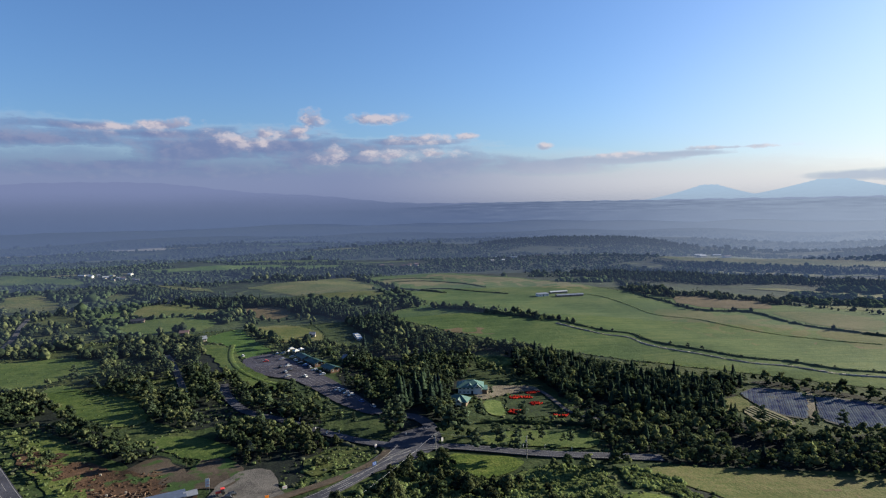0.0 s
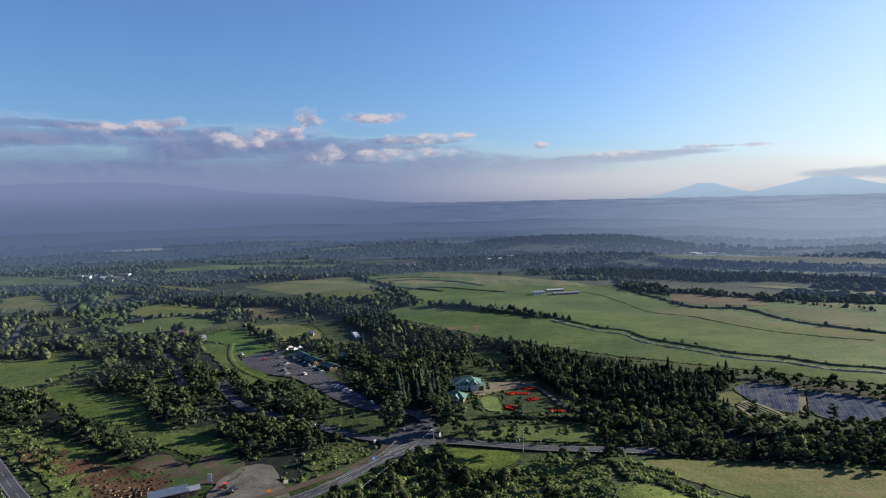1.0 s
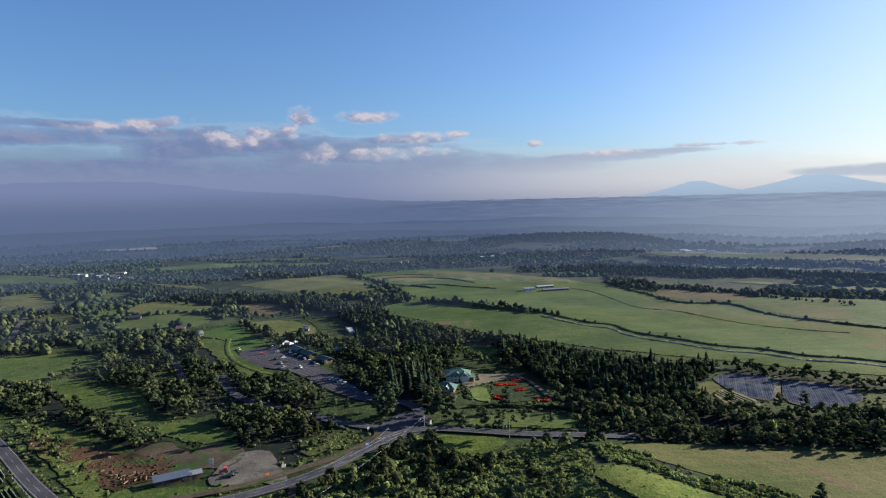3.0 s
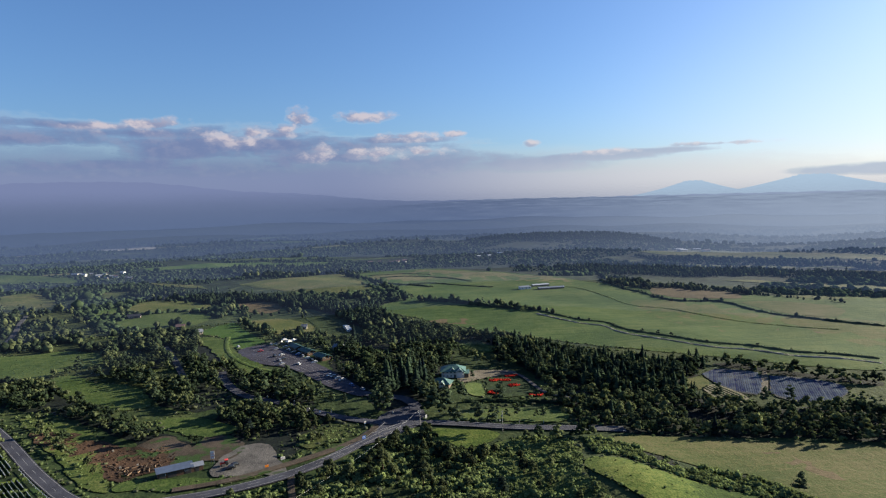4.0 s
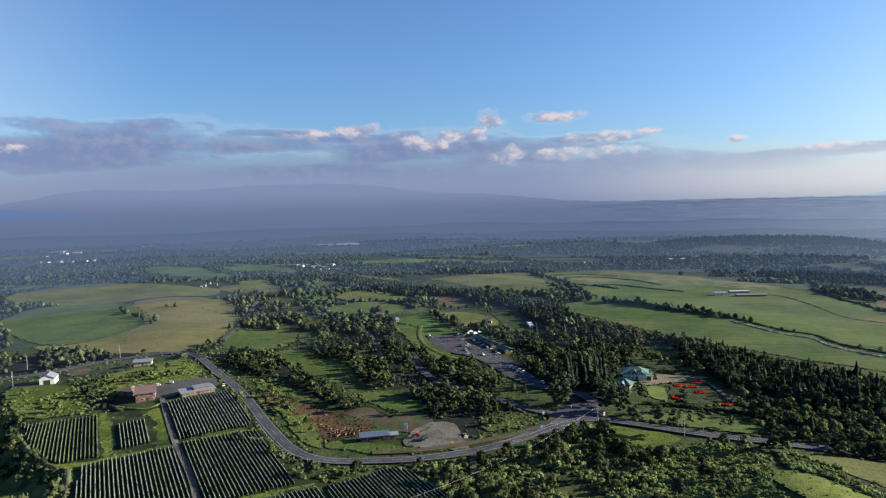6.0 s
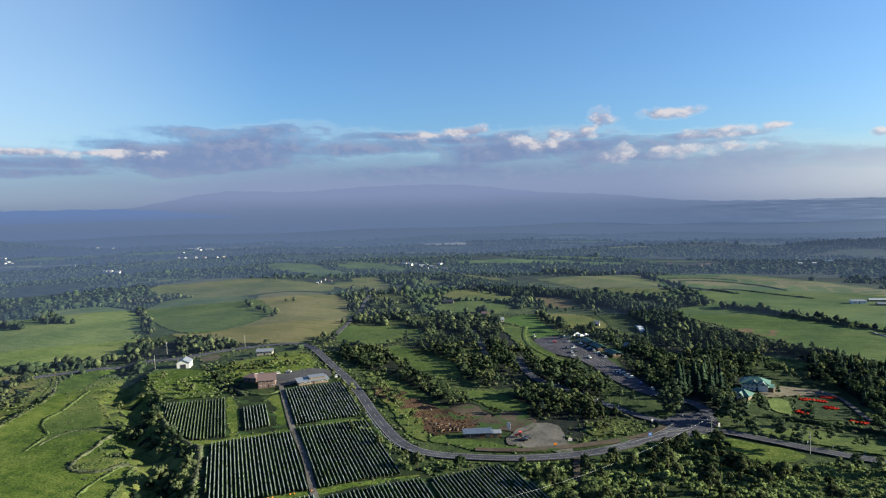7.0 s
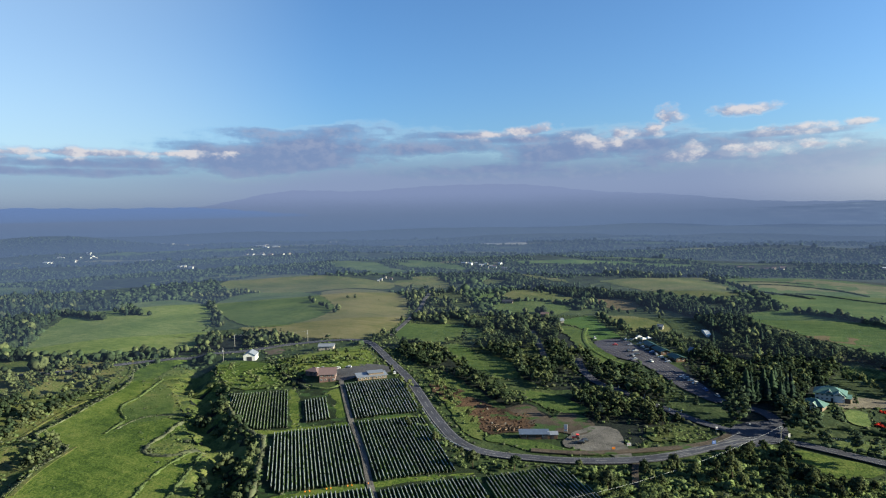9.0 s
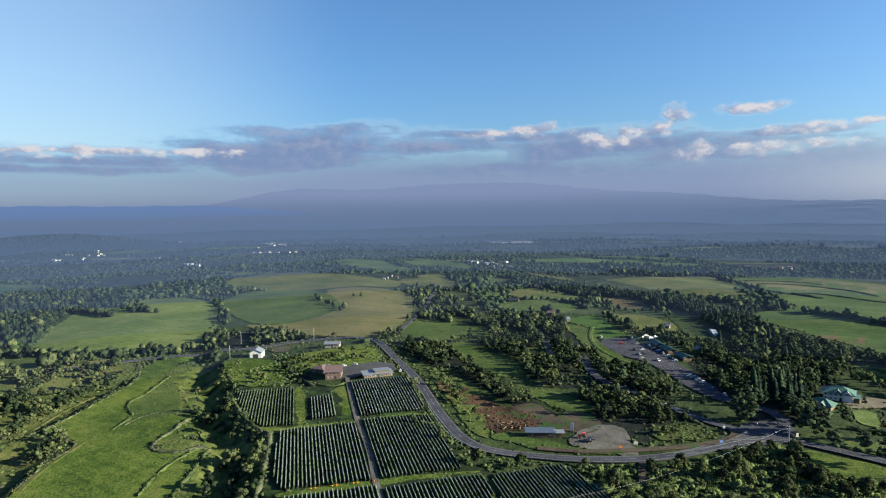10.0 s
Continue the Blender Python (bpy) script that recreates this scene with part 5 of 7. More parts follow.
# small tufts that roughen the meadows
mx, my, ms = [], [], []
for name, material, poly in FIELDS:
    if material in ("meadow", "bright_grass", "scrub_grass", "dry_grass") and name not in ("vine_verge",) and min(math.hypot(*p) for p in poly) < 520:
        a, b = scatter(poly, 2.4 if material == "scrub_grass" else 5.5)
        q = (np.sin(a / 9 + b / 14) + np.sin(a / 4.1 - b / 5.3) > (0.8 if material == "scrub_grass" else 0.25)) & clear_of(a, b, 0.5)
        mx.append(a[q])
        my.append(b[q])
        ms.append(rng.uniform(0.25, 0.6, int(q.sum())) * (1.3 if material == "scrub_grass" else 1.0))
mx, my, ms = np.concatenate(mx), np.concatenate(my), np.concatenate(ms)
ok = np.ones(len(mx), bool)
for pt in VINE_PLOTS:
    ok &= ~inside(pt, mx, my)
mass("meadow_tufts", list(zip(mx[ok], my[ok], height(mx[ok], my[ok]) + 0.2, ms[ok])), CLUMPS, "leaf_low", "small tufts of coarse grass in the meadows", "undergrowth")

# distant woods over all the land that is no field
def far_clump(seed, sub=1):
    g = np.random.default_rng(seed)
    v, f, w = lobe((0, 0, 1.6), np.array([3.7, 3.7, 3.6]) * g.uniform(0.8, 1.1), g, sub, 0.36)
    return v, f, unit(w + g.normal(0, 0.3, w.shape))


def far_woods(name, r0, r1, gap, size, sub, cut):
    n = int((r1 * r1 - r0 * r0) * radians(152) / 2 / gap ** 2)
    d = np.sqrt(rng.uniform(r0 * r0, r1 * r1, n))
    az = np.radians(rng.uniform(-92, 60, n))
    x, y = d * np.sin(az), d * np.cos(az)
    k = off_fields(x, y) & clear_of(x, y, 3)
    patch = np.sin(x / 71 + y / 133 + 1) + np.sin(x / 167 - y / 61 + 2.2) + 0.7 * np.sin(x / 37 + 4) * np.sin(y / 29)
    k &= patch > cut
    for outline in ZONES.values():
        k &= ~inside(outline, x, y)
    x, y = x[k], y[k]
    z = height(x, y)
    spots = [(a, b, c, size * s) for a, b, c, s in zip(x, y, z, np.exp(rng.normal(-0.12, 0.32, len(x))))]
    mass(name, spots, [far_clump(200 + i, sub) for i in range(4)], "leaf_far", "far dark green woods in a wide plain")


far_woods("mid_woods", 500, 1000, 4.7, 0.72, 1, 0.30)
far_woods("far_woods", 1000, 1700, 9.0, 0.68, 1, -1.2)
far_woods("horizon_woods", 1700, 2600, 18.5, 1.0, 1, -1.2)

# ---- vineyard ----
ROW_DIR = Vector((0.66, -0.751, 0)).normalized()
ROW_SIDE = Vector((-ROW_DIR.y, ROW_DIR.x, 0))


def spans(poly, side, run, offset, step=1.0):
    """The stretch of one straight row that lies within the outline."""
    t = [Vector((*p, 0)).dot(run) for p in poly]
    ts = np.arange(min(t), max(t), step)
    x = side.x * offset + run.x * ts
    y = side.y * offset + run.y * ts
    k = np.nonzero(inside(poly, x, y))[0]
    return (ts[k[0]], ts[k[-1]]) if len(k) > 3 else None


def hedge_mesh(a, b, width, tall, low, g, material, step=1.1):
    """A clipped leafy row with an uneven surface."""
    n = max(3, int((b - a).length / step))
    d = (b - a).normalized()
    s = Vector((d.y, -d.x, 0))
    prof = ((-0.5, low), (-0.62, 0.55), (-0.28, 1.0), (0.3, 0.97), (0.6, 0.5), (0.5, low))
    v, f = [], []
    for i in range(n + 1):
        p = a.lerp(b, i / n)
        z = ground_z(p.x, p.y)
        for u, w in prof:
            q = p + s * (u * width * g.uniform(0.75, 1.3)) + d * g.uniform(-0.4, 0.4)
            v.append((q.x, q.y, z + w * tall * g.uniform(0.85, 1.12) + 0.25))
    m = len(prof)
    for i in range(n):
        for j in range(m - 1):
            k = i * m + j
            f += [(k, k + 1, k + m + 1), (k, k + m + 1, k + m)]
    return mesh_from("foliage", v, f, material)


def vine_row(a, b, g, film):
    ob = thing("vine_row", Matrix(), "row of dark green vines under a white film cover", "vine row", "vine rows")
    part("foliage", hedge_mesh(a, b, 0.84, 1.34, 0.0, g, "leaf_vine", 0.9), "leaf_vine", ob)
    d = (b - a).normalized()
    s = Vector((d.y, -d.x, 0))
    n = max(3, int((b - a).length / 1.6))
    v, f = [], []
    for i in range(n + 1):
        p = a.lerp(b, i / n)
        z = ground_z(p.x, p.y) + g.uniform(-0.08, 0.08)
        wob, wide = g.uniform(-0.09, 0.09), film * g.uniform(0.45, 1.65)
        for u, w in ((-wide, 1.62), (-wide * 0.45, 1.76), (wide * 0.4, 1.76), (wide * 0.95, 1.62)):
            q = p + s * (u + wob)
            v.append((q.x, q.y, z + w))
    for i in range(n):
        if g.uniform() < 0.10:      # torn or rolled up here
            continue
        for j in range(3):
            k = i * 4 + j
            f.append((k, k + 1, k + 5, k + 4))
    part("rain_cover", smooth_shade(mesh_from("rain_cover", v, f, "vine_cover")), "vine_cover", ob, "white plastic film strip")
    for p in (a, b):
        z = ground_z(p.x, p.y)
        pv, pf = stem([(p.x, p.y, z - 0.2), (p.x, p.y, z + 1.75)], [0.06, 0.05], 5)
        part("end_post", mesh_from("end_post", pv, pf, "concrete"), "concrete", ob)
    return ob


g = np.random.default_rng(5)
for plot, film in zip(VINE_PLOTS, (0.06, 0.14, 0.17, 0.15, 0.13, 0.14, 0.11, 0.15)):
    across = [Vector((*p, 0)).dot(ROW_SIDE) for p in plot]
    off = min(across) + 0.9
    while off < max(across) - 0.5:
        run = spans(plot, ROW_SIDE, ROW_DIR, off)
        if run:
            a = ROW_SIDE * off + ROW_DIR * (run[0] + g.uniform(-0.4, 0.4))
            b = ROW_SIDE * off + ROW_DIR * (run[1] + g.uniform(-0.4, 0.4))
            vine_row(a, b, g, film)
        off += 1.76
# crates and a picker's cart at the row ends
for i in range(7):
    p = Vector((*(-165, 155), 0)).lerp(Vector((*(-144, 171), 0)), (i + 0.3 * (-1) ** i) / 6)
    bm = bmesh.new()
    bmesh.ops.create_cube(bm, size=1.0, matrix=Matrix.Translation((0, 0, 0.25)) @ Matrix.Diagonal((0.55, 0.4, 0.36, 1)))
    bmesh.ops.bevel(bm, geom=bm.edges[:], offset=0.04, segments=1, affect='EDGES')
    ob = part("harvest_crate", bm, "orange", None)
    ob.matrix_basis = pose(p.x, p.y, ground_z(p.x, p.y) + 0.7, 0, 0, 40 + i * 13)
    tagged(ob, "orange plastic crate at the end of a vine row", "crate", "harvest crates")


# ---- hedgerows and grass banks ----
def hedgerow(name, points, width, tall, material, label, category="hedge", rough=1.0):
    """A continuous uneven hedge or bank of growth along a line."""
    line = spline(points, 1.6)
    prof = ((-0.55, -0.05), (-0.5, 0.55), (-0.22, 0.95), (0.2, 1.0), (0.5, 0.5), (0.55, -0.05))
    v, f, m = [], [], len(prof)
    for p, s in zip(line, sides(line)):
        z = ground_z(p.x, p.y) + 0.1
        swell = 0.75 + rough * 0.45 * noise.noise(Vector((p.x / 7, p.y / 7, 1))) + 0.25 * noise.noise(Vector((p.x / 2.5, p.y / 2.5, 5)))
        for u, w in prof:
            q = p + s * (u * width * swell * (1 + rough * g.uniform(-0.25, 0.3)))
            v.append((q.x + rough * g.uniform(-0.5, 0.5), q.y + rough * g.uniform(-0.5, 0.5), z + w * tall * swell * (1 + rough * g.uniform(-0.25, 0.25))))
    for i in range(len(line) - 1):
        for j in range(m - 1):
            k = i * m + j
            f += [(k, k + 1, k + m + 1), (k, k + m + 1, k + m)]
    body = mesh_from(name, v, f, material)
    if rough < 0.5:
        ob = thing(name, Matrix(), label, category)
        part("growth", smooth_shade(body), material, ob)
        return ob
    # leaf sprays break up its top
    sv = []
    for p in line:
        z = ground_z(p.x, p.y)
        sv.append(sprays((p.x, p.y, z + tall * 0.55), (width * 0.5, width * 0.5, tall * 0.55), 5, 0.45, g))
    ob = thing(name, Matrix(), label, category)
    part("growth", body, material, ob)
    sv, sf, sn = join(sv)
    tagged(part("spray", mesh_from("spray", sv, sf, material, sn), material, ob), kind="stuff")
    return ob


hedgerow("hedgerow", [(112, 630), (134, 606), (152, 586), (163, 567), (173, 551), (185, 539), (202, 529), (206, 502), (219, 479), (233, 462), (246, 444), (261, 432), (277, 424), (287, 409), (296, 395), (315, 384), (336, 368)], 3.2, 1.5, "leaf_broad", "long dark hedge across the pasture")
hedgerow("grass_bank", [(146, 574), (156, 557), (166, 542), (178, 527), (194, 516), (198, 493), (211, 469), (225, 452), (238, 434), (253, 421), (269, 412), (279, 398), (289, 384), (308, 373), (328, 357)], 1.7, 0.9, "straw", "pale dry grass bank below the hedge", "grass bank")
hedgerow("hedgerow", [(286, 786), (288, 716), (301, 681), (306, 650), (323, 623), (351, 617), (364, 600), (366, 574), (371, 555), (379, 535), (391, 515), (406, 490), (430, 470)], 3.4, 2.2, "leaf_broad", "dark hedge along the upper pasture")
hedgerow("hedgerow", [(216, 748), (236, 722), (248, 664), (259, 615), (288, 589), (306, 549), (325, 519), (343, 501), (362, 480), (382, 464)], 1.6, 0.8, "leaf_scrub", "thin low hedge on the pasture")
hedgerow("hedgerow", [(41, 677), (66, 655), (98, 626), (124, 609), (137, 593)], 5.0, 4.5, "leaf_broad", "tall hedge at the wood's edge")
hedgerow("grass_bank", [(-322, 257), (-277, 222), (-256, 208), (-237, 200), (-228, 198), (-216, 185), (-203, 169), (-188, 150), (-181, 140)], 3.2, 2.0, "reed", "pale tall grass along the terrace edge", "grass bank")
hedgerow("grass_bank", [(-391, 265), (-368, 228), (-364, 214), (-352, 203), (-334, 194), (-327, 181), (-322, 173)], 2.2, 1.3, "leaf_low", "dark overgrown ledge in the meadow", "grass bank")
hedgerow("grass_bank", [(-304, 214), (-317, 210), (-327, 205), (-328, 193), (-323, 180)], 2.4, 0.8, "reed", "pale dry grass lip of a meadow terrace", "grass bank")
hedgerow("grass_bank", [(-298, 205), (-287, 184), (-282, 169), (-277, 163), (-263, 165), (-254, 176), (-250, 192)], 3.0, 1.5, "reed", "pale grass bank between meadows", "grass bank")
hedgerow("grass_bank", [(-249, 176), (-240, 162), (-230, 146), (-222, 132)], 2.6, 1.7, "leaf_low", "dark ditch edge in the meadow", "grass bank")
hedgerow("grass_bank", [(-255, 173), (-253, 158), (-247, 143), (-236, 126)], 2.2, 1.2, "leaf_low", "dark ditch edge in the meadow", "grass bank")
hedgerow("grass_bank", [(-293, 105), (-304, 123), (-311, 135), (-315, 147), (-328, 153), (-341, 150), (-358, 156), (-364, 169), (-383, 208), (-404, 246), (-438, 275)], 2.0, 0.8, "reed", "pale grass rim along the farm track", "grass bank")
hedgerow("grass_bank", [(-320, 259), (-312, 261), (-285, 277), (-269, 281), (-255, 276), (-245, 278), (-244, 286)], 2.0, 1.3, "leaf_scrub", "rough grass rim above the vineyard", "grass bank")
hedgerow("grass_bank", [(-145, 542), (-139, 511), (-129, 481), (-114, 451), (-96, 427), (-80, 415), (-69, 402)], 6.5, 1.1, "meadow", "smooth grass bank round the car park", "grass bank", 0.15)
for pts, wide, tall in (([(-20, 893), (6, 868), (30, 842), (58, 795)], 7.0, 2.4), ([(-6, 810), (41, 857), (91, 811), (134, 761)], 3.0, 1.4), ([(-12, 962), (40, 962), (80, 930), (117, 838)], 4.0, 1.6), ([(-30, 1010), (20, 1015), (70, 985)], 3.0, 1.3)):
    hedgerow("hedgerow", pts, wide, tall, "leaf_broad", "dark scrub along a fold of the upper pasture")
hedgerow("grass_bank", [(-26, 309), (-42, 319), (-58, 333), (-73, 346), (-90, 357)], 2.4, 1.1, "reed", "pale tall grass along the side road", "grass bank")
hedgerow("garden_hedge", [(41, 335), (56, 335), (74, 332), (92, 328), (108, 327)], 3.2, 2.2, "leaf_broad", "dark clipped hedge below the flower garden")
hedgerow("grass_bank", [(-307, 301), (-285, 288), (-261, 274)], 2.6, 1.6, "reed", "grass bank beside the tiled house", "grass bank")


# ---- buildings ----
def box(bm, x0, x1, y0, y1, z0, z1):
    v = [bm.verts.new((x, y, z)) for x in (x0, x1) for y in (y0, y1) for z in (z0, z1)]
    for q in ((0, 1, 3, 2), (4, 6, 7, 5), (0, 4, 5, 1), (2, 3, 7, 6), (0, 2, 6, 4), (1, 5, 7, 3)):
        bm.faces.new([v[i] for i in q])


def boxed(*dims):
    bm = bmesh.new()
    box(bm, *dims)
    bmesh.ops.bevel(bm, geom=bm.edges[:], offset=0.03, segments=1, affect='EDGES')
    return bm


def slab(bm, pts, thick):
    """A tilted roof plane with thickness."""
    top = [bm.verts.new(p) for p in pts]
    low = [bm.verts.new((p[0], p[1], p[2] - thick)) for p in pts]
    bm.faces.new(top)
    bm.faces.new(low[::-1])
    for i in range(len(pts)):
        j = (i + 1) % len(pts)
        bm.faces.new((top[i], low[i], low[j], top[j]))


def roof_mesh(style, w, d, h, rise, over=0.6, thick=0.22):
    bm = bmesh.new()
    x, y = w / 2 + over, d / 2 + over
    if style == "gable":
        slab(bm, [(-x, -y, h - 0.1), (x, -y, h - 0.1), (x, 0, h + rise), (-x, 0, h + rise)], thick)
        slab(bm, [(x, y, h - 0.1), (-x, y, h - 0.1), (-x, 0, h + rise), (x, 0, h + rise)], thick)
    elif style == "hip":
        r = max(0.3, x - y)
        slab(bm, [(-x, -y, h - 0.1), (x, -y, h - 0.1), (r, 0, h + rise), (-r, 0, h + rise)], thick)
        slab(bm, [(x, y, h - 0.1), (-x, y, h - 0.1), (-r, 0, h + rise), (r, 0, h + rise)], thick)
        slab(bm, [(x, -y, h - 0.1), (x, y, h - 0.1), (r, 0, h + rise)], thick)
        slab(bm, [(-x, y, h - 0.1), (-x, -y, h - 0.1), (-r, 0, h + rise)], thick)
    else:   # a single slope, higher at the back
        slab(bm, [(-x, -y, h), (x, -y, h), (x, y, h + rise), (-x, y, h + rise)], thick)
    bmesh.ops.recalc_face_normals(bm, faces=bm.faces[:])
    return bm


def wall_mesh(style, w, d, h, rise):
    """Walls as a shell, with gables where the roof has them."""
    bm = bmesh.new()
    x, y = w / 2, d / 2
    low = [bm.verts.new((a, b, -0.6)) for a, b in ((-x, -y), (x, -y), (x, y), (-x, y))]
    back = h + (rise if style == "shed" else 0) - 0.15
    top = [bm.verts.new((v.co.x, v.co.y, (h - 0.15) if v.co.y < 0 else back)) for v in low]
    for i in range(4):
        j = (i + 1) % 4
        if style == "gable" and i in (1, 3):
            peak = bm.verts.new((low[i].co.x, 0, h + rise - 0.2))
            bm.faces.new((low[i], low[j], top[j], peak, top[i]))
        else:
            bm.faces.new((low[i], low[j], top[j], top[i]))
    return bm


def between(a, b, depth):
    """The pose of a building whose front runs from a to b, seen from before it."""
    a, b = Vector((*a, 0)), Vector((*b, 0))
    d = (b - a).normalized()
    back = Vector((-d.y, d.x, 0))
    c = (a + b) / 2 + back * depth / 2
    return pose(c.x, c.y, ground_z(c.x, c.y) + 0.3, 0, 0, math.degrees(math.atan2(d.y, d.x))), (b - a).length


def house(name, a, b, depth, h, rise, style, wall, roof, label, openings=4, over=0.6, category="house", storeys=1, gable_front=False):
    m, w = between(a, b, depth)
    if gable_front:
        m, w, depth = m @ Matrix.Rotation(radians(90), 4, 'Z'), depth, w
    ob = thing(name, m, label, category)
    part("wall", wall_mesh(style, w, depth, h, rise), wall, ob)
    part("roof", roof_mesh(style, w, depth, h, rise, over), roof, ob)
    if style != "shed":
        r = w / 2 + over if style == "gable" else max(0.4, (w - depth) / 2)
        part("ridge_cap", boxed(-r, r, -0.22, 0.22, h + rise - 0.06, h + rise + 0.12), roof, ob)
    sh = h / storeys
    for s in range(storeys):
        for i in range(openings):
            x = -w / 2 + w * (i + 0.5) / openings
            ww = min(1.6, w / openings * 0.55)
            if s == 0 and i == openings // 2:
                part("door", boxed(x - 0.6, x + 0.6, -depth / 2 - 0.06, -depth / 2 + 0.06, -0.3, 2.05), "dark", ob, "dark entrance door")
                continue
            z0 = s * sh + sh * 0.32
            win = part("window", boxed(x - ww / 2, x + ww / 2, -depth / 2 - 0.07, -depth / 2 + 0.05, z0, z0 + sh * 0.42), "white", ob)
            part("pane", boxed(x - ww / 2 + 0.1, x + ww / 2 - 0.1, -depth / 2 - 0.1, -depth / 2 - 0.06, z0 + 0.1, z0 + sh * 0.42 - 0.1), "glass", win)
        for i in range(max(1, openings // 2)):
            y = -depth / 2 + depth * (i + 0.5) / max(1, openings // 2)
            z0 = s * sh + sh * 0.32
            win = part("window", boxed(w / 2 - 0.05, w / 2 + 0.07, y - 0.6, y + 0.6, z0, z0 + sh * 0.42), "white", ob)
            part("pane", boxed(w / 2 + 0.06, w / 2 + 0.1, y - 0.5, y + 0.5, z0 + 0.1, z0 + sh * 0.42 - 0.1), "glass", win)
    return ob, w


def fascia(parent, x, y, w, h, rise, over):
    """White boards along the two slopes of a gable that faces the front."""
    for side in (-1, 1):
        bm = bmesh.new()
        slab(bm, [(x + side * (w / 2 + over), y, h - 0.05), (x + side * (w / 2 + over), y - 0.16, h - 0.05), (x, y - 0.16, h + rise + 0.12), (x, y, h + rise + 0.12)], 0.42)
        bmesh.ops.recalc_face_normals(bm, faces=bm.faces[:])
        part("fascia", bm, "white", parent, "white painted barge board")


def front_gable(parent, x, y, w, depth, h, rise, over, roof):
    """A cross gable that looks out of the front slope, with a dark window."""
    for name, bm, mat in (("gable_wall", wall_mesh("gable", depth, w, h, rise), "white"), ("gable_roof", roof_mesh("gable", depth, w, h, rise, over), roof)):
        part(name, bm, mat, parent).matrix_basis = pose(x, y, 0, 0, 0, 90)
    fascia(parent, x, y - depth / 2 - over - 0.02, w, h, rise, over)
    part("gable_window", boxed(x - 0.6, x + 0.6, y - depth / 2 - 0.08, y - depth / 2 + 0.04, h - 0.6, h + 0.5), "glass", parent)


# the restaurant with green roofs
ob, w = house("garden_restaurant", (34, 388), (49, 386), 11, 4.4, 3.2, "hip", "white", "green_roof",
              "two-storey white restaurant under a green hipped roof", 6, 1.2, "building", 2)
front_gable(ob, -w * 0.02, -2.6, 3.0, 5.0, 5.0, 1.5, 0.4, "green_roof")
front_gable(ob, w * 0.30, -3.4, 4.0, 6.0, 4.4, 2.0, 0.5, "green_roof")
part("porch", boxed(w / 2, w / 2 + 3.0, -4.5, 4.5, -0.5, 2.4), "tan_wall", ob, "low tan side porch")
part("porch_roof", boxed(w / 2 - 0.2, w / 2 + 3.5, -5.0, 5.0, 2.45, 2.65), "green_roof", ob)
part("eaves_band", boxed(-w / 2 - 0.9, w / 2 + 0.9, -6.3, -5.9, 4.0, 4.3), "white", ob, "white eaves board")
ob, w = house("garden_pavilion", (25, 366), (36, 362), 8, 2.4, 2.8, "hip", "tan_wall", "green_roof", "small pavilion with a steep green roof and white barge boards", 3, 1.1, "building")
front_gable(ob, w * 0.12, -2.4, 3.4, 5.2, 2.4, 1.9, 0.5, "green_roof")
# the roadside shed
ob, w = house("roadside_shed", (-104, 252), (-91, 258), 5.0, 2.7, 0.5, "shed", "brown_wood", "shed_metal", "long brown wooden shed under a blue-grey metal roof", 3, 0.7, "shed")
# solid dark panels stand in for the shade inside open bays
for i in (0, 1, 3):
    x = -w / 2 + w * (i + 0.5) / 4
    part("open_bay", boxed(x - 1.3, x + 1.3, -2.58, -2.44, -0.3, 2.1), "dark", ob, "dark panel painted as the shade inside a bay")
part("lean_to", boxed(w / 2, w / 2 + 4.6, -2.4, 2.4, -0.4, 2.3), "brown_wood", ob, "brown timber lean-to")
part("lean_to_door", boxed(w / 2 + 1.2, w / 2 + 2.8, -2.47, -2.36, -0.3, 1.9), "dark", ob, "dark panel painted as a doorway's shade")
bm = roof_mesh("gable", 5.0, 4.8, 2.35, 0.8, 0.3)
part("lean_to_roof", bm, "grey_metal", ob, "low pale metal gable").matrix_basis = pose(w / 2 + 2.3, 0, 0)
# vineyard houses
ob, w = house("tiled_house", (-264, 290), (-255, 296), 15, 5.2, 2.8, "gable", "brick", "red_roof", "red-brown house with a tiled gable roof", 4, 0.8, "house", 2)
house("tiled_annex", (-287, 303), (-277, 303), 8, 3.0, 2.0, "hip", "brick", "red_roof", "low annex with a red-brown tiled roof", 3, 0.7, "house")
ob, w = house("flat_roofed_house", (-238, 299), (-224, 313), 9.5, 2.8, 0.35, "shed", "tan_wall", "grey_metal", "long tan board house with a flat grey roof", 7, 0.8, "house")
part("upper_storey", boxed(-w * 0.1, w * 0.42, -2.2, 4.2, 2.9, 4.1), "tan_wall", ob)
part("upper_roof", boxed(-w * 0.1 - 0.5, w * 0.42 + 0.5, -2.8, 4.8, 4.1, 4.3), "grey_metal", ob)
house("roadside_house", (-329, 370), (-318, 376), 7, 3.0, 1.6, "gable", "cream", "grey_metal", "cream single-storey house by the road", 5, 0.7, "house")
ob, w = house("white_barn", (-366, 321), (-358, 326), 11, 4.4, 2.6, "gable", "white", "grey_metal", "white barn with a dark panel for its open doorway", 3, 0.5, "barn", 1, True)
# a flat dark panel, coloured as the barn's unlit inside
part("barn_door", boxed(-w / 2 - 0.12, -w / 2 + 0.05, -2.0, 2.0, -0.4, 3.2), "dark", ob, "wide dark panel painted as the shade inside an open doorway")
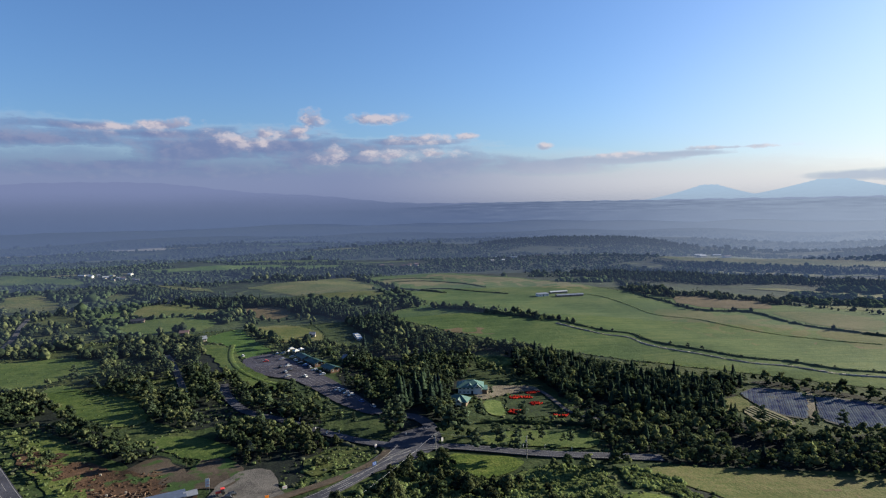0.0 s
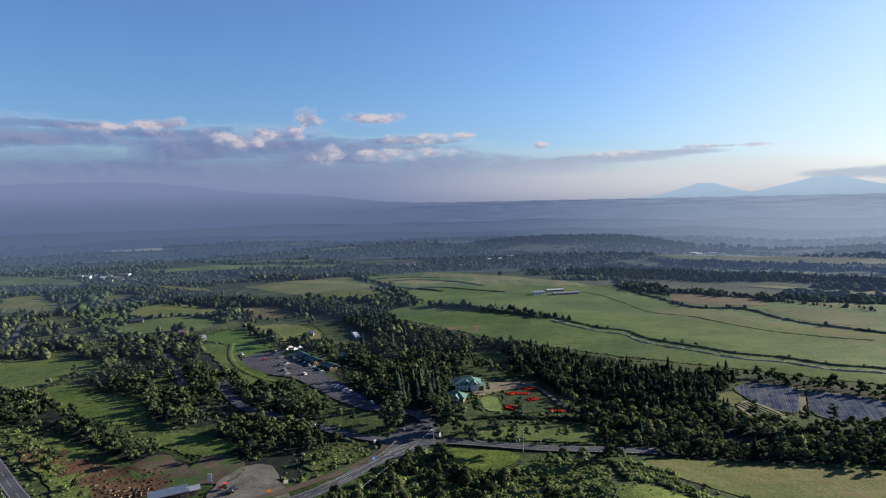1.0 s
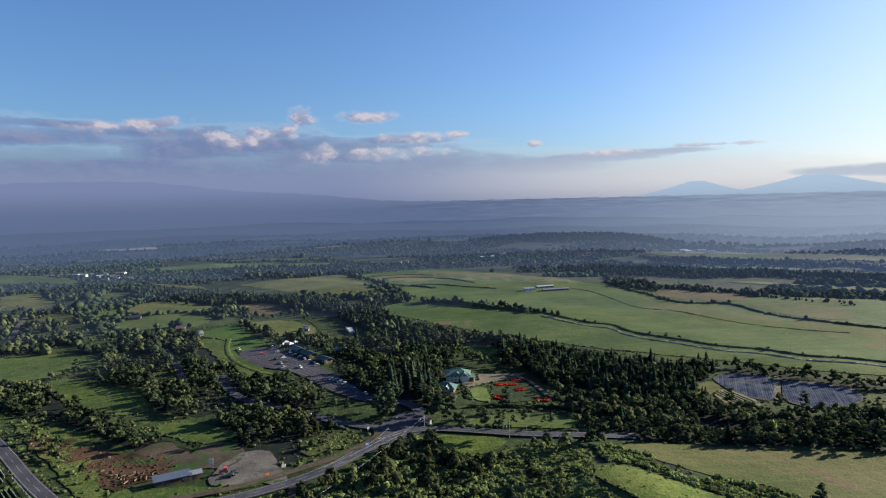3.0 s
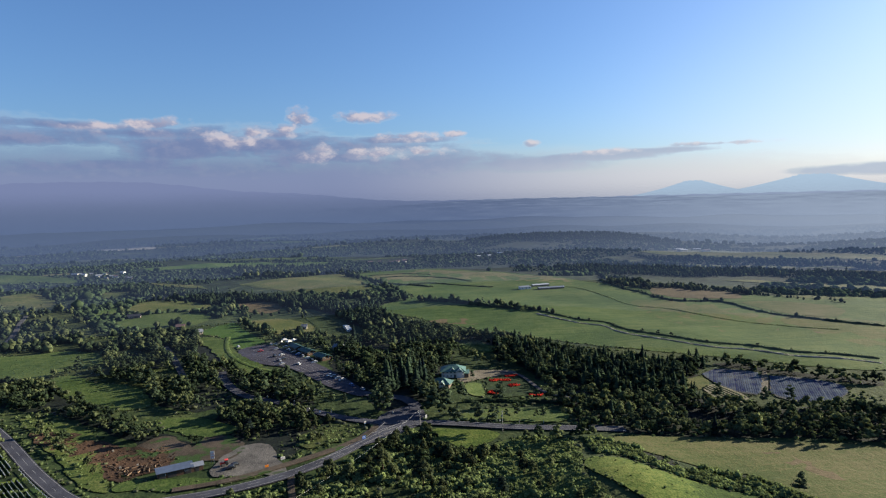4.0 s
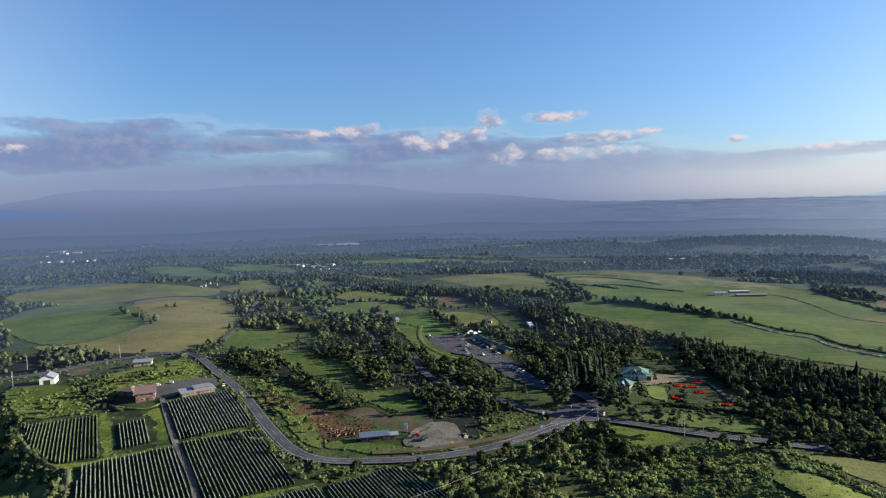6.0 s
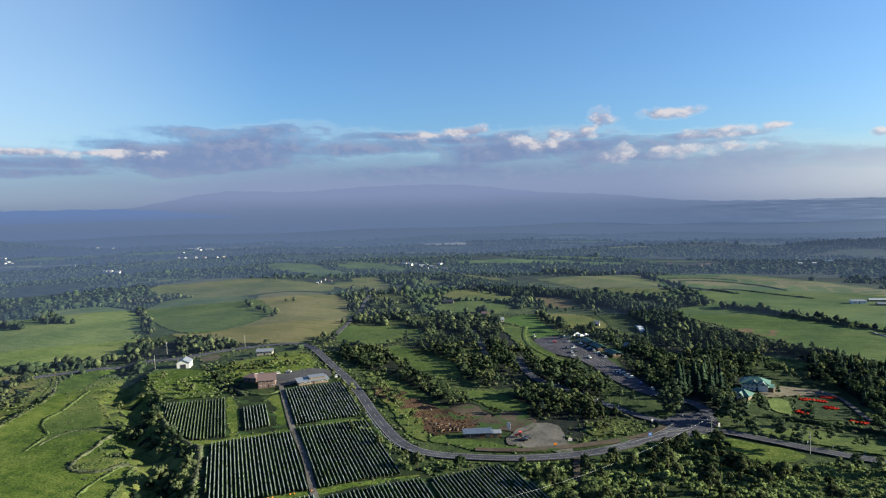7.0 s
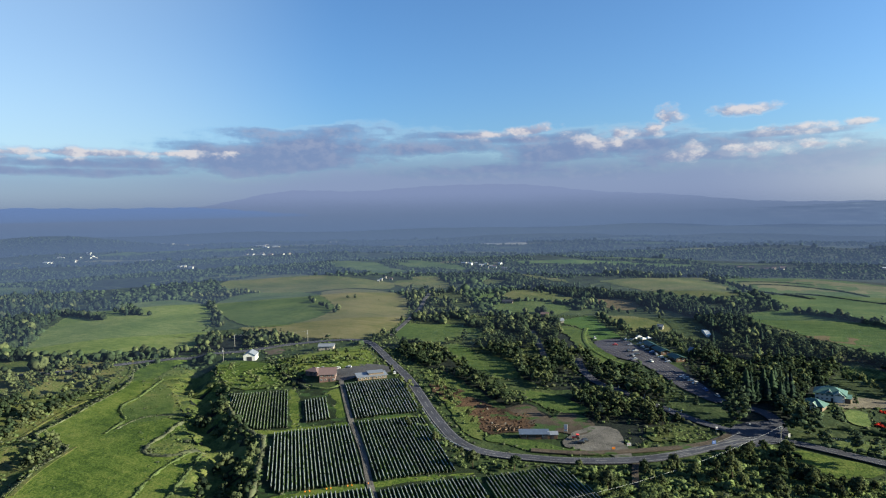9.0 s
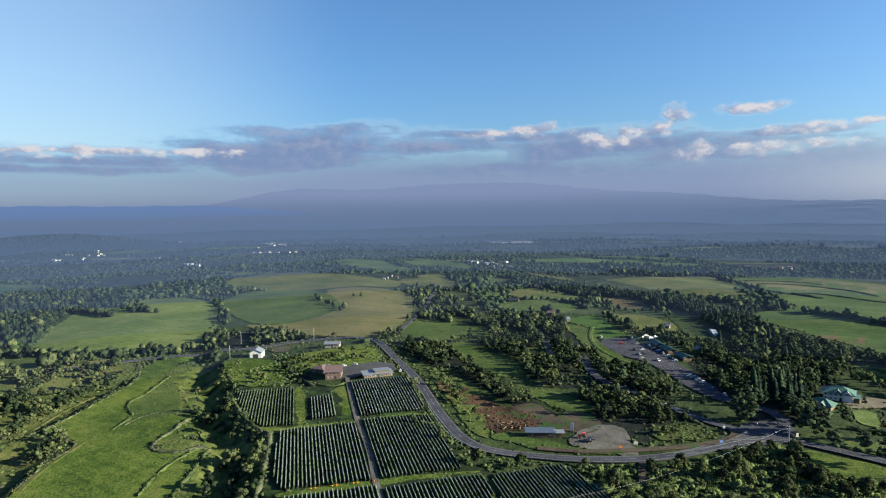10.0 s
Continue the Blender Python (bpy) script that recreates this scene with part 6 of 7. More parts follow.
# shops by the car park
for a, b, dep in (((-72, 467), (-64, 456), 7), ((-58, 449), (-51, 440), 7), ((-82, 485), (-75, 473), 6)):
    house("market_shop", a, b, dep, 2.6, 1.4, "gable", "brown_wood", "dark_green_roof", "low market shop with a green roof", 5, 1.2, "shop")
for i, spot in enumerate(((-93, 503), (-90, 511), (-85, 502), (-82, 507))):
    x, y = spot
    ob = thing("market_tent", pose(x, y, ground_z(x, y) + 0.35, 0, 0, 20 * i), "white market tent on four thin poles", "tent", "market tents")
    part("canopy", roof_mesh("hip", 4.2, 4.0, 2.5, 1.3, 0.3, 0.08), "white", ob)
    for px in (-2, 2):
        for py in (-1.9, 1.9):
            part("pole", boxed(px - 0.06, px + 0.06, py - 0.06, py + 0.06, -0.3, 2.5), "white_metal", ob)
# farms and far houses
house("cattle_shed", (186, 722), (219, 727), 6, 2.0, 0.8, "gable", "tan_wall", "grey_metal", "long low cattle shed on the pasture", 9, 0.6, "farm building")
house("cattle_shed", (184, 746), (206, 751), 5, 2.0, 0.8, "gable", "tan_wall", "white_metal", "second cattle shed with a white roof", 6, 0.6, "farm building")
house("silage_shed", (164, 727), (178, 731), 6, 2.6, 0.8, "shed", "white", "grey_metal", "small open silage shed", 3, 0.4, "farm building")
house("red_farmhouse", (-208, 597), (-201, 598), 7, 3.0, 1.8, "gable", "brick", "red_roof", "farmhouse with red walls on the meadow", 4, 0.7, "house")
house("meadow_house", (-282, 669), (-270, 672), 7, 2.6, 1.8, "gable", "brick", "dark", "dark-roofed house in the open meadow", 4, 0.6, "house")
house("meadow_house", (-180, 563), (-174, 567), 7, 2.8, 1.8, "gable", "cream", "grey_metal", "small white house beside the lawn", 3, 0.6, "house")
for a, b in (((-84, 571), (-79, 571)), ((-46, 472), (-39, 469))):
    house("cottage", a, b, 6, 2.8, 1.8, "gable", "cream", "grey_metal", "small pale cottage half hidden by trees", 3, 0.5, "house")
for a, b in (((-39, 551), (-35, 552)),):
    ob, w = house("greenhouse", a, b, 24, 1.8, 1.0, "gable", "white_metal", "white", "pale plastic greenhouse among trees", 2, 0.2, "greenhouse")


def hamlet(spot, count, spread, size, seed, roof="white_metal"):
    """A few far buildings in a clearing."""
    g = np.random.default_rng(seed)
    for i in range(count + count // 2):
        x, y = spot[0] + g.normal() * spread, spot[1] + g.normal() * spread * 0.5
        l, dep = size * g.uniform(0.35, 0.85), size * g.uniform(0.3, 0.45)
        t = g.uniform(-0.5, 0.5)
        a, b = (x - l / 2 * math.cos(t), y - l / 2 * math.sin(t)), (x + l / 2 * math.cos(t), y + l / 2 * math.sin(t))
        house("far_building", a, b, dep, 2.3 + size * 0.03, 1.2, "gable", "cream" if g.uniform() < 0.6 else "white", roof if g.uniform() < 0.75 else "red_roof",
              "far white building among the woods", 3, 0.5, "building")


for spot, count, spread, size, roof in (
        ((-470, 1065), 8, 34, 9, "grey_metal"), ((659, 1306), 3, 26, 26, "white_metal"), ((260, 1365), 3, 24, 13, "white_metal"),
        ((11, 1281), 4, 22, 14, "red_roof"), ((-1877, 1032), 3, 20, 26, "white_metal"), ((-1899, 1168), 4, 30, 20, "white_metal"),
        ((-2161, 1758), 12, 70, 22, "white_metal"), ((-1582, 1615), 4, 60, 30, "white_metal"), ((-1278, 1304), 5, 40, 22, "red_roof"),
        ((-1199, 957), 4, 26, 13, "white_metal"), ((-471, 1075), 5, 34, 14, "white_metal"), ((-1604, 1183), 4, 40, 13, "white_metal"),
        ((9, 1277), 5, 28, 14, "red_roof"), ((-1900, 1110), 3, 40, 22, "white_metal"), ((-1447, 1901), 3, 40, 20, "white_metal"),
        ((-1688, 887), 2, 20, 11, "white_metal"), ((-572, 834), 3, 24, 7, "white_metal"), ((208, 1296), 3, 30, 12, "white_metal")):
    hamlet(spot, count, spread, size, int(abs(spot[0]) + spot[1]), roof)


# ---- vehicles ----
def car_body(l, w, h0, h1):
    prof = ((-0.5, 0.22), (-0.5, 0.62), (-0.44, 0.72), (-0.2, 0.78), (0.3, 0.80), (0.46, 0.76), (0.5, 0.55), (0.5, 0.22))
    bm = bmesh.new()
    for side in (-w / 2, w / 2):
        bm.faces.new([bm.verts.new((p * l, side, q)) for p, q in (prof if side < 0 else prof[::-1])])
    bm.verts.ensure_lookup_table()
    n = len(prof)
    for i in range(n):
        j = (i + 1) % n
        bm.faces.new((bm.verts[i], bm.verts[n + n - 1 - i], bm.verts[n + n - 1 - j], bm.verts[j]))
    bmesh.ops.recalc_face_normals(bm, faces=bm.faces[:])
    bmesh.ops.bevel(bm, geom=bm.edges[:], offset=0.06, segments=2, affect='EDGES')
    return bm


def cabin_mesh(l, w, h):
    bm = bmesh.new()
    low = [bm.verts.new((x * l, y * w, 0.74)) for x, y in ((-0.3, -0.46), (0.42, -0.46), (0.42, 0.46), (-0.3, 0.46))]
    top = [bm.verts.new((x * l, y * w, h)) for x, y in ((-0.14, -0.38), (0.32, -0.38), (0.32, 0.38), (-0.14, 0.38))]
    bm.faces.new(top)
    for i in range(4):
        j = (i + 1) % 4
        bm.faces.new((low[i], low[j], top[j], top[i]))
    bmesh.ops.bevel(bm, geom=bm.edges[:], offset=0.05, segments=1, affect='EDGES')
    return bm


def wheel_mesh(r, w):
    bm = bmesh.new()
    bmesh.ops.create_cone(bm, cap_ends=True, segments=12, radius1=r, radius2=r, depth=w, matrix=Matrix.Rotation(radians(90), 4, 'X'))
    return bm


CAR_FIRST = {}


def car(x, y, turn, paint, words):
    m = pose(x, y, ground_z(x, y) + LIFT[0] + 0.05, 0, 0, turn)
    if paint in CAR_FIRST:
        return copy_thing(CAR_FIRST[paint], m)
    ob = thing("car", m, words, "car", "parked cars")
    part("body", car_body(4.4, 1.75, 0.2, 0.8), paint, ob)
    part("cabin", cabin_mesh(4.4, 1.75, 1.42), "glass", ob, "dark glazed cabin")
    part("car_roof", boxed(-0.6, 1.4, -0.62, 0.62, 1.40, 1.47), paint, ob)
    for wx in (-1.35, 1.35):
        for wy in (-0.8, 0.8):
            wheel = part("wheel", wheel_mesh(0.33, 0.22), "tyre", ob)
            wheel.matrix_basis = pose(wx, wy, 0.33)
    CAR_FIRST[paint] = ob
    return ob


PAINTS = (("car_white", "white parked car on asphalt"), ("car_silver", "silver parked car on asphalt"), ("car_black", "black parked car on asphalt"),
          ("car_red", "red parked car on asphalt"), ("car_blue", "blue parked car on asphalt"))
g = np.random.default_rng(11)
for spot, k in (((-92, 482), 1), ((-84, 460), 0), ((-83, 444), 1), ((-81, 448), 2), ((-104, 479), 3), ((-68, 432), 0), ((-89, 458), 2),
                ((-80, 434), 1), ((-127, 502), 0), ((-42, 401), 0), ((-39, 398), 1), ((-36, 394), 0), ((-33, 389), 0), ((-26, 376), 4), ((-19, 365), 1),
                ((-81, 476), 0), ((-76, 466), 2), ((-71, 459), 4), ((-67, 453), 1), ((-63, 446), 0), ((-59, 441), 2), ((-56, 435), 0), ((-86, 488), 1),
                ((-96, 502), 0), ((-100, 503), 0), ((-226, 327), 0), ((-274, 318), 0), ((-273, 322), 0), ((-267, 328), 0), ((-287, 316), 0), ((-284, 319), 1),
                ((-74, 258), 2), ((-73, 260), 2), ((-269, 309), 0)):
    car(spot[0] + g.uniform(-0.4, 0.4), spot[1] + g.uniform(-0.4, 0.4), g.choice((20, 35, -55)) + g.uniform(-6, 6), *PAINTS[k])
x, y = (-78, 262)
ob = thing("tractor", pose(x, y, ground_z(x, y) + LIFT[0], 0, 0, 25), "red farm tractor on the gravel yard", "tractor")
part("hood", boxed(-1.9, 0.2, -0.5, 0.5, 0.7, 1.5), "car_red", ob)
part("cab", boxed(0.2, 1.5, -0.75, 0.75, 0.8, 2.3), "glass", ob, "dark glazed cab")
part("cab_roof", boxed(0.1, 1.7, -0.85, 0.85, 2.3, 2.45), "car_red", ob)
for wx, r in ((-1.4, 0.45), (1.0, 0.75)):
    for wy in (-0.9, 0.9):
        wheel = part("wheel", wheel_mesh(r, 0.4), "tyre", ob)
        wheel.matrix_basis = pose(wx, wy, r)

# ---- poles, wires and signs ----
POLE_FIRST = []


def utility_pole(x, y, turn, tall=11.0):
    m = pose(x, y, ground_z(x, y), 0, 0, turn)
    if POLE_FIRST:
        return copy_thing(POLE_FIRST[0], m)
    ob = thing("utility_pole", m, "grey concrete utility pole with crossarms", "utility pole", "utility poles")
    v, f = stem([(0, 0, -0.5), (0, 0, tall)], [0.19, 0.12], 8)
    part("pole", smooth_shade(mesh_from("pole", v, f, "concrete")), "concrete", ob)
    for z in (tall - 0.4, tall - 1.4):
        arm = part("crossarm", boxed(-1.0, 1.0, -0.06, 0.06, z, z + 0.12), "grey_metal", ob)
        for u in (-0.9, 0.0, 0.9):
            part("insulator", boxed(u - 0.06, u + 0.06, -0.06, 0.06, z + 0.12, z + 0.32), "white", arm)
    part("transformer", boxed(-0.3, 0.3, 0.15, 0.7, tall - 3.4, tall - 2.4), "grey_metal", ob, "grey transformer can")
    POLE_FIRST.append(ob)
    return ob


def wire(a, b, sag, thick=0.025):
    c = bpy.data.curves.new("overhead_wire", 'CURVE')
    c.dimensions, c.bevel_depth, c.bevel_resolution = '3D', thick, 1
    s = c.splines.new('POLY')
    s.points.add(16)
    for i in range(17):
        k = i / 16
        p = Vector(a).lerp(Vector(b), k)
        s.points[i].co = (p.x, p.y, p.z - sag * 4 * k * (1 - k), 1)
    c.materials.append(M["white_metal"])
    tagged(new("overhead_wire", c), "thin pale sagging overhead wire between poles", "wire", "overhead wires")


poles = [(14, 296), (-90, 149), (56, 285), (-415, 359), (-364, 398), (-383, 316)]
for i, p in enumerate(poles):
    utility_pole(p[0], p[1], 35 + i * 23)
for i, j, sag in ((0, 1, 7.0), (0, 2, 1.0), (3, 4, 1.5)):
    a, b = poles[i], poles[j]
    wire((a[0], a[1], ground_z(*a) + 10.9), (b[0], b[1], ground_z(*b) + 10.4), sag, 0.02)


def sign(x, y, turn, w, h, z, colour, label, bars=()):
    ob = thing("road_sign", pose(x, y, ground_z(x, y) + 0.2, 0, 0, turn), label, "sign")
    for u in ((-w * 0.35, w * 0.35) if w > 1.4 else (0,)):
        part("post", boxed(u - 0.06, u + 0.06, 0.06, 0.18, -0.3, z + h), "grey_metal", ob)
    part("board", boxed(-w / 2, w / 2, -0.05, 0.05, z, z + h), colour, ob)
    for k, (bar, c) in enumerate(bars):
        part("bar", boxed(-w * 0.36, w * 0.36, -0.08, -0.055, z + h * bar - h * 0.03, z + h * bar + h * 0.03), c, ob)


sign(*(-15, 283), 35, 2.0, 1.6, 1.6, "car_blue", "blue road direction sign beside the junction", ((0.7, "white"), (0.35, "white")))
sign(*(-84, 265), 15, 1.7, 3.6, 2.6, "white", "tall white signboard with red bars at the yard", ((0.25, "car_red"), (0.6, "car_red")))
sign(*(-52, 264), 25, 2.0, 1.4, 0.5, "white", "low white board at the yard exit", ((0.5, "car_red"),))
sign(*(-58, 257), 25, 1.6, 1.0, 0.4, "orange", "small orange board on the verge")
sign(*(-15, 302), 30, 1.2, 1.6, 2.0, "white", "white board by the junction island", ((0.5, "car_red"),))
sign(*(-41, 324), 30, 0.9, 1.4, 1.2, "white", "small white roadside board")
sign(*(18, 309), 30, 1.2, 2.0, 1.0, "white", "white board at the car park entrance")
# rows of stalls on the car park
far_edge, near_edge = [(-114, 494), (-92, 479), (-61, 439), (-26, 383)], [(-106, 452), (-91, 437), (-65, 413), (-38, 377)]
for k in range(1, 6):
    bm = bmesh.new()
    line = spline([(a[0] + (b[0] - a[0]) * k / 6, a[1] + (b[1] - a[1]) * k / 6) for a, b in zip(far_edge, near_edge)], 4.0)
    ribbon(bm, line, sides(line), -0.05, 0.05, LIFT[0] + 0.05)
    tagged(part("road_marking", bm, "marking", None), "faded white stall line on the car park", "road marking", kind="structure")
# painted lines that part at the junction
bm = bmesh.new()
for pts in ([(-34, 262), (-22, 275), (-10, 290), (-1, 301), (4, 305)], [(-30, 262), (-18, 275), (-6, 289), (4, 299)], [(-14, 288), (-8, 299), (-4, 308)], [(-11, 293), (-3, 296), (3, 301)], [(-8, 290), (0, 294), (7, 301)]):
    line = spline(pts, 2.0)
    ribbon(bm, line, sides(line), -0.11, 0.11, 0.9)
tagged(part("road_marking", bm, "marking", None), "white lines parting at the junction", "road marking", kind="structure")
g = np.random.default_rng(3)
for spot in ((57, 298), (67, 295), (79, 290), (0, 320), (-48, 333), (-35, 327), (-77, 361), (-59, 350)):
    x, y = spot
    ob = thing("marker_post", pose(x, y, ground_z(x, y), 0, 0, g.uniform(0, 360)), "white marker post with a board beside the road", "post", "marker posts")
    v, f = stem([(0, 0, -0.3), (0, 0, 1.9)], [0.10, 0.08], 6)
    part("post", mesh_from("post", v, f, "white_metal"), "white_metal", ob)
    part("board", boxed(-0.3, 0.3, -0.12, -0.06, 1.0, 1.9), "white", ob, "small white board")


def guard_rail(points, label):
    line = spline(points, 4.0)
    ob = thing("guard_rail", Matrix(), label, "guard rail")
    normals = sides(line)
    bm = bmesh.new()
    for z0, z1 in ((0.75, 1.05),):
        rows = [[bm.verts.new((p.x + s.x * e, p.y + s.y * e, ground_z(p.x, p.y) + 0.5 + q)) for e, q in ((-0.05, z0), (-0.05, z1), (0.05, z1), (0.05, z0))] for p, s in zip(line, normals)]
        for r, q in zip(rows, rows[1:]):
            for i in range(4):
                bm.faces.new((r[i], r[(i + 1) % 4], q[(i + 1) % 4], q[i]))
    part("rail", bm, "white_metal", ob)
    for p in line:
        z = ground_z(p.x, p.y)
        part("post", boxed(p.x - 0.07, p.x + 0.07, p.y - 0.07, p.y + 0.07, z, z + 1.5), "white_metal", ob)


guard_rail([(-170, 267), (-147, 242), (-132, 229), (-117, 224)], "white steel guard rail at the outer bend")

# ---- clearing, garden and lavender ----
g = np.random.default_rng(21)
heap = [(-146, 288), (-128, 284), (-108, 275), (-107, 263), (-121, 256)]
x, y = scatter(heap, 2.2)
for px, py in list(zip(x, y))[:38]:
    l = g.uniform(1.2, 4.0)
    ob = thing("felled_log", pose(px, py, ground_z(px, py) + 0.75, 0, 90 + g.normal() * 6, g.uniform(0, 180)), "cut log lying on bare soil", "log", "felled logs")
    v, f = stem([(0, 0, -l / 2), (0, 0, l / 2)], [0.24, 0.2], 7)
    part("log", mesh_from("log", v, f, "timber" if g.uniform() < 0.6 else "bark"), "timber", ob)
clods = scatter([(-190, 318), (-171, 313), (-148, 300), (-132, 289), (-113, 290), (-101, 275), (-108, 262), (-119, 252), (-132, 260), (-152, 283), (-172, 297)], 1.7)
pick = rng.uniform(0, 1, len(clods[0])) < 0.5
mass("soil_clods", list(zip(clods[0][pick], clods[1][pick], height(clods[0][pick], clods[1][pick]) + 0.2, rng.uniform(0.25, 0.75, int(pick.sum())))), CLUMPS, "soil", "lumps of turned brown soil and roots", "soil")
for spot in ((-138, 288), (-126, 267), (-119, 269)):
    x, y = spot
    ob = thing("log_bag", pose(x, y, ground_z(x, y) + 0.5, 0, 0, 20), "pale bulk bag on the cleared soil", "bulk bag", "bulk bags")
    part("bag", boxed(-0.4, 0.4, -0.4, 0.4, -0.1, 0.7), "cream", ob)


def crop_rows(name, plot, turn, gap, width, tall, material, label, category):
    run = Vector((math.cos(radians(turn)), math.sin(radians(turn)), 0))
    side = Vector((-run.y, run.x, 0))
    across = [Vector((*p, 0)).dot(side) for p in plot]
    off = min(across) + gap / 2
    while off < max(across):
        r = spans(plot, side, run, off)
        if r:
            ob = thing(name, Matrix(), label, category, name + "s")
            part("planting", hedge_mesh(side * off + run * r[0], side * off + run * r[1], width, tall, 0.0, g, material, 1.3), material, ob)
        off += gap


for plot in ([(206, 365), (221, 374), (242, 360), (234, 342), (217, 318), (209, 326), (204, 344)], [(245, 351), (263, 335), (272, 322), (266, 309), (251, 298), (229, 300), (224, 318)]):
    crop_rows("lavender_row", plot, 62, 1.25, 1.35, 0.22, "lavender", "row of grey-violet lavender bushes", "lavender")
crop_rows("garden_row", [(192, 337), (203, 342), (208, 316), (198, 309), (192, 317)], 100, 2.5, 0.7, 0.4, "leaf_vine", "low green garden row on pale soil", "crop")
crop_rows("garden_row", [(57, 477), (69, 481), (86, 460), (75, 450), (58, 457)], 120, 2.4, 1.0, 0.9, "leaf_scrub", "low green garden row on pale soil", "crop")
for spot, wide, deep, turn in (((69, 380), 8, 4.5, 10), ((82, 390), 9, 3.4, 10), ((79, 368), 7, 5.0, 20), ((63, 352), 6, 6.0, 60), ((88, 344), 8, 2.4, -10), ((76, 380), 6, 3.5, 0), ((34, 436), 5, 1.5, 20)):
    x, y = spot
    ob = thing("flower_bed", pose(x, y, ground_z(x, y) + LIFT[0] - 0.1, 0, 0, turn), "bed of bright red flowers in the garden", "flower bed", "red flower beds")
    fl = [lobe((g.uniform(-wide / 2, wide / 2), g.uniform(-deep / 2, deep / 2), 0.35), np.array([0.7, 0.7, 0.5]) * g.uniform(0.6, 1.1), g, 1, 0.3) for _ in range(int(wide * deep * 1.6))]
    v, f, w = join(fl)
    part("planting", mesh_from("planting", v, f, "flower_red", w), "flower_red", ob)
    part("soil", boxed(-wide / 2 - 0.3, wide / 2 + 0.3, -deep / 2 - 0.3, deep / 2 + 0.3, -0.1, 0.15), "soil", ob)


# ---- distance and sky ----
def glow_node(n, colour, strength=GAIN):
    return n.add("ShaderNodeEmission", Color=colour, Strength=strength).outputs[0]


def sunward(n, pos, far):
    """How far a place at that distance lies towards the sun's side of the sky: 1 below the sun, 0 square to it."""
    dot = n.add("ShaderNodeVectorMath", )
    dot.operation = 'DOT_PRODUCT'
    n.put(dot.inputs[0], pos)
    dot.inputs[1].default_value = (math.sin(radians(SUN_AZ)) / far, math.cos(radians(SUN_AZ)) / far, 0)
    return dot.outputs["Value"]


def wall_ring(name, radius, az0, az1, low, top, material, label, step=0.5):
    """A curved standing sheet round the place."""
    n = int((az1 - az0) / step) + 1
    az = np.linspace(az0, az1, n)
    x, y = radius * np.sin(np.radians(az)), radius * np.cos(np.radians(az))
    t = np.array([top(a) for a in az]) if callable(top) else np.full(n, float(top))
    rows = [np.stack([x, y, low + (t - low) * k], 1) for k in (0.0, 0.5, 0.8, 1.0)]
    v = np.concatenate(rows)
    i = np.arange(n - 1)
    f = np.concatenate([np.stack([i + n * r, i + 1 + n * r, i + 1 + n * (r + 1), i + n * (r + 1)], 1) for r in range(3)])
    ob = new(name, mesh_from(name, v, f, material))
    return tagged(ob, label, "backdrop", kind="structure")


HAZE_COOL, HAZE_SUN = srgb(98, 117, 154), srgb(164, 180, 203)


# a see-through glowing sheet whose colour stands in for haze
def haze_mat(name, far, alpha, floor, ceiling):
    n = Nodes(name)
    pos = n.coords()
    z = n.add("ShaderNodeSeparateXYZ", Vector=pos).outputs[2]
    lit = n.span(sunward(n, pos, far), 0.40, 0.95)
    west = n.span(sunward(n, pos, far), -0.05, -0.6, 0.0, 0.7 if far < 1300 else 0.1)      # painted haze thickened in the west, over the dark woods
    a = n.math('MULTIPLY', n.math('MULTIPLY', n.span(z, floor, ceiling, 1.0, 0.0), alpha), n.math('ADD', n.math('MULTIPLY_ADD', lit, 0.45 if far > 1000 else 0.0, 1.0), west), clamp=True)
    # brightness towards the sun is painted into the haze colour
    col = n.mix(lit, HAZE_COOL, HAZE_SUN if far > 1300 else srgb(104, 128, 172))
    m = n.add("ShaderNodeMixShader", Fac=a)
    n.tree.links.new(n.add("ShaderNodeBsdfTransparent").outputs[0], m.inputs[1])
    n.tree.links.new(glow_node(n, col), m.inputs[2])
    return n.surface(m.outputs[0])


# rings of painted haze, thicker with distance
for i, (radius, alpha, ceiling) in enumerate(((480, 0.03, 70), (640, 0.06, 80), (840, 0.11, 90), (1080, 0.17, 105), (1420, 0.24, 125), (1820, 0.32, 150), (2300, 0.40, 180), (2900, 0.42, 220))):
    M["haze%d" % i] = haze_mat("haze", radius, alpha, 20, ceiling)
    wall_ring("backdrop", radius, -110, 60, -60, ceiling + 5, "haze%d" % i, "thin glowing sheet painted as blue haze over the plain", 2.0)


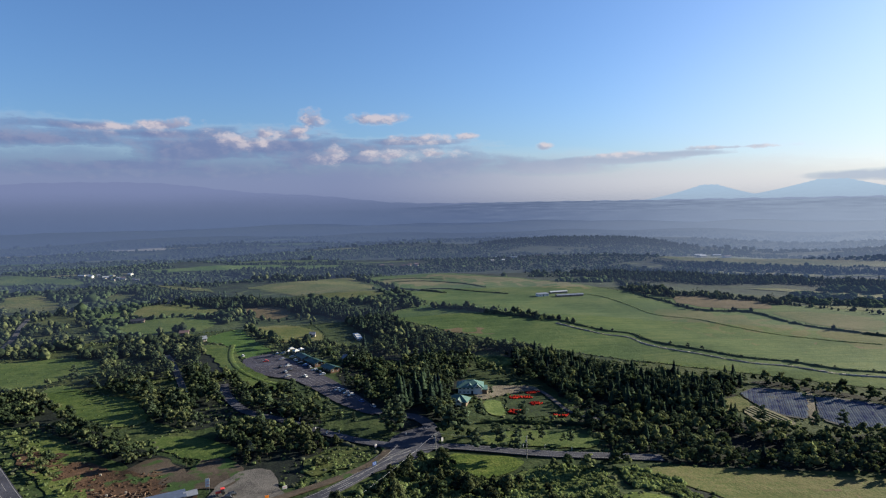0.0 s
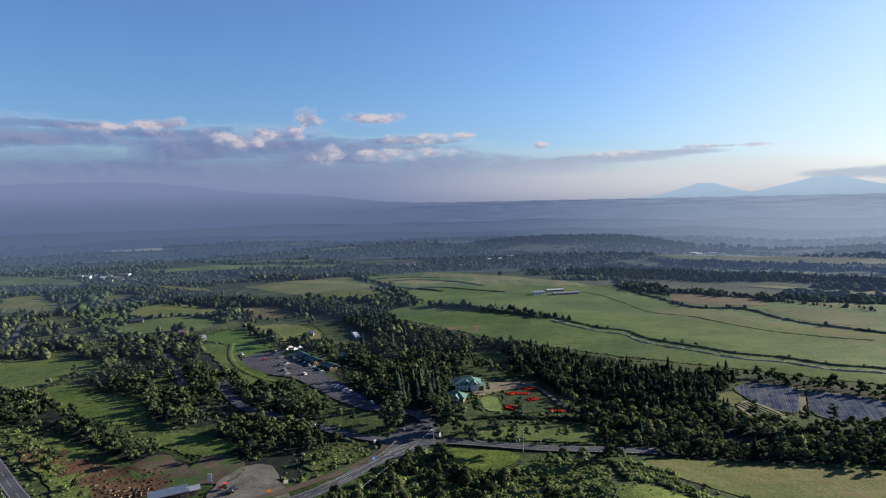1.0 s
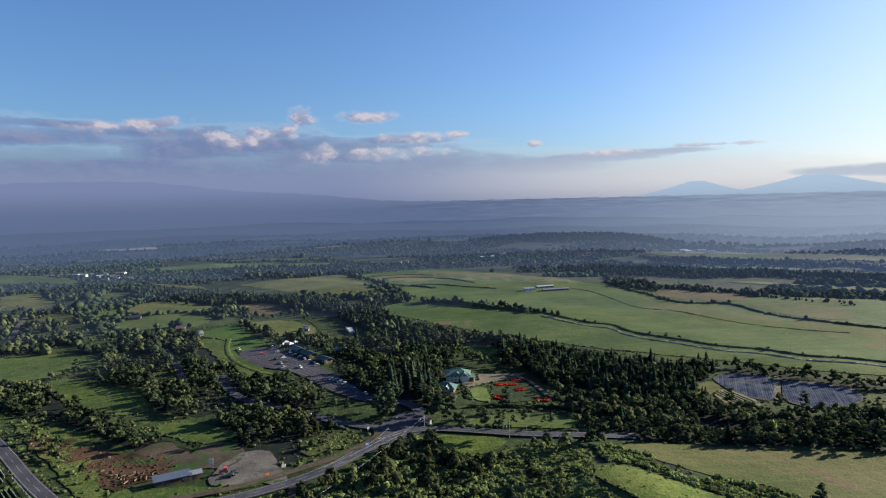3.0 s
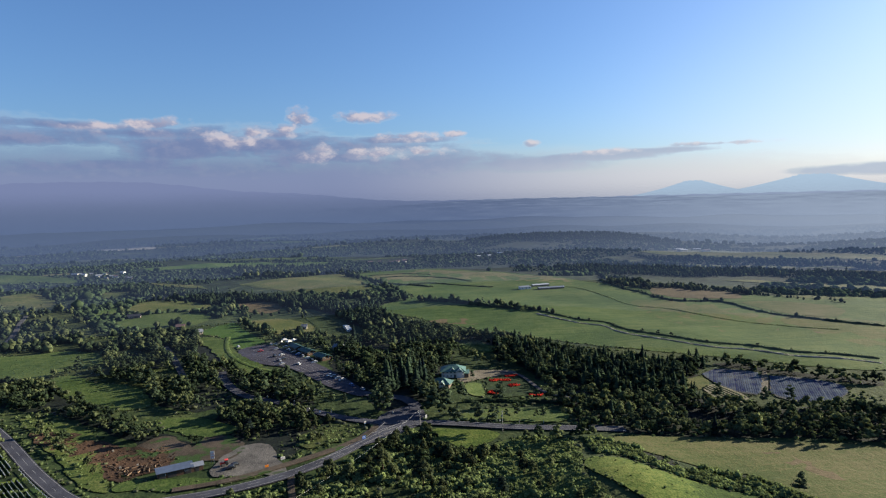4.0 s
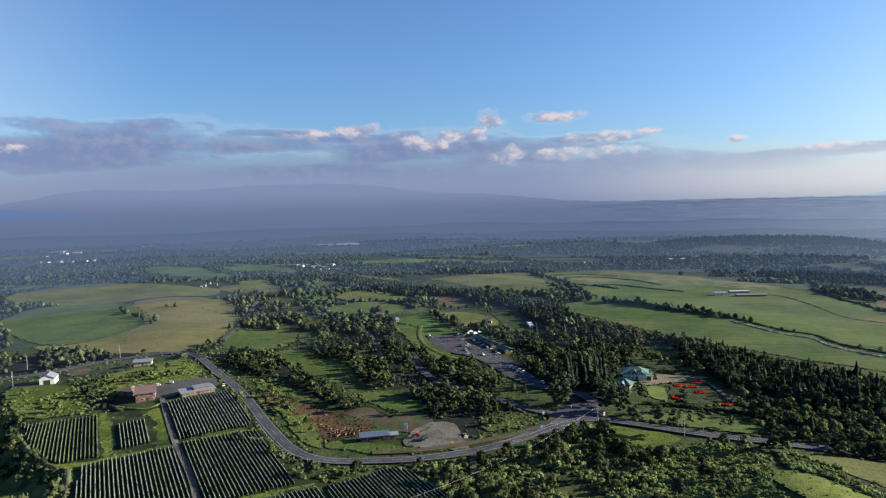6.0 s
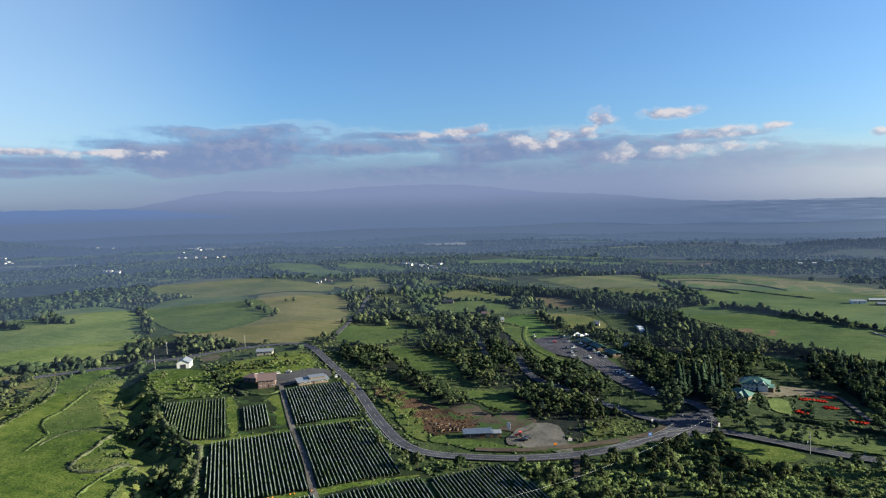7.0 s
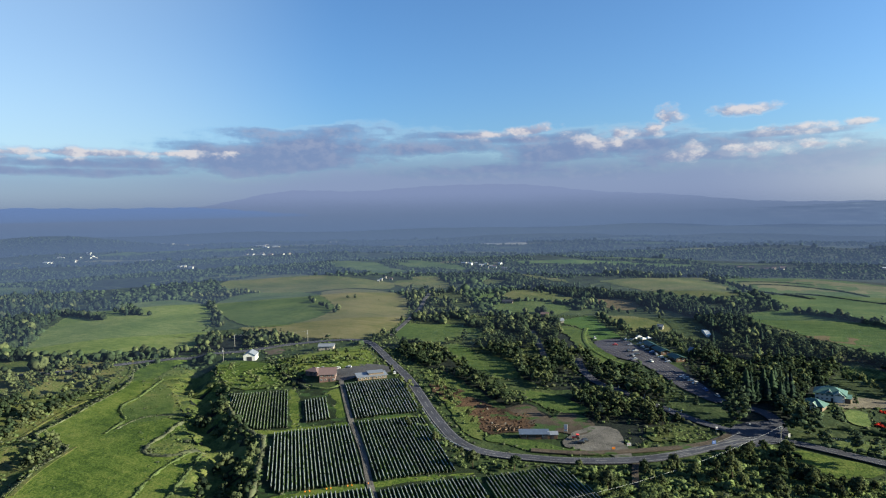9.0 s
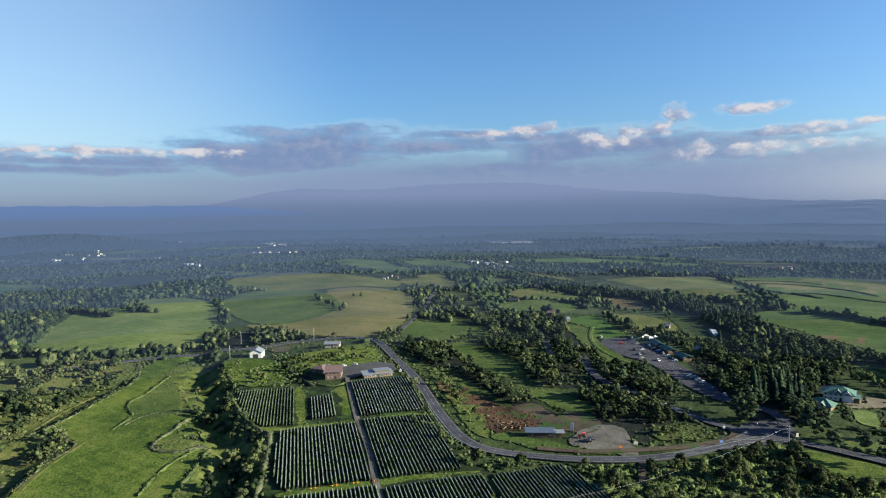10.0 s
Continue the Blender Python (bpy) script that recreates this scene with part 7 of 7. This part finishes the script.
# distant relief as flat glow, its haze painted in from foot to crest
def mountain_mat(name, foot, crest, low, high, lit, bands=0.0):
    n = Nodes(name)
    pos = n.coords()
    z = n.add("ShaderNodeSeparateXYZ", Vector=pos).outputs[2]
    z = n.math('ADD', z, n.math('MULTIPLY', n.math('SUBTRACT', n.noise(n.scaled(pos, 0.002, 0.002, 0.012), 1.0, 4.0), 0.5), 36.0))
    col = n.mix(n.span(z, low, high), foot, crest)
    # the side towards the sun is painted paler
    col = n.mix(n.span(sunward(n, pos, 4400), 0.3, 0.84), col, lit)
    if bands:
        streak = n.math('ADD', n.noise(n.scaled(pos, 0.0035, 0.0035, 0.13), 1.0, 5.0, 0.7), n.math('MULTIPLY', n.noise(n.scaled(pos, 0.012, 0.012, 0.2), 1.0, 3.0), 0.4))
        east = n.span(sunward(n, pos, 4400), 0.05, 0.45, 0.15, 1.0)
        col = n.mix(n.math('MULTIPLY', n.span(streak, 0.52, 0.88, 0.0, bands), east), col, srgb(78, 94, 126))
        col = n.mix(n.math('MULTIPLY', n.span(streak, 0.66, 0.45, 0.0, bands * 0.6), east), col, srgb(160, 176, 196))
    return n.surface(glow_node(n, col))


def bumps(*parts):
    """A skyline: (azimuth, width, height) humps in degrees and metres over the camera's own level."""
    def top(a):
        z = 119.0
        for centre, width, tall in parts:
            z += tall * math.exp(-((a - centre) / width) ** 2)
        return z + 2.2 * math.sin(a * 2.1) + 1.5 * math.sin(a * 5.3 + 1) + 0.8 * math.sin(a * 13.7)
    return top


def cones(*parts):
    """Volcanoes: (azimuth, half width, height, summit's half width)."""
    def top(a):
        z = 112.0
        for centre, width, tall, flat in parts:
            k = max(0.0, 1 - max(0.0, abs(a - centre) - flat) / width)
            z = max(z, 112.0 + tall * k ** 1.5 + (2.0 * math.sin(a * 13) + 1.6 * math.sin(a * 29 + 1)) * smooth(0.75, 0.95, k))
        return z
    return top


# foot, crest and sunward colours all have the haze mixed in
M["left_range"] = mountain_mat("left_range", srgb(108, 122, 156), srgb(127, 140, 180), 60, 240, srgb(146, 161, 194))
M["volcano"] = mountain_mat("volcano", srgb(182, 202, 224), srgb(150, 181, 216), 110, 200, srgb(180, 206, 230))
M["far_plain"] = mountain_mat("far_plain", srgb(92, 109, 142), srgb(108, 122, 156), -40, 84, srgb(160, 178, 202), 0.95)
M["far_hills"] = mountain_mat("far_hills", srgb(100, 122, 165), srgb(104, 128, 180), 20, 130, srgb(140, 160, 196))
wall_ring("backdrop", 4480, -110, 60, -150, cones((27.5, 5.6, 100, 0.6), (36.4, 8.0, 116, 1.0)), "volcano", "volcano with a jagged rim, painted pale blue with haze", 0.1)
wall_ring("backdrop", 4420, -110, 60, -150, bumps((-20.5, 9.0, 150), (-41.5, 6.5, 128), (-31.0, 7.0, 105), (-7.5, 6.0, 52), (-60.0, 12.0, 20), (-85.0, 20.0, 40)), "left_range", "long mountain range painted hazy blue under cloud", 0.25)
wall_ring("backdrop", 4360, -110, -34, -150, bumps((-62.0, 9.0, 42), (-50.0, 6.0, 30), (-80.0, 12.0, 46), (-36.0, 7.0, -40)), "far_hills", "nearer hills painted hazy blue at the foot of the range", 0.25)
wall_ring("backdrop", 4300, -110, 60, -150, lambda a: 84 + 5 * math.sin(a / 7) + 30 * smooth(-4, 12, a), "far_plain", "far plain painted with haze below the mountains", 0.5)

# clouds on a far curved glowing sheet; lit and grey sides painted in
CLOUD_R = 4620.0
n = Nodes("clouds")
pos = n.coords()
z = n.add("ShaderNodeSeparateXYZ", Vector=pos).outputs[2]
wisp = n.noise(n.scaled(pos, 0.0011, 0.0011, 0.0060), 1.0, 6.0, 0.55)
puff = n.noise(n.scaled(pos, 0.0062, 0.0062, 0.0100), 1.0, 5.0, 0.58)
toward = n.noise(n.scaled(pos, 0.0062, 0.0062, 0.0100, 0.0, (0.24, 0.12, 0.34)), 1.0, 5.0, 0.58)
facing = n.span(n.math('SUBTRACT', puff, toward), -0.10, 0.16)
edge = n.math('MULTIPLY', n.math('SUBTRACT', puff, 0.5), 2.5)
soft = n.math('ADD', n.math('MULTIPLY', n.math('SUBTRACT', wisp, 0.5), 2.8), n.math('MULTIPLY', edge, 0.4))


def cloud(az, el, wide, tall, rough):
    """One cloud, sizes in degrees: how deep within it a place lies, and how far on its sunlit upper side."""
    a = radians(az)
    rel = n.add("ShaderNodeVectorMath")
    rel.operation = 'DOT_PRODUCT'
    n.put(rel.inputs[0], pos)
    k = CLOUD_R * radians(wide)
    rel.inputs[1].default_value = (math.cos(a) / k, -math.sin(a) / k, 0)
    v = n.math('MULTIPLY_ADD', z, 1 / (CLOUD_R * radians(tall)), -(119 + CLOUD_R * math.tan(radians(el))) / (CLOUD_R * radians(tall)))
    u = rel.outputs["Value"]
    d = n.math('SQRT', n.math('ADD', n.math('MULTIPLY', u, u), n.math('MULTIPLY', v, v)))
    side_lit = n.math('ADD', n.math('MULTIPLY', v, 0.55), n.math('MULTIPLY', u, 0.35))
    return n.math('SUBTRACT', 1.0, n.math('SUBTRACT', d, rough)), side_lit


def union(values):
    out = values[0]
    for v in values[1:]:
        out = n.math('MAXIMUM', out, v)
    return out


# azimuth, height, half width and half height of the grey banks and of the lit heads
banks = [cloud(*c, soft)[0] for c in (
    (-40, 5.7, 9.5, 1.7), (-28, 5.5, 9, 1.35), (-16, 4.9, 9, 1.5), (-5, 4.3, 9, 1.3), (4, 3.3, 9, 1.35), (12, 3.2, 8, 0.85), (19, 3.6, 8, 0.5), (25, 3.85, 5, 0.3),
    (37.6, 1.62, 3.4, 0.36), (41.0, 1.65, 4.0, 0.42), (-58, 4.2, 9, 0.85), (-70, 4.4, 9, 0.95), (-40, 4.4, 13, 1.2), (-60, 3.5, 11, 0.6), (-9, 5.4, 5, 0.9), (-20, 6.2, 7, 0.7), (-9, 6.2, 3.4, 0.8), (1.2, 5.6, 4.0, 0.32), (-22, 3.4, 18, 1.1), (-24, 6.6, 8, 0.5))]
heads = [cloud(*c, edge) for c in (
    (-7.5, 7.5, 1.5, 1.15), (-8.9, 6.6, 1.9, 0.85), (-1.7, 7.75, 2.7, 0.62), (1.8, 5.95, 2.9, 0.5), (-13.6, 5.8, 1.7, 0.85), (-5.8, 4.5, 1.9, 0.85), (6.6, 6.05, 1.1, 0.4),
    (13.5, 4.95, 0.9, 0.36), (-19.6, 6.9, 3.2, 0.6), (-23.5, 6.7, 2.4, 0.45), (-57.5, 5.0, 8.5, 0.45), (-66, 4.9, 8.0, 0.5), (-51.2, 5.05, 3.4, 0.34),
    (-0.5, 4.4, 3.8, 0.5), (3.6, 4.5, 2.8, 0.4), (29, 4.25, 5.5, 0.26), (19.5, 3.98, 3.0, 0.26), (-11.5, 6.3, 1.6, 0.5))]
dense = n.math('MAXIMUM', n.span(union(banks), -0.5, 0.7, 0.0, 0.92), n.span(union([h[0] for h in heads]), -0.1, 0.75, 0.0, 0.92))
# a milky layer that thickens towards the mountains
side = sunward(n, pos, CLOUD_R)
low_layer = n.span(n.math('ADD', n.math('ADD', z, n.math('MULTIPLY', soft, 80.0)), n.span(side, 0.2, 0.85, 0.0, 90.0)), 300, 600, 0.92, 0.0)
low_layer = n.math('MULTIPLY', low_layer, n.span(side, 0.2, 0.85, 1.0, 0.9))
west = n.add("ShaderNodeVectorMath")
west.operation = 'DOT_PRODUCT'
n.put(west.inputs[0], pos)
west.inputs[1].default_value = (math.sin(radians(-72)) / CLOUD_R, math.cos(radians(-72)) / CLOUD_R, 0)
low_layer = n.math('MULTIPLY', low_layer, n.span(west.outputs["Value"], 0.84, 0.97, 1.0, 0.7))
# paler sky painted in: white glow on the sun's side, pale far west
veil = n.math('ADD', n.math('MULTIPLY', n.span(side, 0.55, 0.98), n.span(z, 500, 1500, 0.55, 0.12)),
              n.math('MULTIPLY', n.span(west.outputs["Value"], 0.80, 1.05), n.span(z, 300, 1500, 0.5, 0.3)))
alpha = n.math('MAXIMUM', n.math('MAXIMUM', dense, low_layer), veil)
# sunlight on the heads is painted by height, side and noise
lit = union([n.math('MULTIPLY', n.span(d, -0.3, 0.3), n.span(n.math('ADD', v, n.math('MULTIPLY', n.math('SUBTRACT', facing, 0.4), 0.8)), -0.6, 0.9, 0.18, 1.0)) for d, v in heads])
shade = n.math('ADD', lit, n.math('MULTIPLY', n.math('MULTIPLY', facing, n.span(dense, 0.2, 0.7)), n.span(z, 380, 700, 0.06, 0.22)), clamp=True)
bank_col = n.mix(n.span(side, 0.1, 0.85), srgb(120, 136, 180), srgb(184, 198, 219))
milk_col = n.mix(n.span(side, 0.2, 0.82), srgb(134, 147, 187), srgb(228, 230, 237))
body_col = n.mix(n.span(dense, 0.1, 0.75), milk_col, n.mix(n.math('MAXIMUM', n.span(z, 220, 470), n.span(side, 0.66, 0.80)), milk_col, bank_col))
body_col = n.mix(n.span(n.math('MAXIMUM', dense, low_layer), 0.0, 0.5), srgb(222, 234, 238), body_col)
colour = n.mix(shade, body_col, n.mix(n.span(side, 0.1, 0.85), srgb(216, 207, 216), srgb(228, 224, 231)))
mixer = n.add("ShaderNodeMixShader", Fac=alpha)
n.tree.links.new(n.add("ShaderNodeBsdfTransparent").outputs[0], mixer.inputs[1])
n.tree.links.new(glow_node(n, colour), mixer.inputs[2])
M["clouds"] = n.surface(mixer.outputs[0])
wall_ring("backdrop", CLOUD_R, -110, 50, 0, 1700, "clouds", "bands of grey-violet evening cloud with painted lit tops", 1.0)
